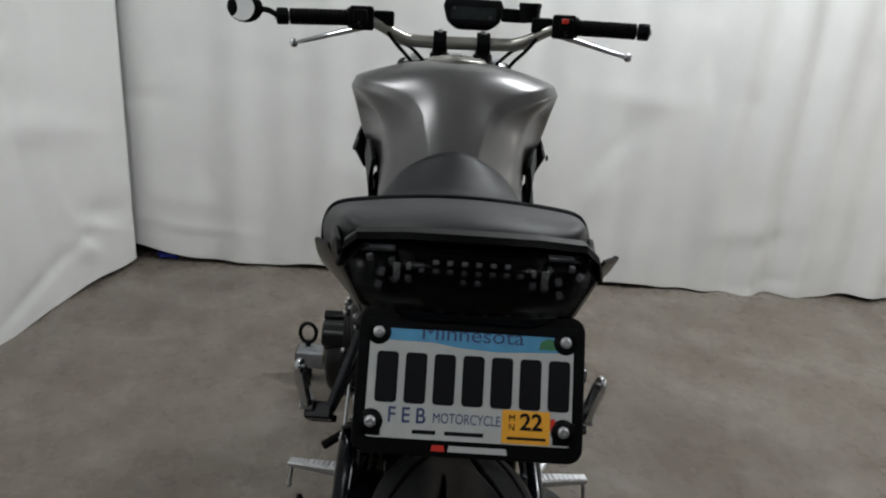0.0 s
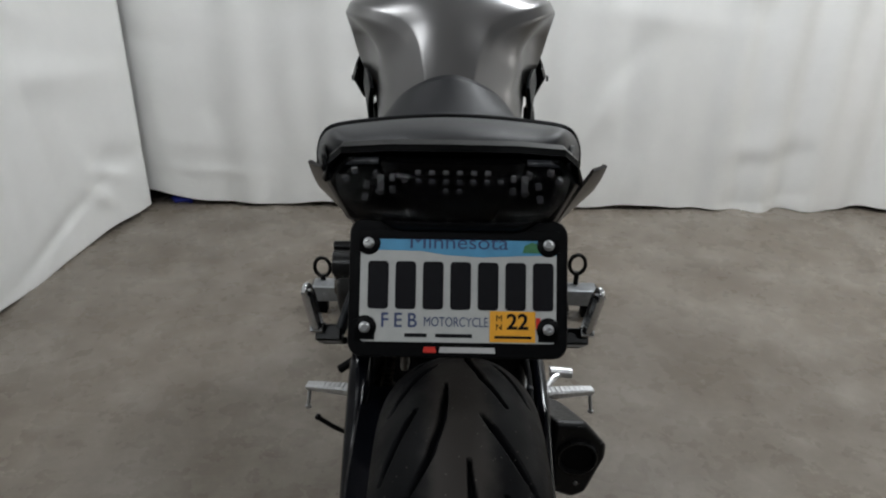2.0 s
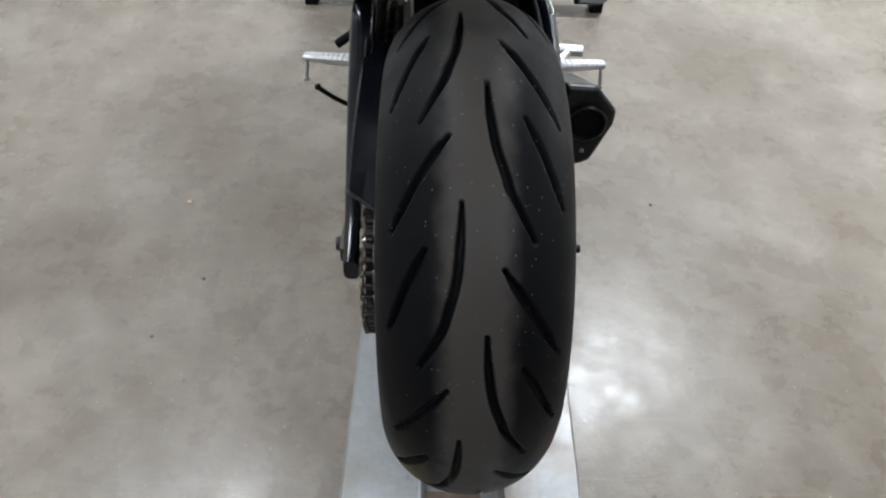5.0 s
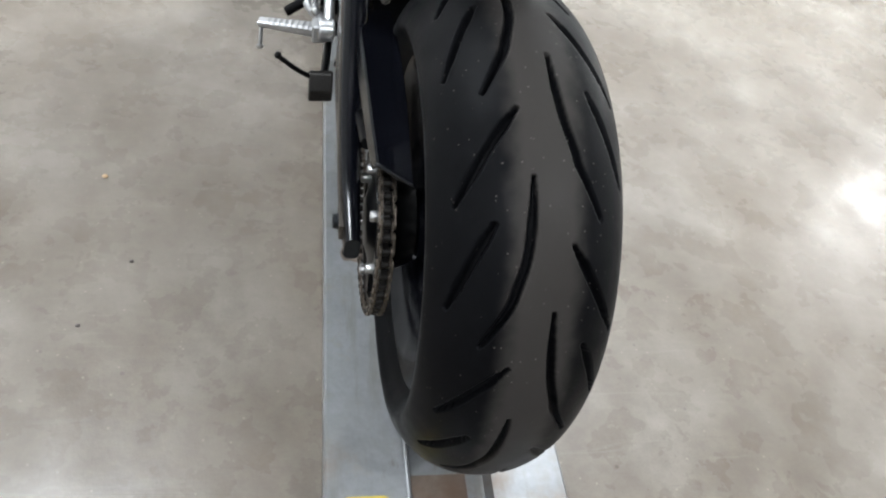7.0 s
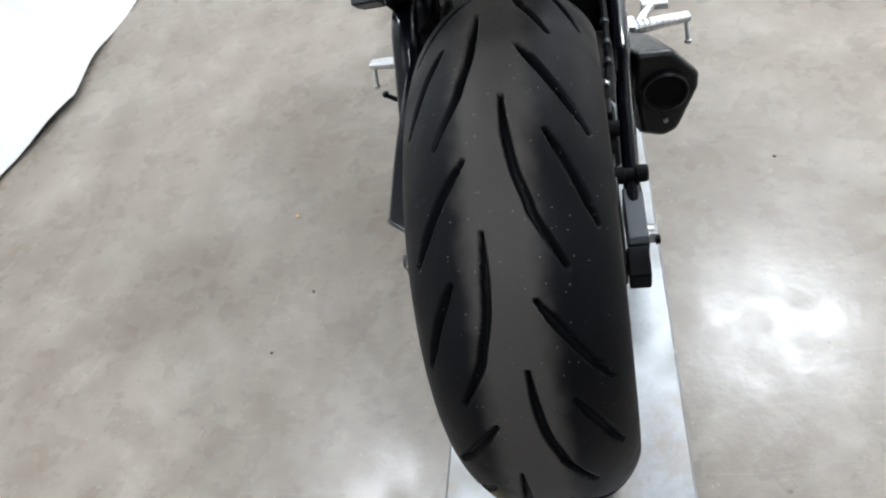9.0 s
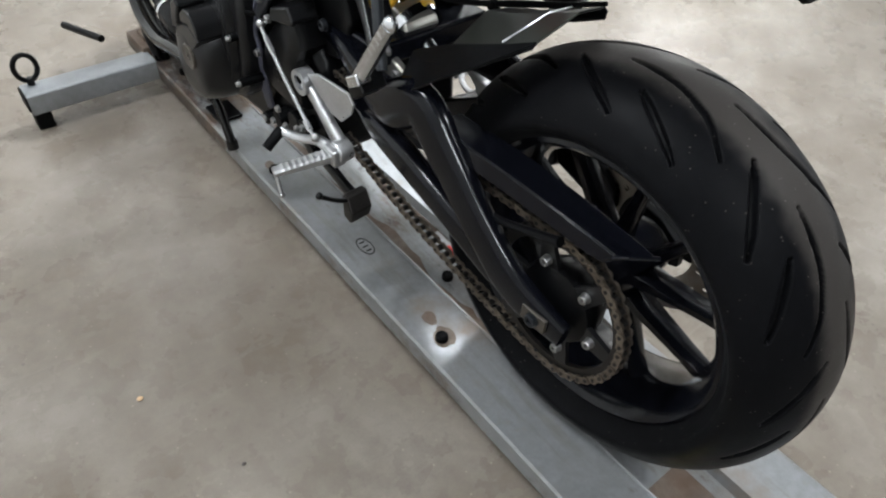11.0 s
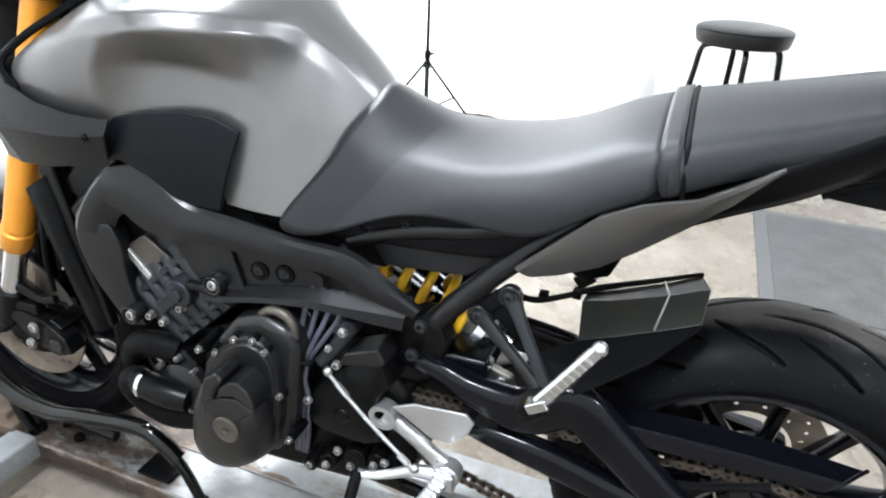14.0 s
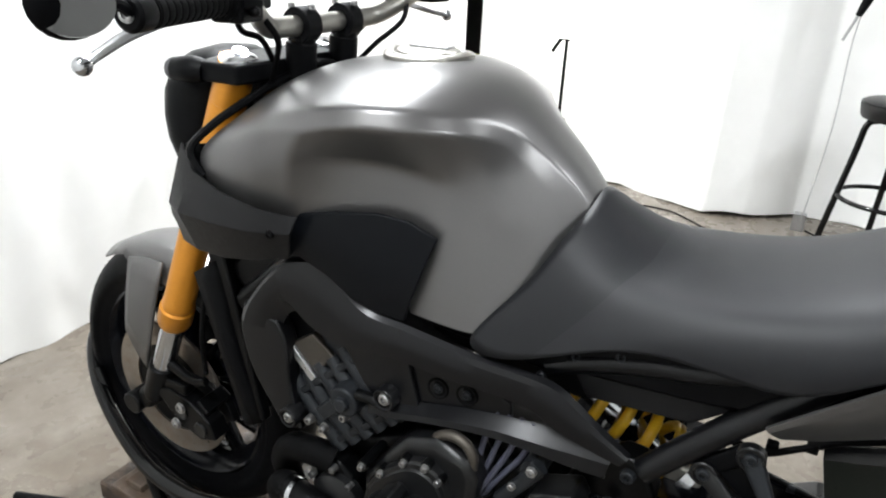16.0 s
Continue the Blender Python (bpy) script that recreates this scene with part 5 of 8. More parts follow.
STATIONS = [  # from the front to the seat: spine, mid top, shoulder edge, under the edge, flank line, mid flank, foot, as x, y, z
    [(0, 1.035, 1.045), (0.07, 1.052, 1.03), (0.13, 1.065, 0.999), (0.17, 1.084, 0.973), (0.194, 1.098, 0.95), (0.196, 1.092, 0.922), (0.19, 1.082, 0.899)],
    [(0, 0.985, 1.066), (0.1, 0.99, 1.056), (0.183, 1, 1.012), (0.198, 1.012, 0.99), (0.205, 1.03, 0.955), (0.203, 1.03, 0.925), (0.194, 1.029, 0.887)],
    [(0, 0.92, 1.077), (0.112, 0.915, 1.066), (0.207, 0.905, 1.034), (0.218, 0.9, 1.012), (0.209, 0.928, 0.965), (0.202, 0.938, 0.93), (0.188, 0.943, 0.885)],
    [(0, 0.86, 1.083), (0.107, 0.86, 1.074), (0.202, 0.855, 1.043), (0.213, 0.852, 1.022), (0.179, 0.893, 0.972), (0.173, 0.902, 0.93), (0.166, 0.9, 0.885)],
    [(0, 0.8, 1.084), (0.102, 0.8, 1.075), (0.191, 0.81, 1.044), (0.202, 0.808, 1.023), (0.152, 0.82, 0.97), (0.15, 0.815, 0.92), (0.15, 0.81, 0.85)],
    [(0, 0.75, 1.073), (0.085, 0.752, 1.067), (0.163, 0.758, 1.041), (0.176, 0.755, 1.021), (0.142, 0.775, 0.96), (0.143, 0.775, 0.89), (0.146, 0.79, 0.775)],
    [(0, 0.718, 1.053), (0.055, 0.719, 1.049), (0.112, 0.722, 1.033), (0.129, 0.717, 1.014), (0.132, 0.735, 0.945), (0.142, 0.745, 0.87), (0.147, 0.755, 0.773)],
    [(0, 0.688, 1.025), (0.034, 0.689, 1.024), (0.064, 0.694, 1.013), (0.082, 0.694, 0.994), (0.118, 0.7, 0.925), (0.138, 0.71, 0.86), (0.147, 0.72, 0.772)],
    [(0, 0.645, 0.984), (0.029, 0.645, 0.983), (0.052, 0.645, 0.976), (0.069, 0.651, 0.955), (0.1084, 0.662, 0.893), (0.1316, 0.68, 0.84), (0.145, 0.7, 0.772)],
    [(0, 0.595, 0.932), (0.023, 0.595, 0.931), (0.04, 0.597, 0.925), (0.056, 0.607, 0.903), (0.094, 0.627, 0.865), (0.121, 0.65, 0.825), (0.141, 0.675, 0.775)],
    [(0, 0.55, 0.86), (0.023, 0.55, 0.859), (0.038, 0.55, 0.852), (0.052, 0.56, 0.832), (0.09, 0.59, 0.79), (0.1152, 0.61, 0.79), (0.136, 0.63, 0.77)],
]
bm = bmesh.new()
loft(bm, [[V(-x, y, z) for x, y, z in half[:0:-1]] + [V(*p) for p in half] for half in STATIONS])
tank = part("fuel_tank", bm, PAINT, bike, "matte grey sculpted steel fuel tank", smooth=180, sub=3)
me = tank.data
crease = me.attributes.new("crease_edge", "FLOAT", "EDGE")
nrow = 13
for e in me.edges:
    a, b = e.vertices
    ca, cb, ra, rb = abs(a % nrow - 6), abs(b % nrow - 6), a // nrow, b // nrow
    if ca == cb == 2 and min(ra, rb) >= 1:
        crease.data[e.index].value = 0.9
    if ca == cb == 4 and 2 <= min(ra, rb) and max(ra, rb) <= 8:
        crease.data[e.index].value = 0.55
    if ca == cb == 3 and 1 <= min(ra, rb) and max(ra, rb) <= 9:
        crease.data[e.index].value = 0.95
    if ra == rb == 2 and min(ca, cb) >= 3:
        crease.data[e.index].value = 1.0
corner = me.attributes.new("crease_vert", "FLOAT", "POINT")
for k in range(nrow * len(STATIONS)):
    if abs(k % nrow - 6) == 6 and k // nrow in (0, 5):
        corner.data[k].value = 1.0
# Added block that hides the bright gap under the tank.
bm = bmesh.new()
prism(bm, [(1.0, 0.86), (0.98, 0.80), (0.78, 0.752), (0.60, 0.735), (0.58, 0.76), (0.62, 0.80), (0.80, 0.86)], -0.122, 0.122)
part("tank_base", bm, PLASTIC, tank, "black filler block under the tank", bevel=0.004)
# front closing face of the tank, under the clamp
bm = bmesh.new()
sheet(bm, [(-0.19, 1.094, 0.95), (-0.10, 1.056, 1.012), (0, 1.03, 1.04), (0.10, 1.056, 1.012), (0.19, 1.094, 0.95)], [(-0.17, 1.05, 0.91), (-0.10, 1.0, 0.92), (0, 0.99, 0.92), (0.10, 1.0, 0.92), (0.17, 1.05, 0.91)], 3, 4)
part("tank_front", bm, PLASTIC, tank, solid=0.003)
bm = bmesh.new()
half = [(0.198, 1.088, 0.918), (0.2, 1.106, 0.95), (0.17, 1.096, 0.978), (0.128, 1.078, 1.004), (0.065, 1.056, 1.034)]
tube(bm, [(-x, y, z) for x, y, z in half] + [(0, 1.042, 1.05)] + half[::-1], 0.0058, 8, 4)
part("edge_trim", bm, PLASTIC, tank, "black rubber edge trim")
SHAPE["fit_view"] = True
bm = bmesh.new()
lathe(bm, [(-0.02, 0.06), (0.0, 0.06), (0.003, 0.056), (0.003, 0.047), (0.0, 0.044), (0.004, 0.042), (0.006, 0.034), (0.006, 0.0)], (0, 0.81, 1.084), "z", 40)
cap = part("fuel_cap", bm, BAR, tank, "bright round fuel cap with a ring of screws")
bm = bmesh.new()
prism(bm, [(-0.012, 0.777), (0.012, 0.777), (0.014, 0.833), (-0.014, 0.833)], 1.089, 1.0935, "z")
part("lock_flap", bm, ALU, cap, bevel=0.002)
for k in range(6):
    a = 2 * math.pi * k / 6
    bolt(cap, (0.0515 * math.sin(a), 0.81 + 0.0515 * math.cos(a), 1.086), (0, 0, 1), 0.0035, 0.002)
cap.location.z = 0.008

for sx in (-1, 1):
    # air scoop at the side
    def P(y, z, x=0.198):
        return (sx * x, y, z)
    SHAPE["fit_view"] = False
    bm = bmesh.new()
    top = [P(1.126, 0.957, 0.192), P(1.098, 0.925, 0.202), P(1.045, 0.907, 0.209), P(0.985, 0.898, 0.21), P(0.945, 0.896, 0.206), P(0.923, 0.896, 0.201)]
    mid = [P(1.172, 0.862, 0.186), P(1.125, 0.864, 0.212), P(1.06, 0.866, 0.221), P(1.0, 0.868, 0.221), P(0.957, 0.871, 0.215), P(0.93, 0.874, 0.208)]
    low = [P(1.17, 0.797, 0.17), P(1.12, 0.80, 0.188), P(1.06, 0.806, 0.196), P(1.0, 0.818, 0.197), P(0.965, 0.828, 0.194), P(0.948, 0.832, 0.192)]
    a, b, c = [Vector(q) for q in top], [Vector(q) for q in mid], [Vector(q) for q in low]
    loft(bm, [a, [p.lerp(q, 0.5) for p, q in zip(a, b)], b, [p.lerp(q, 0.5) for p, q in zip(b, c)], c])
    scoop = part("side_scoop", bm, PLASTIC_GREY, bike, "matte dark grey side air scoop", solid=0.004, smooth=14, offset=-sx, bevel=0.0015)
    bm = bmesh.new()
    sheet(bm, [P(1.124, 0.955, 0.19), P(1.178, 0.862, 0.184), P(1.175, 0.80, 0.168)], [P(1.07, 0.95, 0.14), P(1.10, 0.88, 0.14), P(1.10, 0.81, 0.14)], 2, 3)
    part("scoop_inner", bm, PLASTIC, scoop, solid=0.003)
    bm = bmesh.new()
    sheet(bm, [P(1.16, 0.80, 0.172), P(1.06, 0.808, 0.194), P(0.952, 0.833, 0.19)], [P(1.14, 0.815, 0.13), P(1.06, 0.82, 0.13), P(0.96, 0.84, 0.13)], 2, 4)
    part("scoop_floor", bm, PLASTIC, scoop, solid=0.003)
    bolt(scoop, P(0.957, 0.87, 0.2165), (sx, 0, 0), 0.006, 0.004, PLASTIC)
    # knee panel under the tank's flank
    bm = bmesh.new()
    top = [P(0.985, 0.868, 0.178), P(0.935, 0.893, 0.182), P(0.88, 0.905, 0.178), P(0.825, 0.912, 0.168), P(0.785, 0.907, 0.16), P(0.75, 0.89, 0.153)]
    low = [P(0.995, 0.822, 0.172), P(0.945, 0.828, 0.174), P(0.90, 0.81, 0.172), P(0.865, 0.782, 0.166), P(0.83, 0.772, 0.161), P(0.792, 0.769, 0.157)]
    sheet(bm, top, low, 3, 1, 0.007, (sx, 0, 0))
    part("knee_panel", bm, KNEE, bike, "blue-black plastic knee panel", solid=0.008, smooth=24, bevel=0.002)
    # frame beam: wide arch from the steering head to the pivot
    bm = bmesh.new()
    def strip(upper, lower, bulge=0.004, steps=3, inset=0.0):
        """A cast limb between two edges given as y, z."""
        def at(q):
            return P(q[0], q[1], inset + 0.136 + 0.09 * min(max(q[0] - 0.47, 0), 0.36))
        return sheet(bm, [at(q) for q in upper], [at(q) for q in lower], 2, steps, bulge, (sx, 0, 0))
    # crowned cross-section: top edge set in, flat face, chamfer round the window
    upper = [(1.073, 0.69), (1.06, 0.72), (1.03, 0.76), (0.989, 0.803), (0.95, 0.82), (0.916, 0.825), (0.884, 0.8), (0.842, 0.771), (0.779, 0.761), (0.699, 0.748), (0.619, 0.742), (0.58, 0.733), (0.535, 0.7), (0.49, 0.668)]
    face = [(1.026, 0.69), (1.019, 0.712), (1.007, 0.736), (0.99, 0.749), (0.967, 0.742), (0.943, 0.725), (0.913, 0.712), (0.87, 0.706), (0.81, 0.714), (0.713, 0.705), (0.662, 0.703), (0.611, 0.696), (0.575, 0.676), (0.5, 0.654)]
    inner = [(1.0, 0.69), (0.994, 0.705), (0.983, 0.722), (0.968, 0.73), (0.951, 0.725), (0.932, 0.713), (0.905, 0.702), (0.868, 0.7), (0.809, 0.708), (0.712, 0.699), (0.661, 0.697), (0.609, 0.69), (0.572, 0.67), (0.5, 0.65)]
    rows = []
    for k, dx in ((0.0, 0.002), (0.09, 0.01), (0.24, 0.0135), (0.62, 0.0145), (1.0, 0.0125), (2.0, 0.0)):
        row = []
        for u, m, w in zip(upper, face, inner):
            y, z = (m[0] + (w[0] - m[0]) * (k - 1), m[1] + (w[1] - m[1]) * (k - 1)) if k > 1 else (u[0] + (m[0] - u[0]) * k, u[1] + (m[1] - u[1]) * k)
            row.append(V(*P(y, z, 0.136 + 0.09 * min(max(y - 0.47, 0), 0.36) + dx)))
        rows.append(spline(row, 4))
    loft(bm, rows)
    fr = part("frame_beam", bm, FRAME, bike, "dark grey cast aluminium frame beam", solid=0.018, offset=-1.0, bevel=0.002, smooth=24)
    bm = bmesh.new()
    upper = [(0.838, 0.648), (0.8, 0.642), (0.75, 0.649), (0.7, 0.658), (0.65, 0.664), (0.6, 0.668), (0.55, 0.675), (0.507, 0.678)]
    lower = [(0.838, 0.612), (0.8, 0.618), (0.75, 0.628), (0.7, 0.634), (0.65, 0.637), (0.6, 0.633), (0.55, 0.628), (0.515, 0.626)]
    loft(bm, [spline([V(*P(u[0] + (w[0] - u[0]) * k, u[1] + (w[1] - u[1]) * k, 0.136 + 0.09 * min(max(u[0] - 0.47, 0), 0.36) + dx)) for u, w in zip(upper, lower)], 4) for k, dx in ((0.0, -0.006), (0.5, 0.013), (0.9, 0.0145), (1.0, 0.008))])
    part("lower_rail", bm, FRAME, fr, solid=0.016, offset=-1.0, bevel=0.001, smooth=24)
    bm = bmesh.new()
    strip([(0.893, 0.712), (0.841, 0.712), (0.787, 0.712)], [(0.868, 0.672), (0.832, 0.632), (0.767, 0.634)], 0.0, 2, -0.007)
    part("web_cheek", bm, FRAME, fr, "smooth cheek between beam and rail", solid=0.016, bevel=0.003, smooth=18)
    bm = bmesh.new()
    strip([(1.062, 0.722), (1.073, 0.676), (1.056, 0.61), (1.026, 0.565), (1.0, 0.53)], [(1.0, 0.705), (0.985, 0.67), (0.983, 0.61), (0.972, 0.56), (0.962, 0.53)], 0.0025, 3, -0.006)
    part("down_arm", bm, FRAME, fr, solid=0.03, bevel=0.005, smooth=18)
    bm = bmesh.new()
    strip([(0.79, 0.708), (0.728, 0.706), (0.674, 0.694), (0.645, 0.682)], [(0.766, 0.632), (0.711, 0.644), (0.67, 0.65), (0.642, 0.652)], 0.0, 2, -0.0125)
    web = part("frame_web", bm, FRAME, fr, "recessed web with two bolt wells", solid=0.01, bevel=0.002, smooth=18)
    for y, z in ((0.745, 0.674), (0.704, 0.676)):
        x = 0.136 + 0.09 * (y - 0.47) - 0.0075
        bm = bmesh.new()
        lathe(bm, [(sx * (x - 0.004), 0.0), (sx * (x + 0.0005), 0.0), (sx * (x + 0.0005), 0.0115), (sx * (x + 0.0022), 0.0135), (sx * (x + 0.0022), 0.0152), (sx * (x - 0.003), 0.0165)], (0, y, z), "x", 28)
        well = part("bolt_well", bm, SOFT, web)
        bolt(well, (sx * (x + 0.0005), y, z), (sx, 0, 0), 0.0065, 0.003, ENGINE_GREY)
    for y, z, x in ((0.811, 0.648, 0.184), (0.977, 0.556, 0.19)):
        bm = bmesh.new()
        lathe(bm, [(sx * (x - 0.025), 0.0165), (sx * x, 0.0165), (sx * (x + 0.002), 0.015), (sx * (x + 0.001), 0.0118), (sx * (x - 0.006), 0.0112), (sx * (x - 0.006), 0.0)], (0, y, z), "x", 28)
        boss = part("bolt_boss", bm, FRAME, fr)
        bolt(boss, (sx * (x - 0.006), y, z), (sx, 0, 0), 0.0085, 0.008, STEEL)
    for y, z, x, r in ((0.488, 0.643, 0.146, 0.0085), (0.508, 0.576, 0.127, 0.0088)):
        bolt(fr, (sx * x, y, z), (sx, 0, 0), r, 0.008, STEEL if r > 0.009 else ENGINE_GREY)
    SHAPE["fit_view"] = True
    bm = bmesh.new()
    prism(bm, [(0.49, 0.65), (0.462, 0.648), (0.445, 0.60), (0.46, 0.56), (0.49, 0.522), (0.56, 0.51), (0.58, 0.53), (0.54, 0.62)], sx * 0.075, sx * 0.115)
    part("pivot_plate", bm, ENGINE, fr, bevel=0.008)
    # rear subframe
    bm = bmesh.new()
    tube(bm, [(sx * 0.128, 0.46, 0.655), (sx * 0.126, 0.41, 0.712), (sx * 0.122, 0.35, 0.775), (sx * 0.11, 0.26, 0.85), (sx * 0.09, 0.1, 0.92)], 0.0155, 12, 4)
    sub = part("subframe_tube", bm, FRAME, bike, "dark painted steel subframe tube")
    bm = bmesh.new()
    tube(bm, [(sx * 0.118, 0.585, 0.752), (sx * 0.118, 0.54, 0.772), (sx * 0.117, 0.47, 0.792), (sx * 0.115, 0.38, 0.81), (sx * 0.10, 0.2, 0.87)], 0.014, 12, 4)
    part("upper_tube", bm, FRAME, sub)
    bolt(sub, (sx * 0.14, 0.586, 0.749), (sx, 0, 0), 0.0065, 0.007, ENGINE_GREY)
    bm = bmesh.new()
    SHAPE["fit_view"] = False
    prism(bm, [(0.59, 0.745), (0.56, 0.775), (0.48, 0.80), (0.38, 0.812), (0.365, 0.79), (0.40, 0.745), (0.436, 0.716), (0.494, 0.711), (0.559, 0.706), (0.577, 0.734)], sx * 0.102, sx * 0.113)
    part("battery_cover", bm, PLASTIC_GREY, sub, "black plastic side cover", bevel=0.004)
    SHAPE["fit_view"] = True
    bm = bmesh.new()
    box(bm, (sx * 0.118, 0.505, 0.80), (0.014, 0.05, 0.012))
    part("seat_latch", bm, PLASTIC, sub, bevel=0.003)
    for y, z in ((0.55, 0.776), (0.499, 0.793)):
        bolt(sub, (sx * 0.122, y, z), (sx, 0, 0.6), 0.0062, 0.007, ENGINE_GREY)
    # tail side cover, grey
    SHAPE["fit_view"] = False
    bm = bmesh.new()
    top = [P(0.362, 0.768, 0.142), P(0.315, 0.816, 0.150), P(0.265, 0.864, 0.156), P(0.222, 0.886, 0.156), P(0.165, 0.903, 0.157), P(0.125, 0.926, 0.152), P(0.09, 0.948, 0.145)]
    low = [P(0.345, 0.75, 0.124), P(0.31, 0.757, 0.116), P(0.262, 0.778, 0.113), P(0.222, 0.808, 0.114), P(0.175, 0.848, 0.116), P(0.128, 0.892, 0.121), P(0.088, 0.942, 0.134)]
    a, b = [Vector(q) for q in top], [Vector(q) for q in low]
    fold = [p.lerp(q, 0.2) + V(sx * 0.004, 0, 0) for p, q in zip(a, b)]
    loft(bm, [a, fold, [p.lerp(q, 0.6) + V(sx * 0.001, 0, 0) for p, q in zip(fold, b)], b])
    part("tail_side_cover", bm, PAINT, bike, "matte grey tail side cover", solid=0.004, smooth=20, bevel=0.001)
    bm = bmesh.new()
    top = [P(0.30, 0.80, 0.108), P(0.2, 0.88, 0.118), P(0.134, 0.914, 0.124), P(0.083, 0.946, 0.13), P(0.035, 0.972, 0.121), P(-0.02, 0.997, 0.11), P(-0.085, 1.006, 0.098)]
    low = [P(0.30, 0.775, 0.098), P(0.216, 0.82, 0.098), P(0.14, 0.862, 0.098), P(0.061, 0.90, 0.095), P(0.006, 0.932, 0.088), P(-0.039, 0.957, 0.082), P(-0.085, 0.962, 0.075)]
    sheet(bm, top, low, 4, 4, 0.006, (sx, 0, 0))
    part("tail_lower_cover", bm, PLASTIC, bike, "black plastic tail panel", solid=0.004, smooth=50)
    SHAPE["fit_view"] = True

SHAPE["fit_view"] = False
# seat
def seat_row(c, sh, side, bot):
    c, sh, side, bot = Vector(c), Vector(sh), Vector(side), Vector(bot)
    sh = V(sh.x * 0.88, sh.y, sh.z - 0.006)
    half = [c, c.lerp(sh, 0.5) + V(0, 0, 0.002), sh, sh.lerp(side, 0.55) + V(0.007, 0, 0.009), side, side.lerp(bot, 0.5) + V(0.003, 0, 0), bot]
    return [V(-p.x, p.y, p.z) for p in half[:0:-1]] + half


bm = bmesh.new()
rows = [seat_row((0, 0.6, 0.944), (0.06, 0.6, 0.934), (0.115, 0.634, 0.86), (0.150, 0.712, 0.762)),
        seat_row((0, 0.558, 0.917), (0.075, 0.556, 0.91), (0.127, 0.596, 0.855), (0.154, 0.682, 0.749)),
        seat_row((0, 0.509, 0.8965), (0.09, 0.513, 0.891), (0.135, 0.555, 0.85), (0.154, 0.625, 0.763)),
        seat_row((0, 0.48, 0.891), (0.098, 0.477, 0.889), (0.139, 0.495, 0.852), (0.153, 0.545, 0.806)),
        seat_row((0, 0.435, 0.890), (0.104, 0.432, 0.889), (0.145, 0.445, 0.856), (0.152, 0.48, 0.824)),
        seat_row((0, 0.38, 0.898), (0.11, 0.378, 0.898), (0.15, 0.38, 0.86), (0.152, 0.405, 0.818)),
        seat_row((0, 0.32, 0.918), (0.112, 0.318, 0.918), (0.151, 0.32, 0.868), (0.150, 0.338, 0.811)),
        seat_row((0, 0.26, 0.95), (0.122, 0.258, 0.949), (0.150, 0.26, 0.898), (0.149, 0.272, 0.866)),
        seat_row((0, 0.212, 0.962), (0.131, 0.21, 0.959), (0.15, 0.208, 0.924), (0.148, 0.206, 0.896))]
loft(bm, rows)
seat = part("seat", bm, VINYL, bike, "dark grey vinyl seat with a strap", smooth=180, sub=2, solid=0.004)
seat.data.materials.append(VINYL_NOSE)
for f in seat.data.polygons[:24]:
    f.material_index = 1
bm = bmesh.new()
rows = [seat_row((0, 0.206, 0.963), (0.131, 0.204, 0.960), (0.15, 0.202, 0.928), (0.148, 0.2, 0.898)),
        seat_row((0, 0.195, 0.968), (0.129, 0.193, 0.965), (0.148, 0.191, 0.934), (0.145, 0.19, 0.904)),
        seat_row((0, 0.10, 0.99), (0.112, 0.10, 0.986), (0.127, 0.098, 0.96), (0.122, 0.096, 0.938)),
        seat_row((0, 0.03, 1.008), (0.097, 0.03, 1.003), (0.111, 0.028, 0.982), (0.109, 0.025, 0.962)),
        seat_row((0, -0.035, 1.023), (0.088, -0.032, 1.018), (0.1, -0.026, 1.002), (0.098, -0.02, 0.984)),
        seat_row((0, -0.075, 1.024), (0.081, -0.068, 1.02), (0.092, -0.055, 1.007), (0.09, -0.05, 0.992)),
        seat_row((0, -0.085, 1.017), (0.07, -0.077, 1.011), (0.086, -0.063, 1.002), (0.086, -0.06, 0.99))]
loft(bm, [[V(p.x * 1.05, p.y, p.z) for p in r] for r in rows])
part("pillion_pad", bm, VINYL, seat, "dark grey vinyl pillion pad", smooth=180, sub=2, solid=0.004)
bm = bmesh.new()
rows = []
for dy in (0.0, 0.0225):
    r = seat_row((0, 0.217 - dy, 0.967 + 0.3 * dy), (0.133, 0.216 - dy, 0.964 + 0.3 * dy), (0.153, 0.215 - dy, 0.93 + 0.4 * dy), (0.151, 0.205 - dy, 0.896 + 0.4 * dy))
    rows.append(r)
loft(bm, [[V(p.x * 1.025, p.y, p.z - 0.001) for p in r] for r in rows])
part("seat_strap", bm, VINYL_NOSE, seat, "flat webbing strap across the seat", smooth=180, sub=2, solid=0.002)
bm = bmesh.new()
tube(bm, [p + V(0.028 * p.x, -0.003, -0.0015) for p in seat_row((0, 0.194, 0.972), (0.13, 0.192, 0.968), (0.1485, 0.19, 0.934), (0.148, 0.186, 0.898))], 0.0032, 8, 3)
part("piping", bm, SOFT, seat, "black edge roll behind the strap")
# rim of the tail behind the pad: a shallow hexagonal arch with a thin lip
bm = bmesh.new()
arch = [(-0.104, 0.986), (-0.0985, 1.002), (-0.088, 1.0115), (-0.05, 1.0165), (0, 1.018), (0.05, 1.0165), (0.088, 1.0115), (0.0985, 1.002), (0.104, 0.986)]
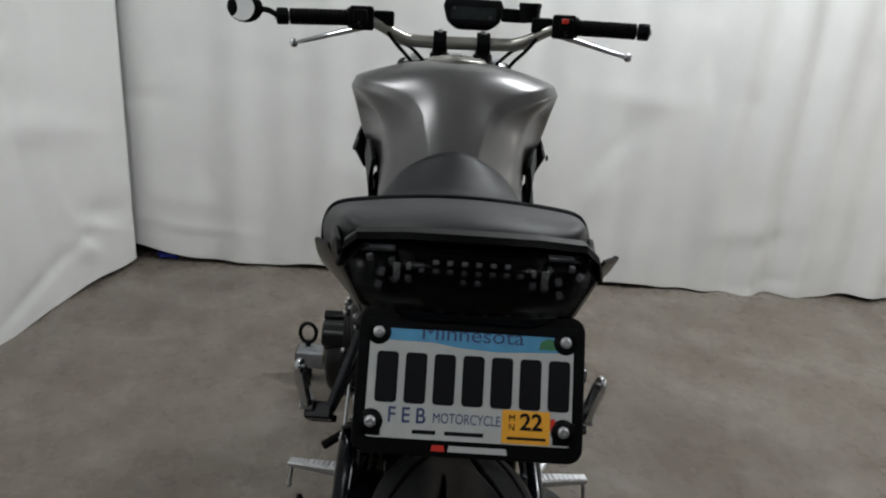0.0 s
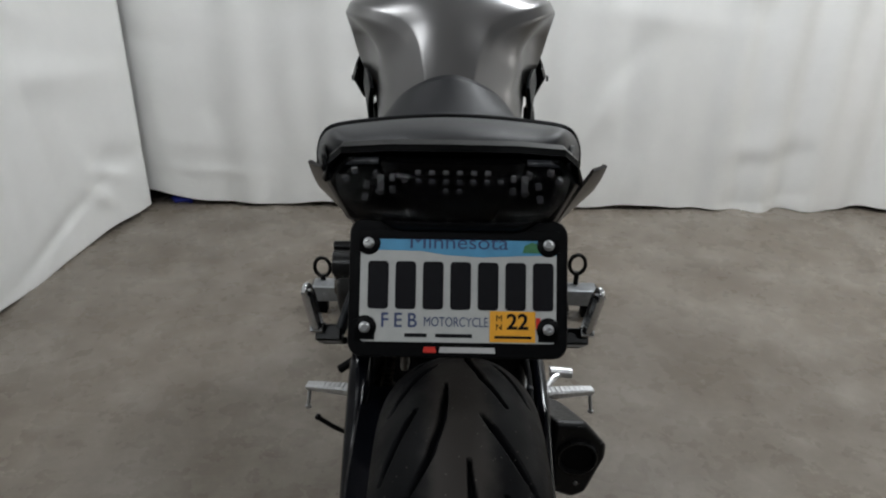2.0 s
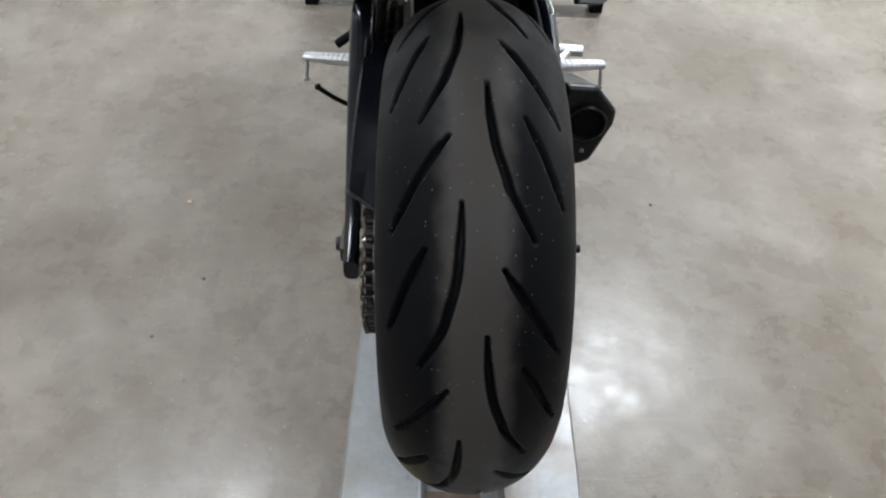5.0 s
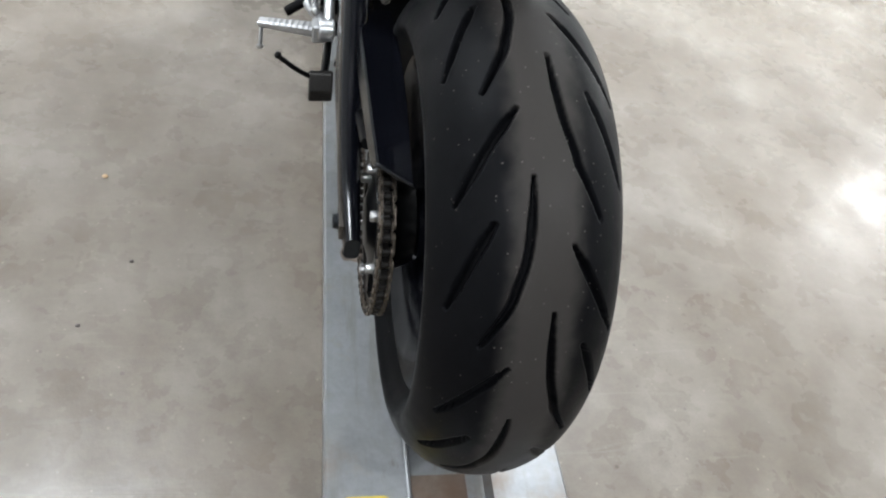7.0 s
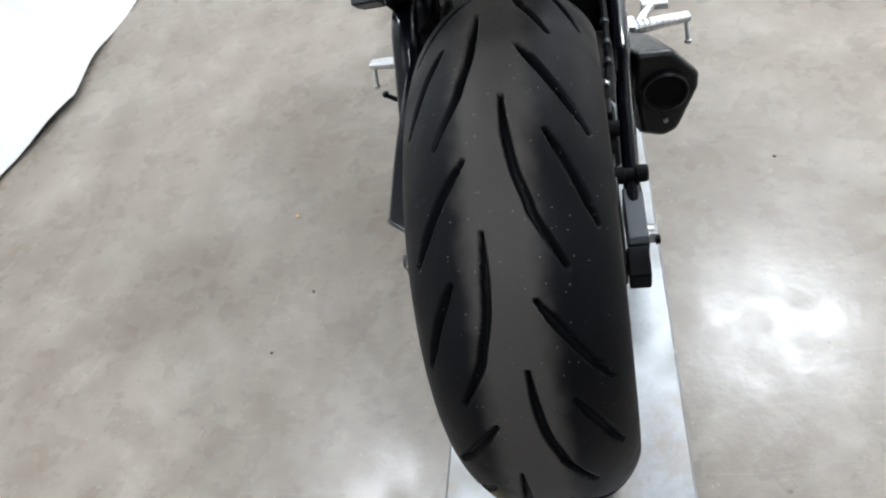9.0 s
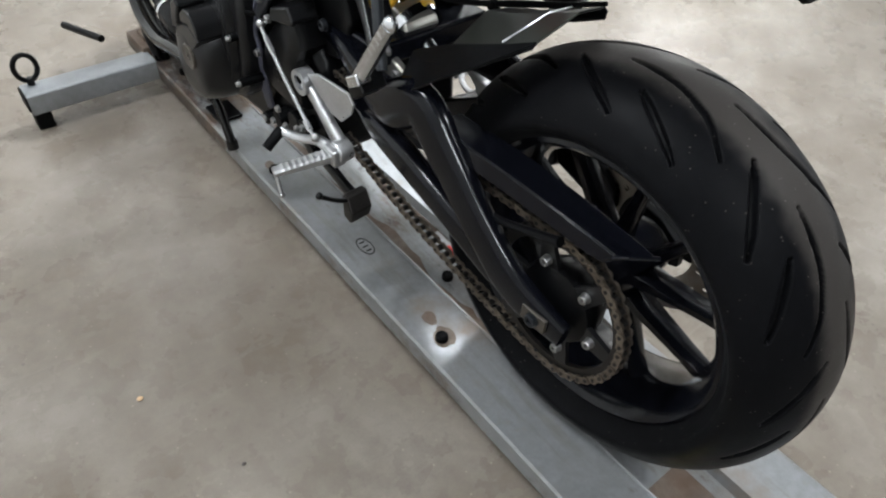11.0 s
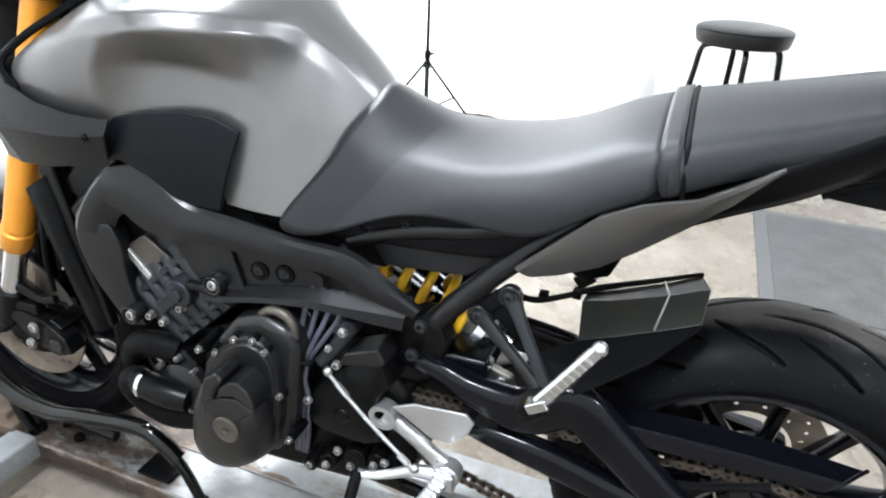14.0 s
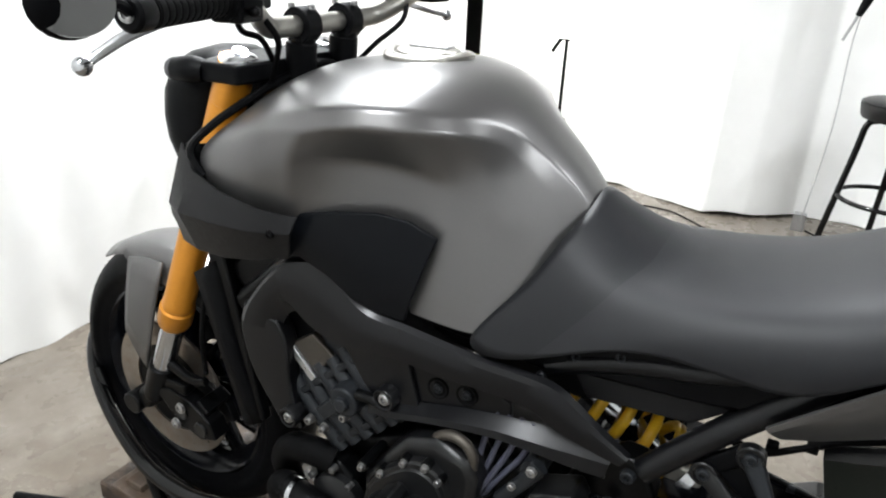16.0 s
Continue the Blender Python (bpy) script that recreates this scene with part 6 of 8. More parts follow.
loft(bm, [[V(x * 0.93, -0.074 + 1.6 * x * x, z - 0.006) for x, z in arch], [V(x * 0.99, -0.088 + 1.6 * x * x, z + 0.0005) for x, z in arch], [V(x, -0.099 + 1.6 * x * x, z) for x, z in arch], [V(x * 0.998, -0.1015 + 1.6 * x * x, z - 0.003) for x, z in arch], [V(x * 0.975, -0.094 + 1.6 * x * x, z - 0.005) for x, z in arch], [V(x * 0.95, -0.07 + 1.6 * x * x, z - 0.007) for x, z in arch]])
part("tail_top_trim", bm, LAMP_BLACK, bike, "black tail trim behind the pad", solid=0.002, smooth=24)
# Dark block added to fill the see-through gap below the seat.
bm = bmesh.new()
prism(bm, [(0.72, 0.80), (0.70, 0.745), (0.60, 0.742), (0.42, 0.755), (0.33, 0.772), (0.27, 0.81), (0.27, 0.86), (0.45, 0.85), (0.60, 0.86)], -0.118, 0.118)
part("seat_base", bm, PLASTIC, seat, "black filler block under the seat", bevel=0.006)
# Added filler that stops bright background showing between frame and side cover.
bm = bmesh.new()
prism(bm, [(0.80, 0.78), (0.78, 0.73), (0.66, 0.705), (0.56, 0.7), (0.52, 0.75), (0.6, 0.79)], -0.104, 0.104)
part("airbox", bm, PLASTIC, bike, "black filler block between frame and side cover", bevel=0.006)

# tail light and plate
bm = bmesh.new()
rows = []
for y, w, zt, zb in ((0.02, 0.104, 0.975, 0.915), (-0.05, 0.105, 0.994, 0.935), (-0.078, 0.104, 1.002, 0.944), (-0.09, 0.098, 1.002, 0.95)):
    rows.append([V(-w * 0.84, y, zb), V(-w, y, zb + (zt - zb) * 0.62), V(-w * 0.84, y, zt), V(0, y, zt + 0.005), V(w * 0.84, y, zt), V(w, y, zb + (zt - zb) * 0.62), V(w * 0.84, y, zb), V(0, y, zb - 0.004)])
loft(bm, rows, cap=True, closed=True)
tl = part("tail_light", bm, LAMP_BLACK, bike, "smoked tail light unit under the seat", bevel=0.003, smooth=30)
# raised middle of the lamp under the smoked cover
bm = bmesh.new()
loft(bm, [[V(w * a, y + 1.2 * (w * a) ** 2, z) for a in np.linspace(-1, 1, 9)] for w, y, z in ((0.046, -0.09, 1.004), (0.056, -0.104, 1.001), (0.05, -0.103, 0.982), (0.032, -0.099, 0.958))])
part("led_board", bm, LAMP_BLACK, tl, solid=0.002, smooth=20)
LED_ROWS = ((0.995, 6, 0.0108), (0.9875, 8, 0.0106), (0.98, 2, 0.0108))
for z, n, step in LED_ROWS:
    for k in range(n):
        bm = bmesh.new()
        x = (k - (n - 1) / 2) * step
        box(bm, (x, -0.105 + 1.2 * x * x, z), (0.0044, 0.003, 0.0034))
        part("led", bm, LED, tl, bevel=0.0006)
for sx in (-1, 1):
    # side reflectors: uneven facets leaning outward
    for x, z, a in ((0.060, 0.989, 20), (0.068, 0.981, -15), (0.058, 0.975, 35), (0.077, 0.992, 10), (0.084, 0.985, 30), (0.070, 0.970, -20)):
        bm = bmesh.new()
        box(bm, (sx * x, -0.094 + 1.2 * (x - 0.05) ** 2, z), (0.005, 0.003, 0.006), Matrix.Rotation(radians(sx * a), 4, "Y") @ Matrix.Rotation(radians(a * 0.6), 4, "X"))
        part("reflector_facet", bm, LED_DIM, tl, bevel=0.001)
    for x, z, w, h in ((0.056, 0.985, 0.0055, 0.014), (0.047, 0.98, 0.005, 0.006), (0.047, 0.99, 0.004, 0.006)):
        bm = bmesh.new()
        box(bm, (sx * x, -0.1055 + 1.2 * x * x, z), (w, 0.003, h))
        part("light_guide", bm, LED, tl, bevel=0.001)
    # shaded upper corner panel of the lamp
    bm = bmesh.new()
    loft(bm, [[V(sx * x, y, z) for x, y, z in row] for row in (((0.058, -0.094, 1.003), (0.082, -0.087, 1.0), (0.097, -0.076, 0.989)), ((0.058, -0.097, 0.999), (0.083, -0.09, 0.9955), (0.0975, -0.079, 0.984)))])
    part("corner_panel", bm, LAMP_TRIM, tl, solid=0.002, smooth=20)
bm = bmesh.new()
rows = []
for w, z, dy in ((0.084, 1.001, 0.002), (0.093, 0.988, -0.004), (0.088, 0.972, -0.008), (0.074, 0.957, -0.008)):
    rows.append([V(w * a, -0.1045 + dy + 2.0 * (w * a) ** 2, z - 0.002 * a * a) for a in np.linspace(-1, 1, 13)])
loft(bm, rows)
lens = part("lens", bm, LENS, tl, "smoked clear lens", solid=0.002)
lens.visible_shadow = False
bm = bmesh.new()
rows = []
for y, w, zt, zb in ((0.10, 0.085, 0.91, 0.875), (0.02, 0.088, 0.94, 0.90), (-0.06, 0.082, 0.955, 0.93), (-0.10, 0.07, 0.96, 0.948)):
    rows.append([V(-w * 0.7, y, zb), V(-w, y, zt), V(w, y, zt), V(w * 0.7, y, zb)])
loft(bm, rows, cap=True, closed=True)
part("under_tail", bm, PLASTIC, bike, "black plastic under-tail", bevel=0.006)

TILT_P = math.degrees(math.atan2(0.034, 0.062))
plate_m = pose(0.0, -0.1155, 0.897, 90 - TILT_P, 0, 0)


def rounded(w, h, r, n=5):
    out = []
    for cx, cy, a0 in ((w - r, h - r, 0), (-w + r, h - r, 90), (-w + r, -h + r, 180), (w - r, -h + r, 270)):
        for k in range(n + 1):
            a = radians(a0 + 90 * k / n)
            out.append((cx + r * math.cos(a), cy + r * math.sin(a)))
    return out


bm = bmesh.new()
prism(bm, [(a, b + 0.0065) for a, b in rounded(0.0895, 0.0565, 0.012)], -0.006, 0.001, "z")
holder = part("plate_frame", bm, PLASTIC, bike, "black licence plate frame", bevel=0.0015)
holder.matrix_local = plate_m
bm = bmesh.new()
prism(bm, [(a, b + 0.0055) for a, b in rounded(0.080, 0.043, 0.004)], 0.001, 0.0022, "z")
plate = part("licence_plate", bm, PLATE_WHITE, holder, "white plate with a blue band, dark characters as bars")
bm = bmesh.new()
prism(bm, [(-0.080, 0.0485), (0.080, 0.0485), (0.080, 0.0345), (0.05, 0.0335), (0.02, 0.032), (-0.01, 0.0335), (-0.03, 0.0365), (-0.080, 0.0372)], 0.0022, 0.0025, "z")
part("blue_band", bm, PLATE_BLUE, holder, "blue lake band")
bm = bmesh.new()
prism(bm, [(0.052, 0.036), (0.067, 0.036), (0.066, 0.043), (0.06, 0.045), (0.054, 0.042)], 0.0025, 0.0028, "z")
part("pine_mark", bm, PLATE_GREEN, holder)
for k in range(7):
    bm = bmesh.new()
    prism(bm, rounded(0.0084, 0.0195, 0.003, 3), 0.0022, 0.0028, "z")
    ob = part("character_bar", bm, INK, holder)
    ob.matrix_local = pose(-0.0652 + 0.0224 * k, 0.0085, 0)
words("Minnesota", 0.0165, pose(0.0, 0.0436, 0.0027), INK_BLUE, holder, width=0.08)
bm = bmesh.new()
prism(bm, [(-0.082, 0.0462), (0.082, 0.0462), (0.082, 0.054), (-0.082, 0.054)], 0.0006, 0.0036, "z")
part("frame_lip", bm, PLASTIC, holder, bevel=0.0006)
words("FEB", 0.0165, pose(-0.048, -0.0205, 0.0024), INK_BLUE, holder, width=0.029, spaced=1.5, bold=0.0002)
words("MOTORCYCLE", 0.011, pose(-0.0015, -0.0212, 0.0024), INK_BLUE, holder, width=0.052)
for x, w in ((-0.034, 0.018), (-0.003, 0.03)):
    bm = bmesh.new()
    prism(bm, [(x - w / 2, -0.0335), (x + w / 2, -0.0335), (x + w / 2, -0.0305), (x - w / 2, -0.0305)], 0.0022, 0.0025, "z")
    part("print_bar", bm, INK, holder)
bm = bmesh.new()
prism(bm, [(0.026, -0.0365), (0.063, -0.0365), (0.063, -0.0115), (0.026, -0.0115)], 0.0024, 0.003, "z")
part("renewal_sticker", bm, ORANGE, holder, "orange renewal sticker")
bm = bmesh.new()
prism(bm, [(0.0635, -0.025), (0.067, -0.025), (0.067, -0.0165), (0.0635, -0.0165)], 0.0024, 0.003, "z")
part("red_sticker", bm, RED, holder, "red sticker corner")
words("22", 0.0175, pose(0.0485, -0.0205, 0.0032), INK, holder, width=0.0175, bold=0.0004)
words("M", 0.007, pose(0.0335, -0.0175, 0.0032), INK, holder)
words("N", 0.007, pose(0.0335, -0.0245, 0.0032), INK, holder)
bm = bmesh.new()
prism(bm, [(0.03, -0.0335), (0.06, -0.0335), (0.06, -0.0315), (0.03, -0.0315)], 0.003, 0.0033, "z")
part("print_bar", bm, INK, holder)
for x, w, mt in ((-0.0225, 0.011, RED), (0.008, 0.046, WHITE)):
    bm = bmesh.new()
    prism(bm, [(x - w / 2, -0.0458), (x + w / 2, -0.0458), (x + w / 2 - 0.001, -0.0412), (x - w / 2 + 0.001, -0.0412)], 0.001, 0.0016, "z")
    part("maker_mark", bm, mt, holder)
for x, y in ((-0.0735, 0.0425), (0.0735, 0.0425), (-0.0755, -0.026), (0.0735, -0.026)):
    bm = bmesh.new()
    lathe(bm, [(0.001, 0.0), (0.001, 0.0098), (0.0028, 0.0096), (0.0034, 0.0086), (0.0034, 0.0)], (x, y, 0), "z", 24)
    box(bm, (x + math.copysign(0.006, x), y + math.copysign(0.002, y), 0.0022), (0.008, 0.016, 0.0024))
    box(bm, (x, y + math.copysign(0.006, y), 0.0022), (0.016, 0.008, 0.0024))
    part("screw_seat", bm, PLASTIC, holder)
    bolt(holder, (x, y, 0.0034), (0, 0, 1), 0.004, 0.003, ALU)
# plate bracket back to the tail
bm = bmesh.new()
prism(bm, [(-0.082, 0.95), (0.04, 0.90), (0.02, 0.885), (-0.085, 0.878), (-0.1, 0.884), (-0.086, 0.93)], -0.05, -0.046)
prism(bm, [(-0.082, 0.95), (0.04, 0.90), (0.02, 0.885), (-0.085, 0.878), (-0.1, 0.884), (-0.086, 0.93)], 0.046, 0.05)
box(bm, (0, -0.03, 0.91), (0.1, 0.13, 0.006), Matrix.Rotation(radians(-22), 4, "X"))
br = part("plate_bracket", bm, PLASTIC, bike, "black steel plate bracket", bevel=0.001)
for z in (0.92, 0.885):
    bolt(br, (-0.051, -0.07, z - 0.01), (-1, 0, 0), 0.005, 0.005, ENGINE_GREY)
bm = bmesh.new()
box(bm, (0.039, 0.285, 0.735), (0.03, 0.022, 0.04))
part("red_reflector", bm, REDREFLECT, bike, "small red reflector block", bevel=0.003)
# exhaust can, right
bm = bmesh.new()
rows = []
for y, x, z, k in ((0.62, 0.10, 0.235, 0.6), (0.50, 0.145, 0.30, 1.0), (0.38, 0.18, 0.357, 1.1), (0.262, 0.201, 0.408, 1.12), (0.252, 0.202, 0.41, 1.02)):
    rows.append([V(x + a * k, y, z + b * k) for a, b in ((-0.035, 0.06), (0.01, 0.058), (0.042, 0.02), (0.042, -0.002), (0.018, -0.07), (0.0, -0.08), (-0.03, -0.07), (-0.038, 0.0))])
loft(bm, rows, cap=True, closed=True)
ex = part("exhaust_can", bm, CARBON, bike, "short black exhaust can", bevel=0.008, segs=3)
bm = bmesh.new()
lathe(bm, [(0.001, 0.026), (-0.007, 0.028), (-0.008, 0.0305), (-0.006, 0.033), (0.003, 0.034)], (0.202, 0.252, 0.412), "y", 32)
outlet = part("outlet", bm, CARBON, ex, "round outlet ring")
bm = bmesh.new()
lathe(bm, [(0.001, 0.028), (-0.0015, 0.027), (-0.0015, 0.0)], (0.202, 0.252, 0.412), "y", 32)
# Flat black disc paints the shade of the open pipe.
part("outlet_well", bm, SOFT, outlet, "black disc for the shaded inside of the outlet")
bolt(ex, (0.204, 0.2505, 0.358), (0, -1, 0), 0.0035, 0.003, STEEL)
bm = bmesh.new()
tube(bm, [(0.10, 0.62, 0.24), (0.06, 0.75, 0.24), (0.02, 0.88, 0.26), (0.0, 1.0, 0.32)], 0.026, 14, 5)
part("header_pipe", bm, DARKSTEEL, ex)

# ---- engine ----
SHAPE["fit_view"] = True
bm = bmesh.new()
prism(bm, [(0.50, 0.34), (0.62, 0.29), (0.92, 0.27), (0.98, 0.36), (0.96, 0.47), (0.90, 0.53), (0.72, 0.60), (0.58, 0.60), (0.50, 0.50)], -0.135, 0.15)
engine = part("engine", bm, ENGINE, bike, "black three-cylinder engine with grey cylinder block", bevel=0.02, segs=3)
lean = Matrix.Rotation(radians(-42), 4, "X")
bm = bmesh.new()
box(bm, (0, 0.885, 0.62), (0.30, 0.17, 0.16), lean)
cylb = part("cylinder_block", bm, ENGINE_GREY, engine, "grey cylinder block", bevel=0.014)
up = lean @ V(0, 0, 1)
ford = lean @ V(0, 1, 0)
c0 = V(0, 0.885, 0.62)
for k in range(5):
    # upright corrugations of the cylinder wall
    bm = bmesh.new()
    a = c0 + V(-0.151, 0, 0) + ford * (-0.064 + 0.031 * k)
    tube(bm, [a - up * 0.075, a - up * 0.02 + V(-0.004, 0, 0), a + up * (0.05 - 0.004 * (k % 2))], [0.0125, 0.0135, 0.0115], 12, 3)
    part("cylinder_rib", bm, ENGINE_GREY, cylb, smooth=50)
bm = bmesh.new()
for f in (-0.06, 0.028):
    box(bm, c0 + up * f + V(-0.154, 0, 0), (0.018, 0.152, 0.012), lean)
part("cylinder_flange", bm, ENGINE_GREY, cylb, bevel=0.003)
bm = bmesh.new()
p = c0 - up * 0.012 - ford * 0.03
cyl(bm, p + V(-0.15, 0, 0), p + V(-0.182, 0, 0), 0.027, 0.023, n=20)
cyl(bm, p + V(-0.18, 0, 0), p + V(-0.19, 0, 0), 0.012, n=6)
box(bm, p + V(-0.163, 0, 0) + ford * 0.036, (0.024, 0.06, 0.022), lean)
part("tensioner_cap", bm, ENGINE_GREY, cylb, "grey tensioner housing on the cylinder", bevel=0.003)
bm = bmesh.new()
tube(bm, [p + V(-0.176, 0, 0) - ford * 0.03, p + V(-0.178, 0, 0) - ford * 0.055 - up * 0.02, p + V(-0.165, 0, 0) - ford * 0.065 - up * 0.06], 0.0075, 10, 4)
part("oil_pipe", bm, ENGINE, cylb)
bm = bmesh.new()
box(bm, c0 + up * 0.14, (0.29, 0.18, 0.13), lean)
box(bm, c0 + up * 0.22, (0.26, 0.15, 0.06), lean)
part("cylinder_head", bm, ENGINE, engine, bevel=0.015)
SHAPE["fit_view"] = False
bm = bmesh.new()
prism(bm, [(0.993, 0.664), (0.953, 0.692), (0.912, 0.664), (0.948, 0.628)], -0.14, -0.158)
tag = part("head_tag", bm, BRASSY, engine, "bare brown metal casting face", bevel=0.003)
bm = bmesh.new()
prism(bm, [(0.999, 0.659), (0.988, 0.667), (0.944, 0.623), (0.953, 0.613)], -0.145, -0.163)
part("bright_edge", bm, ALU, tag, bevel=0.002)
for y, z in ((0.882, 0.588), (0.921, 0.552), (0.946, 0.558)):
    bolt(engine, (-0.172, y, z), (-1, 0, 0), 0.0065, 0.012)
SHAPE["fit_view"] = True
# generator cover: flange, faceted dome with a raised ear and an arched rib, bronze plug
SHAPE["fit_view"] = False
bm = bmesh.new()
prism(bm, [(0.84, 0.515), (0.8, 0.57), (0.772, 0.603), (0.727, 0.619), (0.678, 0.606), (0.664, 0.579), (0.672, 0.5), (0.676, 0.455), (0.69, 0.39), (0.716, 0.362), (0.765, 0.345), (0.81, 0.348), (0.836, 0.385), (0.842, 0.44)], -0.12, -0.192)
gen = part("generator_cover", bm, ENGINE_DOME, engine, "satin black generator cover with facets", bevel=0.014, segs=4)
GC = (0.77, 0.442)
base = [(0.843, 0.422), (0.844, 0.372), (0.818, 0.338), (0.765, 0.34), (0.716, 0.375), (0.701, 0.422), (0.701, 0.468), (0.722, 0.505), (0.75, 0.527), (0.78, 0.53), (0.812, 0.512), (0.833, 0.467)]
base = [(q[0], q[1]) for q in spline(base[-2:] + base + base[:2], 4)[8:-8]]
skirt = [(0.842, 0.44), (0.836, 0.4), (0.815, 0.36), (0.77, 0.346), (0.722, 0.37), (0.697, 0.42), (0.689, 0.48), (0.69, 0.54), (0.708, 0.582), (0.745, 0.592), (0.785, 0.566), (0.825, 0.52)]
skirt = [(q[0], q[1]) for q in spline(skirt[-2:] + skirt + skirt[:2], 4)[8:-8]]
bm = bmesh.new()
loft(bm, [[V(x, 0.765 + (p[0] - 0.765) * k, 0.47 + (p[1] - 0.47) * k) for p in skirt] for x, k in ((-0.18, 0.99), (-0.2025, 0.965), (-0.206, 0.94), (-0.2065, 0.88), (-0.2095, 0.86), (-0.21, 0.7))], cap=True, closed=True)
part("cover_skirt", bm, ENGINE_DOME, gen, smooth=30)
bm = bmesh.new()
loft(bm, [[V(x, GC[0] + (p[0] - GC[0]) * k, GC[1] + (p[1] - GC[1]) * k) for p in base] for x, k in ((-0.18, 0.98), (-0.212, 0.965), (-0.22, 0.94), (-0.234, 0.89), (-0.244, 0.82), (-0.2505, 0.66), (-0.2535, 0.45), (-0.2545, 0.2))], cap=True, closed=True)
part("domed_cover", bm, ENGINE_DOME, gen, smooth=50)
bm = bmesh.new()
prism(bm, [(0.802, 0.484), (0.786, 0.535), (0.764, 0.553), (0.752, 0.54), (0.766, 0.52), (0.772, 0.5)], -0.2, -0.2585)
part("raised_ear", bm, ENGINE_DOME, gen, bevel=0.005)
bm = bmesh.new()
prism(bm, [(0.762, 0.524), (0.742, 0.54), (0.728, 0.542), (0.713, 0.533), (0.704, 0.518), (0.702, 0.498), (0.716, 0.504), (0.735, 0.515), (0.765, 0.508)], -0.2, -0.2555)
part("arched_rib", bm, ENGINE_DOME, gen, bevel=0.0035)
bm = bmesh.new()
prism(bm, [(0.704, 0.496), (0.742, 0.463), (0.8, 0.455), (0.798, 0.486), (0.766, 0.503), (0.735, 0.511), (0.717, 0.5)], -0.2, -0.2535)
part("chevron_face", bm, ENGINE_DOME, gen, bevel=0.003)
bm = bmesh.new()
lathe(bm, [(-0.24, 0.023), (-0.256, 0.023), (-0.2575, 0.0205), (-0.2565, 0.0185), (-0.2565, 0.006), (-0.254, 0.005), (-0.254, 0)], (0, 0.757, 0.447), n=28)
part("plug", bm, BRASSY, gen, "dull bronze slotted plug")
for y, z in ((0.832, 0.542), (0.8, 0.545), (0.764, 0.579), (0.731, 0.585), (0.711, 0.571), (0.691, 0.496), (0.68, 0.414), (0.852, 0.384)):
    bolt(gen, (-0.203, y, z), (-1, 0, 0), 0.005, 0.008)
    bm = bmesh.new()
    cyl(bm, (-0.15, y, z), (-0.204, y, z), 0.0085, n=12)
    part("bolt_boss", bm, ENGINE, gen)
SHAPE["fit_view"] = True
# water pump and hoses in front of it
SHAPE["fit_view"] = False
bm = bmesh.new()
prism(bm, [(0.952, 0.468), (0.935, 0.494), (0.895, 0.5), (0.868, 0.478), (0.862, 0.42), (0.875, 0.378), (0.9, 0.378), (0.935, 0.415)], -0.13, -0.176)
pump = part("water_pump", bm, ENGINE, engine, "black water pump housing", bevel=0.008, segs=3)
bm = bmesh.new()
lathe(bm, [(-0.17, 0.046), (-0.186, 0.042), (-0.194, 0.028), (-0.194, 0.0)], (0, 0.893, 0.437), n=28)
part("pump_cover", bm, ENGINE_DOME, pump)
for y, z in ((0.934, 0.482), (0.9, 0.489), (0.884, 0.389), (0.94, 0.463), (0.871, 0.47)):
    bolt(pump, (-0.176, y, z), (-1, 0, 0), 0.0055, 0.012)
bm = bmesh.new()
tube(bm, [(-0.2, 0.872, 0.426), (-0.205, 0.905, 0.43), (-0.205, 0.945, 0.435), (-0.2, 0.975, 0.436)], [0.019, 0.0225, 0.0225, 0.0215], 18, 5)
part("pump_elbow", bm, ENGINE, pump, "glossy black pump elbow")
bm = bmesh.new()
tube(bm, [(-0.2, 0.965, 0.436), (-0.196, 0.99, 0.428), (-0.185, 0.997, 0.4), (-0.175, 0.98, 0.368), (-0.17, 0.935, 0.352), (-0.15, 0.88, 0.35)], 0.0235, 16, 5)
part("coolant_hose", bm, SOFT, engine, "black rubber coolant hose")
bm = bmesh.new()
tube(bm, [(-0.165, 0.91, 0.49), (-0.175, 0.95, 0.5), (-0.17, 0.99, 0.485), (-0.16, 1.015, 0.445), (-0.15, 1.01, 0.39)], 0.022, 14, 5)
part("coolant_hose", bm, SOFT, engine)
bm = bmesh.new()
lathe(bm, [(-0.004, 0.0222), (-0.004, 0.0245), (0.004, 0.0245), (0.004, 0.0222)], (-0.2045, 0.955, 0.4355), "y", 24)
part("hose_clip", bm, CHROME, engine, "bright hose clip")
SHAPE["fit_view"] = True
SHAPE["fit_view"] = False
bm = bmesh.new()
tube(bm, [(-0.172, 0.737, 0.603), (-0.174, 0.73, 0.616), (-0.175, 0.713, 0.626), (-0.176, 0.69, 0.623), (-0.177, 0.677, 0.608), (-0.177, 0.675, 0.588)], [0.0075, 0.007, 0.0075, 0.0075, 0.007, 0.006], 12, 5)
part("breather_ring", bm, BRASSY, engine, "bright curved pipe on the crankcase")
for q, r in (((-0.158, 0.699, 0.577), 0.011), ((-0.15, 0.724, 0.586), 0.0)):
    if r:
        bolt(engine, q, (-1, 0, 0), 0.0055, 0.008)
bm = bmesh.new()
lathe(bm, [(-0.12, 0.03), (-0.14, 0.03), (-0.146, 0.024), (-0.146, 0.0)], (0, 0.728, 0.58), n=24)
part("crankcase_cap", bm, ENGINE, engine)
bm = bmesh.new()
prism(bm, [(0.78, 0.585), (0.755, 0.61), (0.7, 0.615), (0.672, 0.59), (0.665, 0.53), (0.7, 0.5), (0.76, 0.53)], -0.1, -0.158)
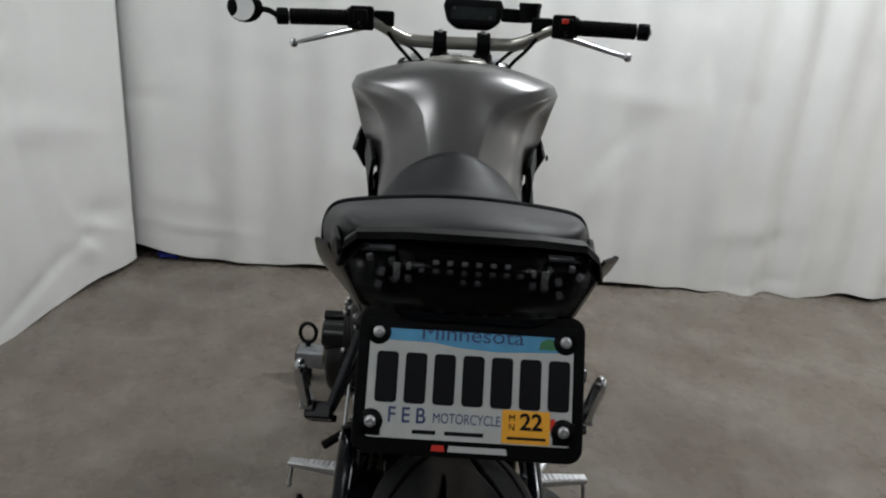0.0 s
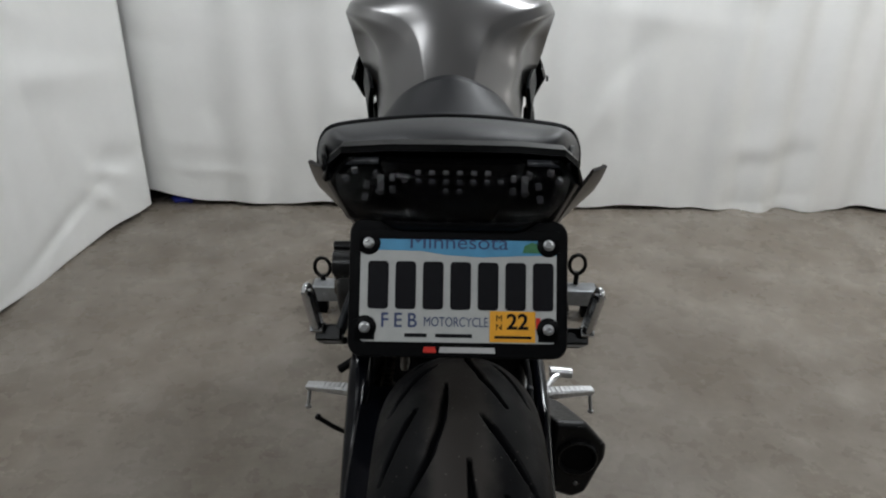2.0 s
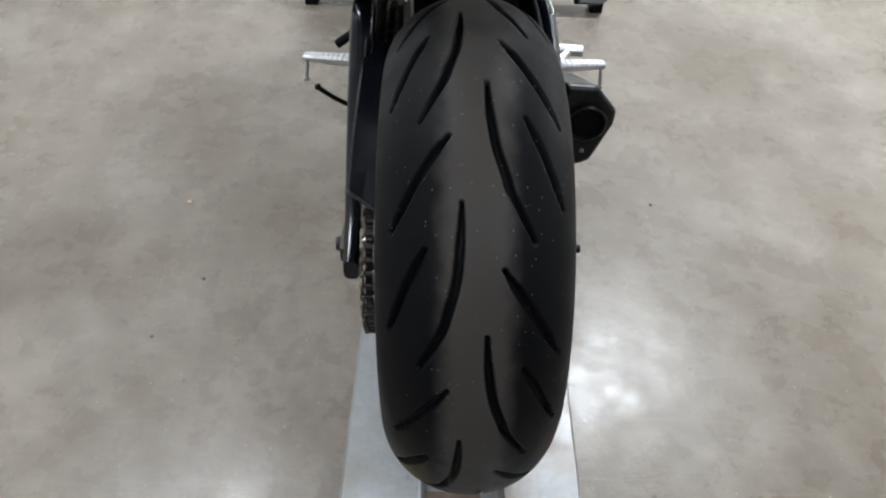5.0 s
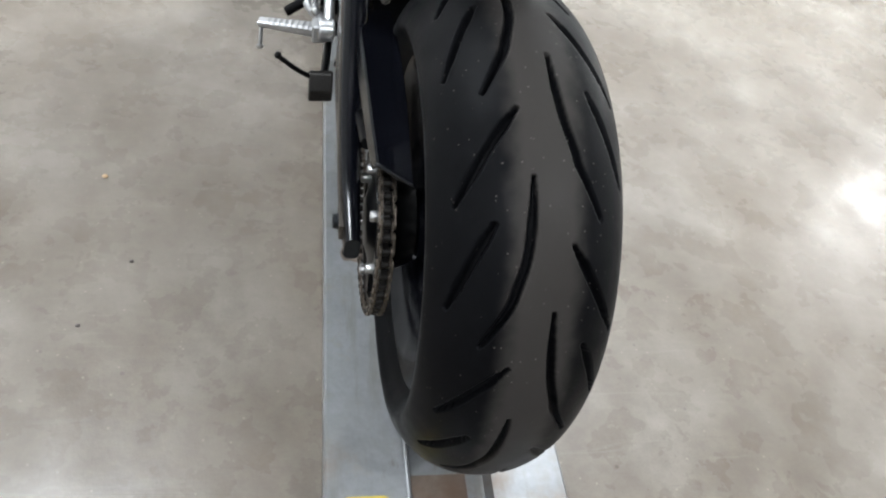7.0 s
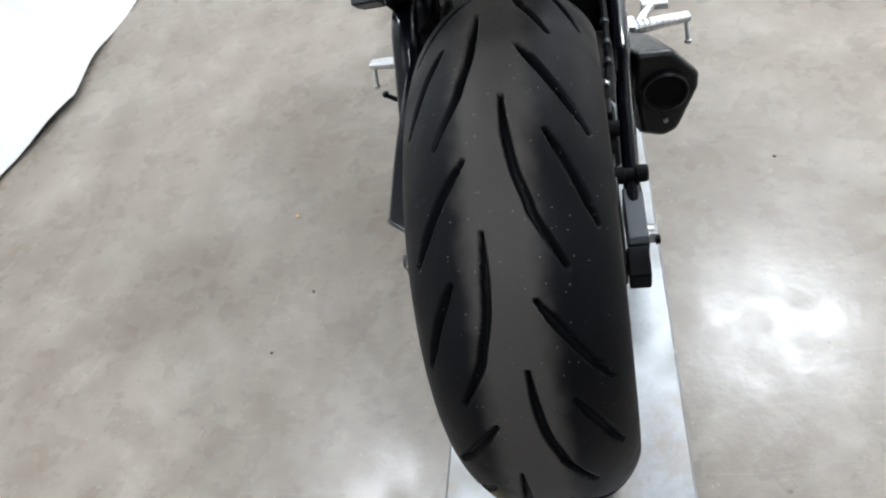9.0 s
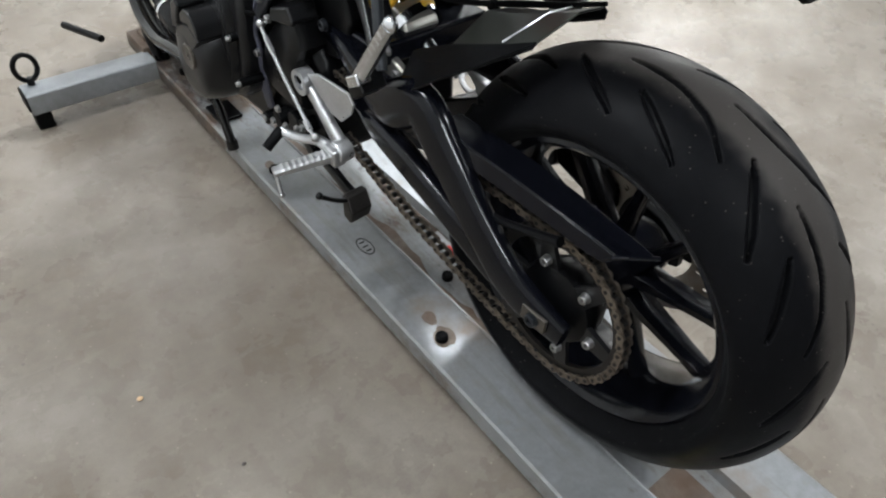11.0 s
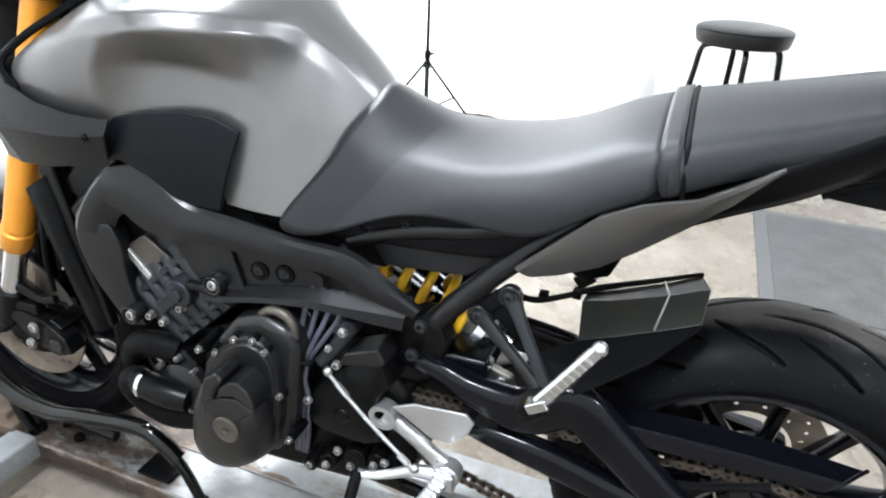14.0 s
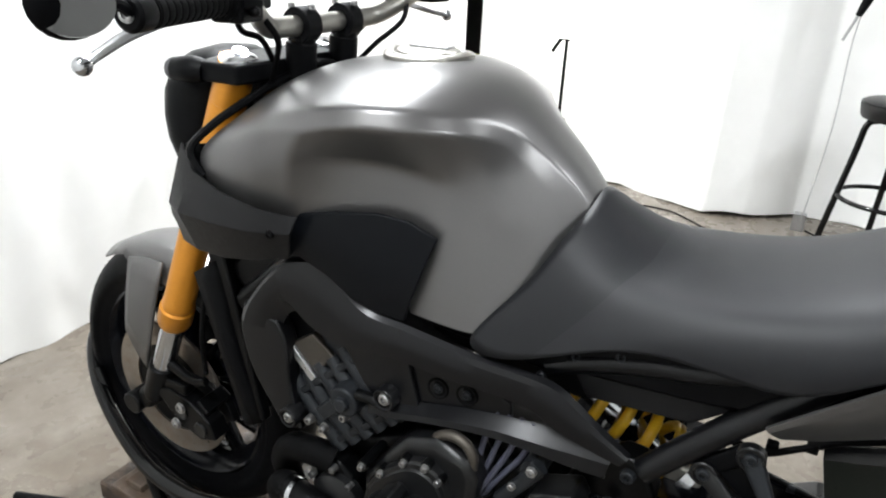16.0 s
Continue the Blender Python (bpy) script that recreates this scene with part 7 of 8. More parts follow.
part("clutch_housing", bm, ENGINE, engine, "black rounded upper crankcase", bevel=0.014, segs=3)
for k in range(4):
    bm = bmesh.new()
    dy = 0.0125 * (k - 1.5)
    tube(bm, [(-0.142, 0.636 + 1.3 * dy, 0.665), (-0.15, 0.646 + 1.5 * dy, 0.62), (-0.158 - 0.004 * (k % 2), 0.672 + 0.6 * dy, 0.548), (-0.164, 0.688 + 0.9 * dy, 0.508), (-0.162, 0.681 + 0.7 * dy, 0.47), (-0.152, 0.689 + 0.6 * dy, 0.386), (-0.14, 0.7 + 0.5 * dy, 0.33)], 0.0042, 8, 4)
    part("breather_hose", bm, BLUEHOSE, engine, "dusty blue-black breather hose")
bm = bmesh.new()
lathe(bm, [(-0.004, 0.02), (0.004, 0.02)], (-0.16, 0.673, 0.545), "z", 16)
part("cable_tie", bm, SOFT, engine, solid=0.003)
# front sprocket cover, in facets
bm = bmesh.new()
rows = []
cov = [(0.693, 0.42), (0.688, 0.45), (0.662, 0.488), (0.635, 0.525), (0.605, 0.552), (0.54, 0.573), (0.526, 0.533), (0.545, 0.505), (0.543, 0.412), (0.575, 0.396), (0.648, 0.4)]
cen = (0.60, 0.485)
for x, k in ((-0.09, 1.02), (-0.142, 1.0), (-0.152, 0.965), (-0.158, 0.9), (-0.163, 0.7), (-0.165, 0.35)):
    rows.append([V(x, cen[0] + (p[0] - cen[0]) * k, cen[1] + (p[1] - cen[1]) * k) for p in cov])
loft(bm, rows, cap=True, closed=True)
scov = part("sprocket_cover", bm, ENGINE, engine, "black plastic front sprocket cover", smooth=28)
bm = bmesh.new()
prism(bm, [(0.61, 0.552), (0.6, 0.578), (0.545, 0.6), (0.532, 0.578), (0.537, 0.57)], -0.12, -0.17)
part("cover_step", bm, ENGINE_DOME, scov, bevel=0.005)
bm = bmesh.new()
cyl(bm, (-0.15, 0.607, 0.456), (-0.168, 0.607, 0.456), 0.017, 0.012, n=20)
part("cover_boss", bm, ENGINE, scov, bevel=0.003)
for y, z in ((0.612, 0.553), (0.665, 0.47)):
    bolt(scov, (-0.166, y, z), (-1, 0, 0), 0.0065, 0.008)
# gear shift arm, rod, lever
bm = bmesh.new()
cyl(bm, (-0.12, 0.60, 0.612), (-0.168, 0.60, 0.612), 0.015, n=16)
beam(bm, [(-0.166, 0.59, 0.624), (-0.166, 0.612, 0.588), (-0.168, 0.64, 0.55)], [0.011, 0.010, 0.009], [0.006, 0.006, 0.006])
shift = part("shift_arm", bm, ENGINE_GREY, bike, "black gear shift arm")
bolt(shift, (-0.172, 0.598, 0.617), (-1, 0, 0), 0.0065, 0.006)
bolt(shift, (-0.172, 0.622, 0.583), (-1, 0, 0), 0.005, 0.006)
bm = bmesh.new()
tube(bm, [(-0.178, 0.621, 0.541), (-0.178, 0.56, 0.476), (-0.178, 0.482, 0.407)], 0.0034, 10, 2)
cyl(bm, (-0.178, 0.608, 0.527), (-0.178, 0.59, 0.508), 0.005, n=6)
cyl(bm, (-0.178, 0.505, 0.425), (-0.178, 0.49, 0.413), 0.0055, n=6)
part("shift_rod", bm, ALU, shift, "thin silver shift rod")
for y, z in ((0.623, 0.543), (0.48, 0.405)):
    bm = bmesh.new()
    ball(bm, (-0.176, y, z), 0.008, 12)
    part("rod_end", bm, STEEL, shift)
SHAPE["fit_view"] = True
bm = bmesh.new()
tube(bm, [(-0.165, 0.445, 0.405), (-0.17, 0.48, 0.405), (-0.178, 0.52, 0.39), (-0.186, 0.55, 0.385), (-0.192, 0.565, 0.388)], [0.011, 0.009, 0.0075, 0.007, 0.008], 10, 5, flat=0.8)
lever = part("shift_lever", bm, ALU, shift, "bare aluminium shift lever")
bm = bmesh.new()
cyl(bm, (-0.19, 0.566, 0.388), (-0.225, 0.563, 0.366), 0.009, n=14)
part("toe_rubber", bm, SOFT, shift, "black rubber toe piece")


def rider_peg(sx):
    bm = bmesh.new()
    p0, p1 = V(sx * 0.165, 0.432, 0.407), V(sx * 0.268, 0.456, 0.407)
    d = (p1 - p0).normalized()
    n = V(-d.y, d.x, 0)
    rows = []
    for k in range(34):
        f = k / 33
        c = p0.lerp(p1, f)
        w = 0.0118 - 0.0026 * f
        h = 1.0 - 0.42 * f
        e = 0.0014 if k % 3 == 1 and 4 < k < 31 else 0.0
        rows.append([c + n * (w * a) + V(0, 0, b * h) for a, b in ((-0.6, -0.01), (0.6, -0.01), (1 + 40 * e, -0.002), (1 + 40 * e, 0.006 + e), (0.7, 0.0095 + e), (-0.7, 0.0095 + e), (-1 - 40 * e, 0.006 + e), (-1 - 40 * e, -0.002))])
    loft(bm, rows, cap=True, closed=True)
    peg = part("footpeg", bm, ALU, bike, "ribbed silver footpeg", smooth=20)
    bm = bmesh.new()
    tip = p0.lerp(p1, 0.96)
    cyl(bm, tip + V(0, 0, -0.006), tip + V(sx * 0.002, -0.012, -0.036), 0.0035, n=8)
    cyl(bm, tip + V(sx * 0.002, -0.012, -0.034), tip + V(sx * 0.002, -0.0125, -0.039), 0.0058, n=6)
    part("feeler", bm, STEEL, peg, "angled wear feeler")
    bm = bmesh.new()
    cyl(bm, (sx * 0.145, 0.43, 0.411), (sx * 0.172, 0.43, 0.411), 0.019, n=20)
    box(bm, (sx * 0.17, 0.432, 0.408), (0.024, 0.032, 0.03))
    part("peg_mount", bm, ALU, peg, bevel=0.004)
    bm = bmesh.new()
    beam(bm, [(sx * 0.150, 0.533, 0.483), (sx * 0.153, 0.49, 0.456), (sx * 0.155, 0.43, 0.411)], [0.013, 0.0115, 0.015], [0.008, 0.008, 0.009])
    lathe(bm, [(sx * 0.142, 0.013), (sx * 0.142, 0.0215), (sx * 0.164, 0.0215), (sx * 0.164, 0.013)], (0, 0.533, 0.483), n=24, closed=True)
    part("peg_arm", bm, ALU, peg, "bare aluminium peg hanger")
    bm = bmesh.new()
    prism(bm, [(0.52, 0.502), (0.485, 0.518), (0.405, 0.526), (0.393, 0.512), (0.402, 0.49), (0.43, 0.462), (0.46, 0.462), (0.49, 0.482)], sx * 0.150, sx * 0.155)
    part("heel_plate", bm, ALU, peg, "satin silver heel plate", bevel=0.002)
    return peg


rider_peg(-1)
rider_peg(1)
bm = bmesh.new()
tube(bm, [(0.165, 0.45, 0.40), (0.18, 0.50, 0.36), (0.2, 0.55, 0.355), (0.225, 0.575, 0.36)], 0.0065, 8, 4)
cyl(bm, (0.20, 0.575, 0.36), (0.245, 0.575, 0.36), 0.011, n=10)
part("brake_pedal", bm, ALU, bike, "bare aluminium brake pedal")
for sx in (-1, 1):
    # pillion peg hanger: a V of two cast arms with bolt eyes, peg folded up
    SHAPE["fit_view"] = False
    bm = bmesh.new()
    beam(bm, [(sx * 0.134, 0.367, 0.715), (sx * 0.15, 0.338, 0.67), (sx * 0.172, 0.3, 0.612)], [0.0125, 0.0078, 0.009], [0.007, 0.0065, 0.007])
    hanger = part("pillion_hanger", bm, ENGINE_GREY, bike, "dark grey V-shaped pillion peg hanger")
    bm = bmesh.new()
    beam(bm, [(sx * 0.130, 0.41, 0.673), (sx * 0.148, 0.362, 0.642), (sx * 0.172, 0.305, 0.604)], [0.0125, 0.0082, 0.009], [0.006, 0.006, 0.007])
    part("hanger_brace", bm, ENGINE_DOME, hanger)
    bm = bmesh.new()
    beam(bm, [(sx * 0.128, 0.368, 0.718), (sx * 0.126, 0.41, 0.677)], [0.012, 0.012], [0.005, 0.005])
    prism(bm, [(0.4, 0.68), (0.37, 0.705), (0.34, 0.64), (0.35, 0.64)], sx * 0.118, sx * 0.128)
    part("mount_plate", bm, PLASTIC, hanger, bevel=0.002)
    # Black plate added so the right hanger looks dark from the left side.
    if sx > 0:
        bm = bmesh.new()
        prism(bm, [(0.372, 0.722), (0.412, 0.68), (0.335, 0.625), (0.3, 0.61), (0.268, 0.622), (0.243, 0.682), (0.258, 0.69), (0.285, 0.645)], 0.15, 0.166)
        part("muffler_bracket", bm, PLASTIC, hanger, "black backing plate inside the right hanger", bevel=0.004)
    for y, z, x in ((0.367, 0.716, 0.142), (0.41, 0.673, 0.137)):
        bm = bmesh.new()
        lathe(bm, [(sx * (x - 0.012), 0.0), (sx * (x - 0.012), 0.0155), (sx * (x - 0.001), 0.0155), (sx * x, 0.0145), (sx * x, 0.0115), (sx * (x - 0.003), 0.011), (sx * (x - 0.003), 0.0)], (0, y, z), "x", 24)
        eye = part("bolt_eye", bm, ENGINE_DOME, hanger)
        bolt(eye, (sx * (x - 0.003), y, z), (sx, 0, 0), 0.0072, 0.006, ENGINE_GREY)
    bm = bmesh.new()
    p0, p1 = V(sx * 0.206, 0.3, 0.614), V(sx * 0.204, 0.239, 0.709)
    d = (p1 - p0).normalized()
    n = d.cross(V(1, 0, 0)).normalized()
    rows = []
    for k in range(31):
        f = k / 30
        c = p0.lerp(p1, f)
        w = 0.0105 - 0.0014 * f
        e = 0.0006 if k % 3 == 1 and 3 < k < 28 else 0.0
        rows.append([c + n * ((w + 0.5 * e) * a) + V(sx * (b + (e if b > 0.002 else 0)), 0, 0) for a, b in ((-0.55, -0.0085), (0.55, -0.0085), (1, -0.003), (1, 0.004), (0.6, 0.0085), (-0.6, 0.0085), (-1, 0.004), (-1, -0.003))])
    loft(bm, rows, cap=True, closed=True)
    part("pillion_peg", bm, CHROME, hanger, "bright ribbed pillion peg, folded up", smooth=20)
    bm = bmesh.new()
    ball(bm, p1 + d * 0.002, 0.011, 14, (0.75, 1, 1))
    part("peg_tip", bm, CHROME, hanger)
    bm = bmesh.new()
    box(bm, p0 - d * 0.004, (0.022, 0.03, 0.016), Matrix.Rotation(radians(-32), 4, "X"))
    part("peg_root", bm, CHROME, hanger, bevel=0.003)
    bm = bmesh.new()
    box(bm, (sx * 0.19, 0.309, 0.596), (0.04, 0.034, 0.026), Matrix.Rotation(radians(-40), 4, "X"))
    cyl(bm, (sx * 0.205, 0.318, 0.578), (sx * 0.165, 0.318, 0.578), 0.006, n=12)
    part("peg_clevis", bm, ENGINE, hanger, bevel=0.003)
    SHAPE["fit_view"] = True

# rear shock lying forward under the seat
S0, S1 = V(-0.012, 0.605, 0.69), V(-0.012, 0.405, 0.56)
bm = bmesh.new()
d = (S1 - S0).normalized()
q = d.to_track_quat("Z", "Y").to_matrix()
pts = []
turns = 5.25
for k in range(int(turns * 16) + 1):
    a = 2 * math.pi * k / 16
    pts.append(S0 + d * (0.02 + 0.185 * k / (turns * 16)) + q.col[0] * (0.037 * math.cos(a)) + q.col[1] * (0.037 * math.sin(a)))
tube(bm, pts, 0.0074, 12, 1)
spring = part("spring", bm, YELLOW, bike, "yellow coil spring")
spring.name = "rear_shock"
spring["label"] = "rear shock with a yellow coil spring"
bm = bmesh.new()
cyl(bm, S0 - d * 0.01, S0 + d * 0.12, 0.024, n=20)
cyl(bm, S0 + d * 0.12, S1 + d * 0.02, 0.012, n=16)
cyl(bm, S0 + d * 0.20, S0 + d * 0.215, 0.042, n=24)
cyl(bm, S0 + d * 0.0, S0 + d * 0.02, 0.042, n=24)
part("damper", bm, CHROME, spring, "bright damper body")
bm = bmesh.new()
prism(bm, [(0.462, 0.585), (0.445, 0.61), (0.42, 0.605), (0.405, 0.58), (0.41, 0.555), (0.43, 0.548)], -0.045, 0.02)
prism(bm, [(0.40, 0.565), (0.36, 0.55), (0.35, 0.50), (0.39, 0.49), (0.42, 0.53)], -0.085, -0.07)
part("shock_linkage", bm, BAR, spring, "bare cast aluminium linkage", bevel=0.006)
for y, z in ((0.395, 0.575), (0.375, 0.545), (0.41, 0.55)):
    bolt(spring, (-0.087, y, z), (-1, 0, 0), 0.008, 0.007)

# radiator behind the front wheel
T0, T1 = fit_view((0, 1.105, 0.775)), fit_view((0, 1.065, 0.50))
bm = bmesh.new()
box(bm, (T0 + T1) / 2, (0.28, 0.012, (T0 - T1).length), Matrix.Rotation(radians(-8), 4, "X"))
rad = part("radiator", bm, ENGINE, bike, "black finned radiator", raw=True)
bm = bmesh.new()
box(bm, (0, 0, 0), (0.28, 0.028, 0.0022))
fin = part("fin", bm, ENGINE, rad, raw=True)
for k in range(36):
    m = Matrix.Translation(T0.lerp(T1, k / 35)) @ Matrix.Rotation(radians(8), 4, "X")
    if k:
        twin("fin", fin, m, rad)
    else:
        fin.matrix_local = m
for sx in (-1, 1):
    bm = bmesh.new()
    sheet(bm, [(sx * 0.165, 1.145, 0.745), (sx * 0.168, 1.11, 0.62), (sx * 0.160, 1.085, 0.475)], [(sx * 0.15, 1.10, 0.775), (sx * 0.155, 1.085, 0.64), (sx * 0.15, 1.05, 0.49)], 2, 4, 0.004, (sx, 0, 0))
    part("radiator_side", bm, PLASTIC, rad, "black plastic radiator shroud", solid=0.006, smooth=30)
    bm = bmesh.new()
    box(bm, (sx * 0.146, 1.085, 0.637), (0.02, 0.035, 0.30), Matrix.Rotation(radians(-8), 4, "X"))
    part("end_tank", bm, ENGINE, rad, bevel=0.005)
# side stand, folded up
bm = bmesh.new()
beam(bm, [(-0.145, 0.58, 0.345), (-0.15, 0.5, 0.34), (-0.16, 0.40, 0.335)], [0.013, 0.011, 0.011], [0.008, 0.007, 0.007])
kick = part("side_stand", bm, ENGINE, bike, "black side stand, folded up")
bm = bmesh.new()
prism(bm, [(0.40, 0.355), (0.385, 0.358), (0.372, 0.33), (0.38, 0.305), (0.40, 0.31)], -0.185, -0.145)
part("foot", bm, DARKSTEEL, kick, "worn rusty stand foot", bevel=0.004)
bm = bmesh.new()
tube(bm, [(-0.175, 0.388, 0.345), (-0.205, 0.385, 0.365), (-0.234, 0.38, 0.392)], 0.004, 8, 3)
ball(bm, (-0.235, 0.38, 0.394), 0.006, 10)
part("tang", bm, ENGINE, kick)
for k, (y, z, r) in enumerate(((0.59, 0.37, 0.02), (0.55, 0.385, 0.014), (0.635, 0.355, 0.016), (0.52, 0.36, 0.012), (0.665, 0.345, 0.012))):
    bm = bmesh.new()
    cyl(bm, (-0.11, y, z), (-0.155 - 0.004 * k, y, z), r, n=14)
    part("lower_fitting", bm, ENGINE, engine, bevel=0.002)
for y, z in ((0.59, 0.37), (0.55, 0.387), (0.635, 0.356), (0.665, 0.346), (0.53, 0.40), (0.61, 0.395)):
    bolt(engine, (-0.168, y, z), (-1, 0, 0), 0.0065, 0.006)

# ---- steel transport stand ----
SHAPE["fit_view"] = False
stand = thing("motorcycle_stand", pose(0, 0, 0), "galvanised steel motorcycle stand with a long wheel rail and cross arms", "stand")
Y0, Y1 = -0.85, 1.60
OUT = [(-0.153, 0.05), (-0.153, 0.088), (-0.149, 0.092), (-0.038, 0.092), (-0.030, 0.075), (0.076, 0.075), (0.084, 0.092), (0.191, 0.092), (0.195, 0.088), (0.195, 0.05)]
INN = [(0.191, 0.05), (0.191, 0.086), (0.087, 0.088), (0.079, 0.071), (-0.033, 0.071), (-0.041, 0.088), (-0.149, 0.086), (-0.149, 0.05)]
bm = bmesh.new()
prism(bm, OUT + INN, Y0, Y1, "y")
rail = part("wheel_rail", bm, GALV, stand, "galvanised wheel rail with a centre trough")
def blotch(name, x, y, rx, ry, z, material, seed, label=""):
    """A thin stain with a ragged rounded outline."""
    r = random.Random(seed)
    ph = [(k, r.uniform(0, 6.28), r.uniform(0.3, 1.0) / k) for k in (2, 3, 5, 7, 11)]
    o = []
    for i in range(44):
        a = 2 * math.pi * i / 44
        f = 0.8 + 0.22 * sum(w * math.sin(k * a + p) for k, p, w in ph)
        o.append((x + rx * f * math.cos(a), y + ry * f * math.sin(a)))
    bm = bmesh.new()
    prism(bm, o, z, z + 0.0003, "z")
    return part(name, bm, material, stand, label)


for x0, x1, seed in ((-0.0285, 0.004, 1), (0.05, 0.0745, 2)):
    # rust lines along both foot edges of the trough
    r = random.Random(seed)
    ys = np.linspace(-0.1, Y1 - 0.02, 60)
    w = [0.5 + 0.5 * math.sin(9 * y + seed) * math.sin(23 * y) + r.uniform(-0.2, 0.2) for y in ys]
    bm = bmesh.new()
    if seed == 1:
        out = [(x0, ys[0])] + [(x0 + (x1 - x0) * max(0.15, a), y) for a, y in zip(w, ys)] + [(x0, ys[-1])]
    else:
        out = [(x1, ys[0])] + [(x1 - (x1 - x0) * max(0.1, a), y) for a, y in zip(w, ys)] + [(x1, ys[-1])]
    prism(bm, out, 0.0752, 0.0756, "z")
    part("rust_line", bm, RUST, stand, "rusty edge of the trough floor")
bm = bmesh.new()
tube(bm, [(-0.0375, Y0 + 0.01, 0.0925), (-0.0375, 0.3, 0.0925), (-0.0375, Y1 - 0.01, 0.0925)], 0.0028, 8, 2)
part("rolled_edge", bm, GALV, stand, "rolled inner edge of the deck")
for x, y, z in ((-0.11, 0.211, 0.092), (-0.118, 0.804, 0.092), (0.002, 0.332, 0.077), (0.14, 0.211, 0.092), (0.14, 0.809, 0.092), (-0.11, 1.30, 0.0935), (-0.085, 1.36, 0.0935), (-0.12, 1.40, 0.0935)):
    bm = bmesh.new()
    lathe(bm, [(0, 0), (0, 0.0115), (0.004, 0.012), (0.011, 0.011), (0.014, 0.0075), (0.014, 0)], (x, y, z), "z", 14)
    part("rubber_bolt_cap", bm, SOFT, stand, "black bolt head")
for x, y, r, seed in ((-0.103, 0.212, 0.024, 21), (-0.098, 0.262, 0.016, 22), (-0.117, 0.83, 0.014, 23)):
    blotch("rust_spot", x, y, r, 1.3 * r, 0.0924, RUST, seed, "brown rust spot")
bm = bmesh.new()
prism(bm, [(-0.097 + a, -0.272 + b) for a, b in rounded(0.035, 0.037, 0.012, 6)], 0.0921, 0.0926, "z")
part("warning_label", bm, STICKER, stand, "yellow warning label")
bm = bmesh.new()
prism(bm, [(-0.03, -0.40), (0.05, -0.40), (0.05, -0.20), (-0.03, -0.20)], 0.0753, 0.0757, "z")
part("brown_label", bm, RUST, stand, "worn brown label in the trough")
bm = bmesh.new()
lathe(bm, [(0.0, 0.0125), (0.0006, 0.0125), (0.0006, 0.0145), (0.0, 0.0145)], (0, 0, 0), "z", 28)
bmesh.ops.transform(bm, matrix=pose(-0.088, 0.487, 0.0921) @ Matrix.Diagonal((1.0, 1.9, 1.0, 1.0)), verts=bm.verts[:])
mark = part("oval_mark", bm, DARKSTEEL, stand, "stamped oval maker mark")
for k in range(3):
    bm = bmesh.new()
    box(bm, (-0.088, 0.474 + 0.013 * k, 0.0923), (0.012, 0.004, 0.0005))
    part("print_bar", bm, DARKSTEEL, mark)
bm = bmesh.new()
prism(bm, [(0.046, 0.315), (0.07, 0.31), (0.068, 0.37), (0.072, 0.45), (0.05, 0.455), (0.044, 0.4)], 0.0758, 0.0762, "z")
label = part("paper_label", bm, WHITE, stand, "torn white label with red print")
for k in range(2):
    bm = bmesh.new()
    prism(bm, [(0.05, 0.325 + 0.05 * k), (0.062, 0.322 + 0.05 * k), (0.065, 0.352 + 0.05 * k), (0.052, 0.357 + 0.05 * k)], 0.0762, 0.0765, "z")
    part("print_bar", bm, RED, label)
bm = bmesh.new()
box(bm, (0.021, -0.7, 0.035), (0.26, 0.06, 0.07))
part("rear_foot", bm, GALV, stand, "galvanised foot under the rail", bevel=0.003)
for sx, x0, x1, yc, ring_x, ring_z in ((-1, -0.153, -0.475, 1.412, -0.447, 0.152), (1, 0.195, 0.46, 1.425, 0.397, 0.178)):
    bm = bmesh.new()
    prism(bm, rounded(0.034, 0.028, 0.006, 3), x0, x1, "x")
    bmesh.ops.translate(bm, verts=bm.verts[:], vec=(0, yc, 0.078))
    arm = part("cross_arm", bm, GALV_ARM, stand, "square galvanised cross arm")
    bm = bmesh.new()
    box(bm, (x1 - sx * 0.022, yc, 0.026), (0.04, 0.045, 0.052))
    part("foot", bm, SOFT, stand, "black rubber foot", bevel=0.004)
    bm = bmesh.new()
    box(bm, (x1 + sx * 0.002, yc, 0.082), (0.006, 0.06, 0.042))
    part("end_cap", bm, SOFT, stand, bevel=0.002)
    bm = bmesh.new()
    pts = [V(ring_x + 0.026 * math.cos(a), yc + 0.02, ring_z + 0.034 * math.sin(a)) for a in np.linspace(0, 2 * math.pi, 25)]
    tube(bm, pts, 0.0065, 8, 1)
    cyl(bm, (ring_x, yc + 0.02, 0.104), (ring_x, yc + 0.02, ring_z - 0.028), 0.009, n=10)
    part("tie_ring", bm, ENGINE, stand, "black tie-down ring")
bm = bmesh.new()
tube(bm, [(-0.235, 1.53, 0.125), (-0.29, 1.675, 0.118)], 0.010, 10, 1)
part("lock_handle", bm, ENGINE, stand, "black lock handle")
bm = bmesh.new()
box(bm, (-0.12, 1.49, 0.105), (0.085, 0.11, 0.026))
box(bm, (-0.12, 1.49, 0.125), (0.05, 0.05, 0.02))
part("lock_block", bm, RUST, stand, "rusty dark lock block", bevel=0.004)
bm = bmesh.new()
box(bm, (-0.108, 1.075, 0.098), (0.06, 0.08, 0.008))
part("foot_plate", bm, ENGINE, stand, "black steel foot plate", bevel=0.002)
CX = 0.0125
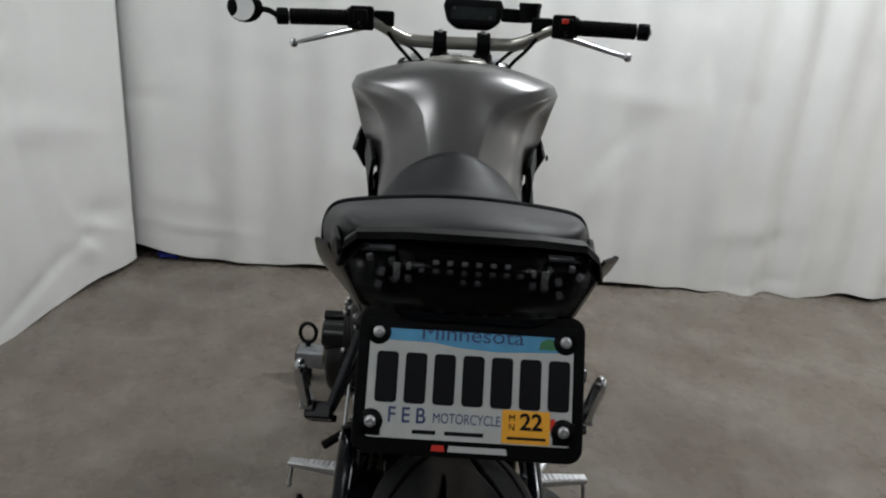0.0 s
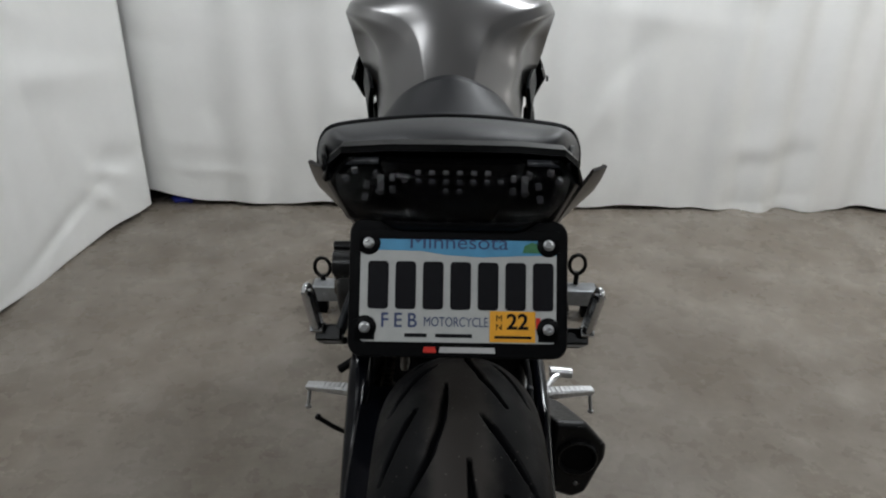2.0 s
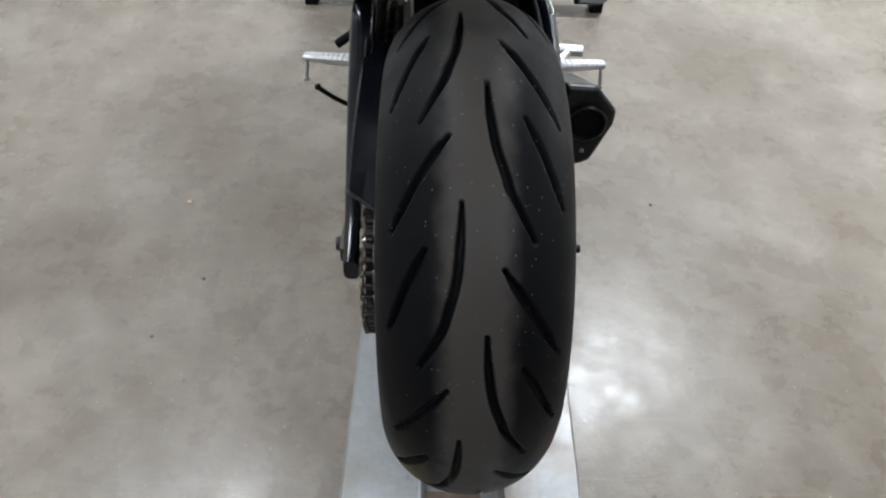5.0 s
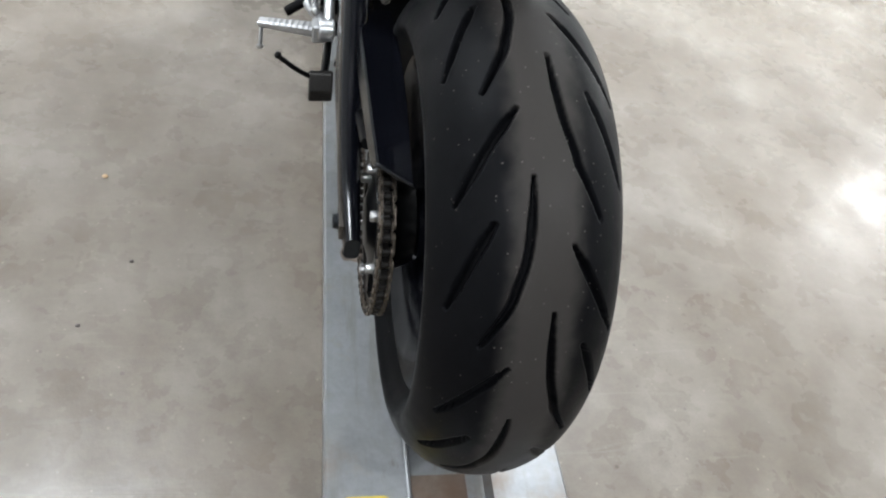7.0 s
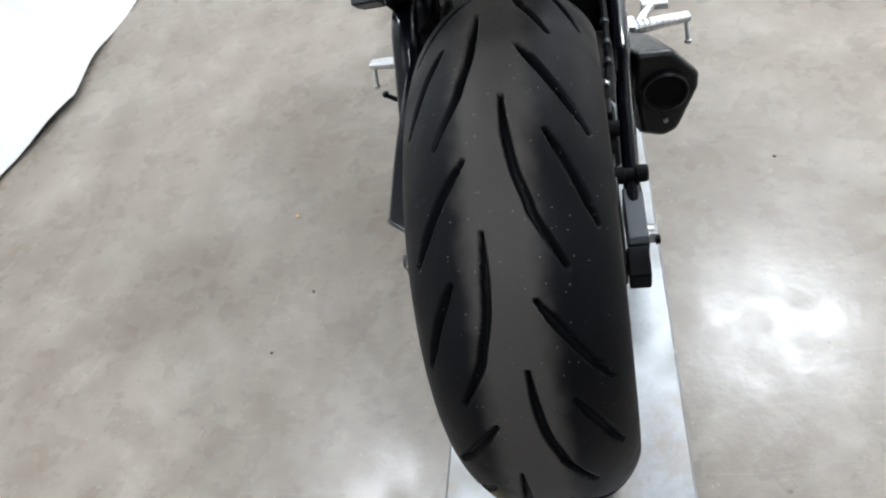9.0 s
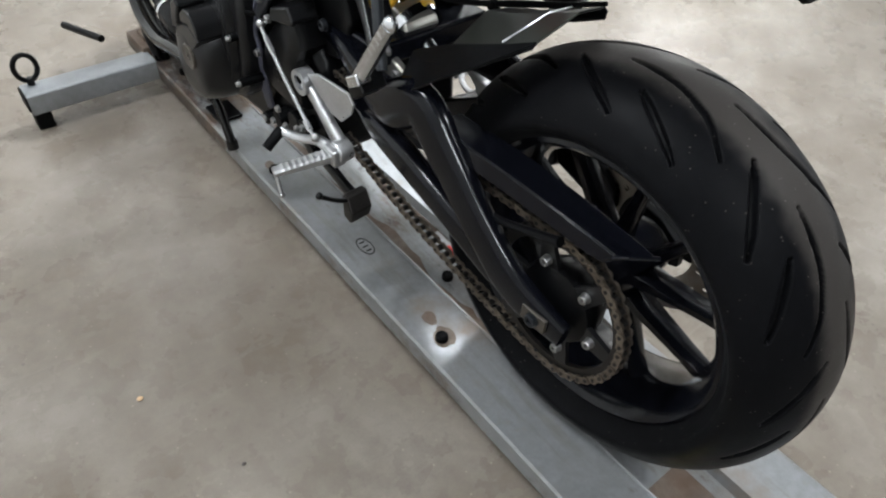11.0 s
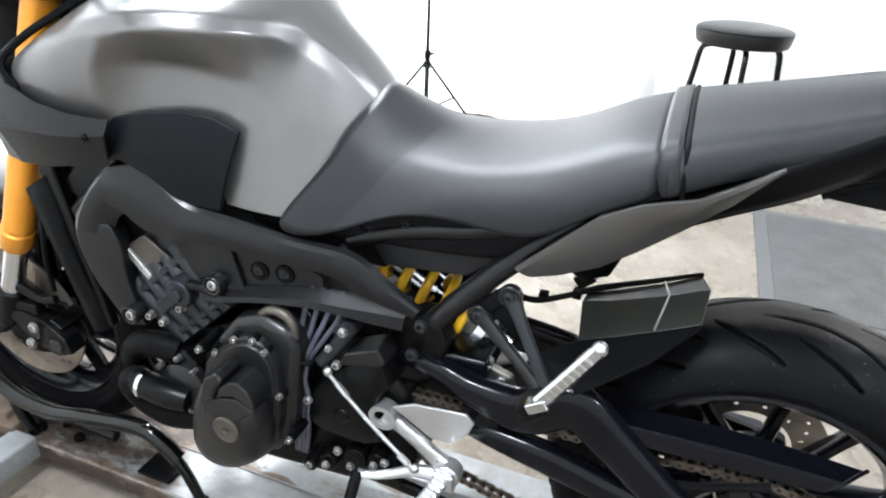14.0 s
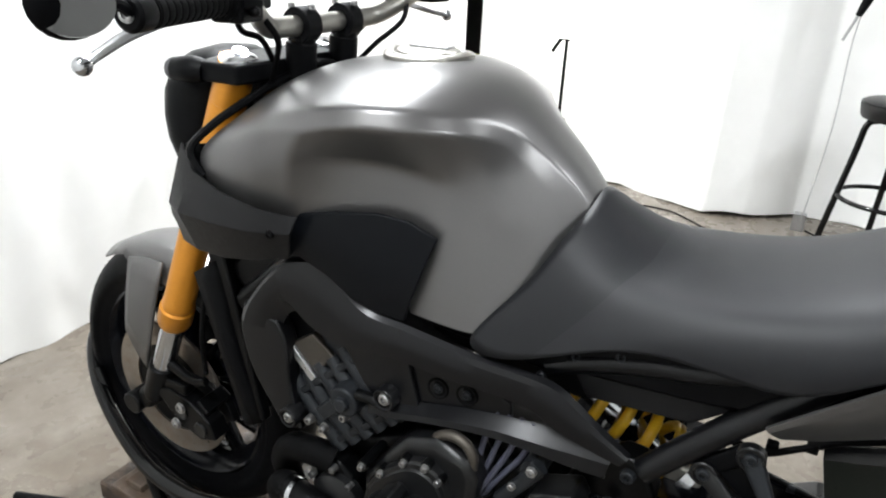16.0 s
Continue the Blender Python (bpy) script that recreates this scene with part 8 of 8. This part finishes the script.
side = [(0.17, 0.975, 0.205), (0.17, 1.01, 0.235), (0.17, 1.06, 0.252), (0.17, 1.2, 0.228), (0.168, 1.30, 0.205), (0.158, 1.42, 0.205), (0.138, 1.53, 0.245), (0.105, 1.635, 0.305), (0.055, 1.71, 0.36)]
bm = bmesh.new()
tube(bm, [(CX - x, y, z) for x, y, z in side] + [(CX, 1.735, 0.385)] + [(CX + x, y, z) for x, y, z in side[::-1]], 0.0165, 14, 5)
hoop = part("chock_hoop", bm, GLOSS, stand, "black steel tube hoop round the front wheel")
for sx in (-1, 1):
    x = CX + sx * 0.17
    bm = bmesh.new()
    tube(bm, [(x, 1.0, 0.225), (x + 0.002, 0.965, 0.175), (x + 0.003, 0.935, 0.105)], 0.0105, 12, 3)
    cyl(bm, (x + 0.003, 0.937, 0.112), (x + 0.003, 0.932, 0.0925), 0.0135, n=12)
    part("prop_leg", bm, GLOSS, hoop, "thin black prop leg with a rubber end")
    bm = bmesh.new()
    tube(bm, [(CX + sx * 0.1, 1.64, 0.34), (CX + sx * 0.106, 1.58, 0.24), (CX + sx * 0.11, 1.48, 0.165), (CX + sx * 0.112, 1.34, 0.135), (CX + sx * 0.112, 1.2, 0.13)], 0.0115, 12, 4)
    part("cradle_tube", bm, GLOSS, hoop, "black inner cradle tube")
    bm = bmesh.new()
    tube(bm, [(x * 0.85, 1.40, 0.095), (x * 0.92, 1.41, 0.15), (CX + sx * 0.16, 1.42, 0.205)], 0.012, 12, 3)
    part("upright", bm, GLOSS, hoop)

# ---- stool, lights and clutter ----
stool = thing("stool", pose(2.69, 0.08, 0, 0, 0, -37), "round black vinyl stool with black tubular legs", "stool")
bm = bmesh.new()
lathe(bm, [(0.64, 0.0), (0.64, 0.185), (0.644, 0.203), (0.655, 0.21), (0.7, 0.218), (0.712, 0.215), (0.721, 0.2), (0.73, 0.15), (0.735, 0.08), (0.736, 0.0)], axis="z", n=48)
part("seat", bm, STOOLBLACK, stool, "shiny black padded seat")
bm = bmesh.new()
lathe(bm, [(0.0, 0.2155), (0.004, 0.2195), (0.008, 0.2155)], (0, 0, 0.705), "z", 48)
part("seat_band", bm, GLOSS, stool)
for k in range(4):
    a = radians(45 + 90 * k)
    c, s = math.cos(a), math.sin(a)
    bm = bmesh.new()
    tube(bm, [(0.08 * c, 0.08 * s, 0.636), (0.14 * c, 0.14 * s, 0.632), (0.175 * c, 0.175 * s, 0.605), (0.192 * c, 0.192 * s, 0.47), (0.255 * c, 0.255 * s, 0.012)], 0.0142, 12, 5)
    leg = part("leg", bm, GLOSS, stool)
    bm = bmesh.new()
    cyl(bm, (0.256 * c, 0.256 * s, 0.0), (0.2525 * c, 0.2525 * s, 0.026), 0.016, n=12)
    part("leg_tip", bm, CHROME, leg, "pale leg tip")
bm = bmesh.new()
pts = [V(0.217 * math.cos(a), 0.217 * math.sin(a), 0.29) for a in np.linspace(0, 2 * math.pi, 41)]
tube(bm, pts, 0.0105, 10, 1)
part("foot_ring", bm, GLOSS, stool, "black tubular foot ring")


def light_stand(x, y, joint, top, spread, turn):
    ls = thing("light_stand", pose(x, y, 0, 0, 0, turn), "black tripod photo light stand with a white globe", "light stand")
    bm = bmesh.new()
    cyl(bm, (0, 0, 0.09), (0, 0, joint + 0.05), 0.0125, n=14)
    cyl(bm, (0, 0, joint + 0.05), (0, 0, top), 0.009, n=12)
    cyl(bm, (0, 0, joint + 0.03), (0, 0, joint + 0.075), 0.017, n=14)
    part("pole", bm, PLASTIC, ls)
    bm = bmesh.new()
    cyl(bm, (0, 0, joint - 0.02), (0, 0, joint + 0.015), 0.02, n=14)
    part("collar", bm, PLASTIC, ls)
    bm = bmesh.new()
    cyl(bm, (0, 0, 0.085), (0, 0, 0.11), 0.017, n=14)
    part("lower_collar", bm, PLASTIC, ls)
    bm = bmesh.new()
    cyl(bm, (0.012, 0, joint + 0.055), (0.04, 0, joint + 0.055), 0.007, n=10)
    part("knob", bm, PLASTIC, ls)
    for k in range(3):
        a = radians(120 * k)
        c, s = math.cos(a), math.sin(a)
        bm = bmesh.new()
        tube(bm, [(0.018 * c, 0.018 * s, joint), (spread * c, spread * s, 0.009)], 0.007, 8, 1)
        leg = part("leg", bm, PLASTIC, ls)
        bm = bmesh.new()
        f = 0.6
        tube(bm, [(0.015 * c, 0.015 * s, 0.1), ((0.018 + (spread - 0.018) * f) * c, (0.018 + (spread - 0.018) * f) * s, joint + (0.009 - joint) * f)], 0.005, 8, 1)
        part("brace", bm, PLASTIC, leg)
        bm = bmesh.new()
        ball(bm, (spread * c, spread * s, 0.010), 0.010, 10)
        part("rubber_foot", bm, SOFT, leg)
    return ls


stand_a = light_stand(2.72, 1.68, 0.36, 0.88, 0.31, -35)
bm = bmesh.new()
tube(bm, [(0, 0, 0.86), (-0.02, 0.02, 0.84), (-0.05, 0.05, 0.77)], 0.010, 10, 3)
cyl(bm, (0, 0, 0.83), (0, 0, 0.88), 0.023, n=14)
part("tilt_handle", bm, PLASTIC, stand_a, "black tilt handle")
bm = bmesh.new()
ball(bm, (0, 0, 1.04), 0.2, 32)
part("globe", bm, GLOBE, stand_a, "lit white globe diffuser", smooth=180)

cord = thing("hanging_work_light", pose(2.78, 0.36, 1.15), "black work light handle hanging on its cord before the curtain", "work light")
bm = bmesh.new()
lathe(bm, [(-0.11, 0.0), (-0.11, 0.014), (-0.06, 0.019), (0.05, 0.022), (0.06, 0.03), (0.12, 0.032), (0.12, 0)], axis="z", n=18)
h = part("handle", bm, SOFT, cord)
h.matrix_local = pose(0, 0, 0, 18, 0, 0)
bm = bmesh.new()
tube(bm, [(0, 0.035, -0.105), (0, 0.07, -0.21)], 0.006, 8, 1)
part("hook", bm, STEEL, cord, "bright steel hook")
bm = bmesh.new()
tube(bm, [(0, -0.03, 0.1), (0.02, -0.05, 0.6), (0.02, -0.05, 1.3), (0.02, -0.05, 1.75)], 0.004, 8, 4)
tube(bm, [(0, 0.0, 0.1), (0.02, 0.03, -0.2), (0.03, 0.02, -0.6), (0.05, 0.05, -1.07)], 0.003, 8, 4)
part("cord", bm, WHITE, cord, "thin pale cord")
bm = bmesh.new()
box(bm, (2.93, 0.42, 0.045), (0.05, 0.06, 0.09))
tagged(part("outlet_box", bm, ALU, None, bevel=0.005), "small grey metal outlet box on the floor by the curtain", "outlet box")
bm = bmesh.new()
pts = [(2.92, 0.38, 0.006), (2.75, 0.25, 0.006), (2.55, 0.4, 0.006), (2.6, 0.75, 0.006), (2.8, 1.05, 0.006), (2.75, 1.4, 0.006), (2.74, 1.66, 0.006)]
tube(bm, pts, 0.0045, 8, 8)
tagged(part("power_cable", bm, SOFT, None), "thin black power cable lying on the concrete floor", "cable")

mat = thing("floor_mat", pose(1.795, -0.55, 0, 0, 0, 1), "grey ribbed floor mat with a paler border", "floor mat")
bm = bmesh.new()
prism(bm, rounded(0.485, 0.43, 0.01, 3), 0.0, 0.008, "z")
part("border", bm, MATEDGE, mat, "pale grey rubber border", bevel=0.002)
bm = bmesh.new()
prism(bm, rounded(0.435, 0.38, 0.01, 3), 0.006, 0.0115, "z")
part("mat_surface", bm, MATTING, mat, "dark grey pile", bevel=0.001)

# behind the gap between the curtains
bm = bmesh.new()
rows = []
for k in range(9):
    z = 0.15 + 0.16 * k
    w = 0.34 - 0.02 * abs(k - 3)
    rows.append([V(3.95 + w * math.cos(a) + 0.03 * math.sin(5 * a + k), 3.2 + 0.16 * math.sin(a) + 0.03 * math.cos(4 * a + k), z) for a in np.linspace(0, 2 * math.pi, 25)[:-1]])
loft(bm, rows, cap=True, closed=True)
rack = tagged(part("covered_rack", bm, DARKCLOTH, None, smooth=70), "dark green cloth-covered rack standing behind the curtains", "rack")
bm = bmesh.new()
cyl(bm, (3.95, 3.2, 0.0), (3.95, 3.2, 0.2), 0.2, n=20)
part("base", bm, PLASTIC, rack)
bm = bmesh.new()
lathe(bm, [(0, 0.0), (0, 0.15), (0.5, 0.17), (0.52, 0.18), (0.54, 0.17), (0.54, 0.15), (0.04, 0.13), (0.04, 0)], (3.82, 2.78, 0.0), "z", 28)
tagged(part("bucket", bm, LIME, None), "tall yellow-green plastic bin behind the curtains", "bin").name = "bin"

rng = random.Random(4)
for x, y, r, m in ((-0.578, 0.475, 0.006, SPECK), (-0.491, 0.254, 0.004, SPECK_DARK), (-0.549, 0.11, 0.004, SPECK_DARK), (0.45, 0.52, 0.004, SPECK_DARK)):
    bm = bmesh.new()
    ball(bm, (x, y, r * 0.4), r, 8, (1, 0.8, 0.5))
    tagged(part("grit", bm, m, None), "small crumb of grit lying on the concrete floor", "grit", "grit on the floor")

# blue lump added to stand in for the dark bluish gap behind the lifted hem
bm = bmesh.new()
ball(bm, (0, 0, 0), 1.0, 14)
rng = random.Random(5)
for v in bm.verts:
    k = 1 + 0.3 * math.sin(5 * v.co.x + 3 * v.co.y) + rng.uniform(-0.12, 0.12)
    v.co = Vector((v.co.x * 0.05 * k, v.co.y * 0.035 * k, max(0.0, 0.014 + v.co.z * 0.022 * k)))
rag = part("rag", bm, BLUE_GAP, None, smooth=180, raw=True)
rag.location = (-1.29, 2.40, 0.0)
tagged(rag, "small blue lump standing in for the dark gap under the curtain", "rag")

# the bike leans a little on its stand: tank, seat, tail and what hangs on them; the right tail cover, tail lamp and
# trim are moved otherwise to fit the camera's view
LEAN_BIKE = Matrix.Rotation(radians(-0.6), 4, "Y")
for ob in bike.children:
    if ob.name.split(".")[0] not in ("rear_wheel", "front_wheel", "front_mudguard", "chain", "swingarm", "chain_guard", "rear_hugger", "footpeg", "side_stand", "tail_light", "tail_top_trim", "plate_frame", "plate_bracket", "under_tail", "engine", "frame_beam", "subframe_tube", "pillion_hanger", "rear_shock", "shift_arm"):
        out = ob.name.startswith("tail_side_cover") and ob.data.vertices[0].co.x > 0
        ob.matrix_local = (LEAN_BIKE.inverted() if out else LEAN_BIKE) @ ob.matrix_local
    elif ob.name.split(".")[0] in ("tail_light", "tail_top_trim"):
        ob.matrix_local = Matrix.Translation((-0.006, 0, 0.004 if ob is tl else 0.001)) @ ob.matrix_local
BAR_LEAN = Matrix.Translation((0, 0, 1.1)) @ Matrix.Rotation(radians(-1.3), 4, "Y") @ Matrix.Translation((0, 0, -1.1))
hbar.matrix_local = BAR_LEAN @ hbar.matrix_local
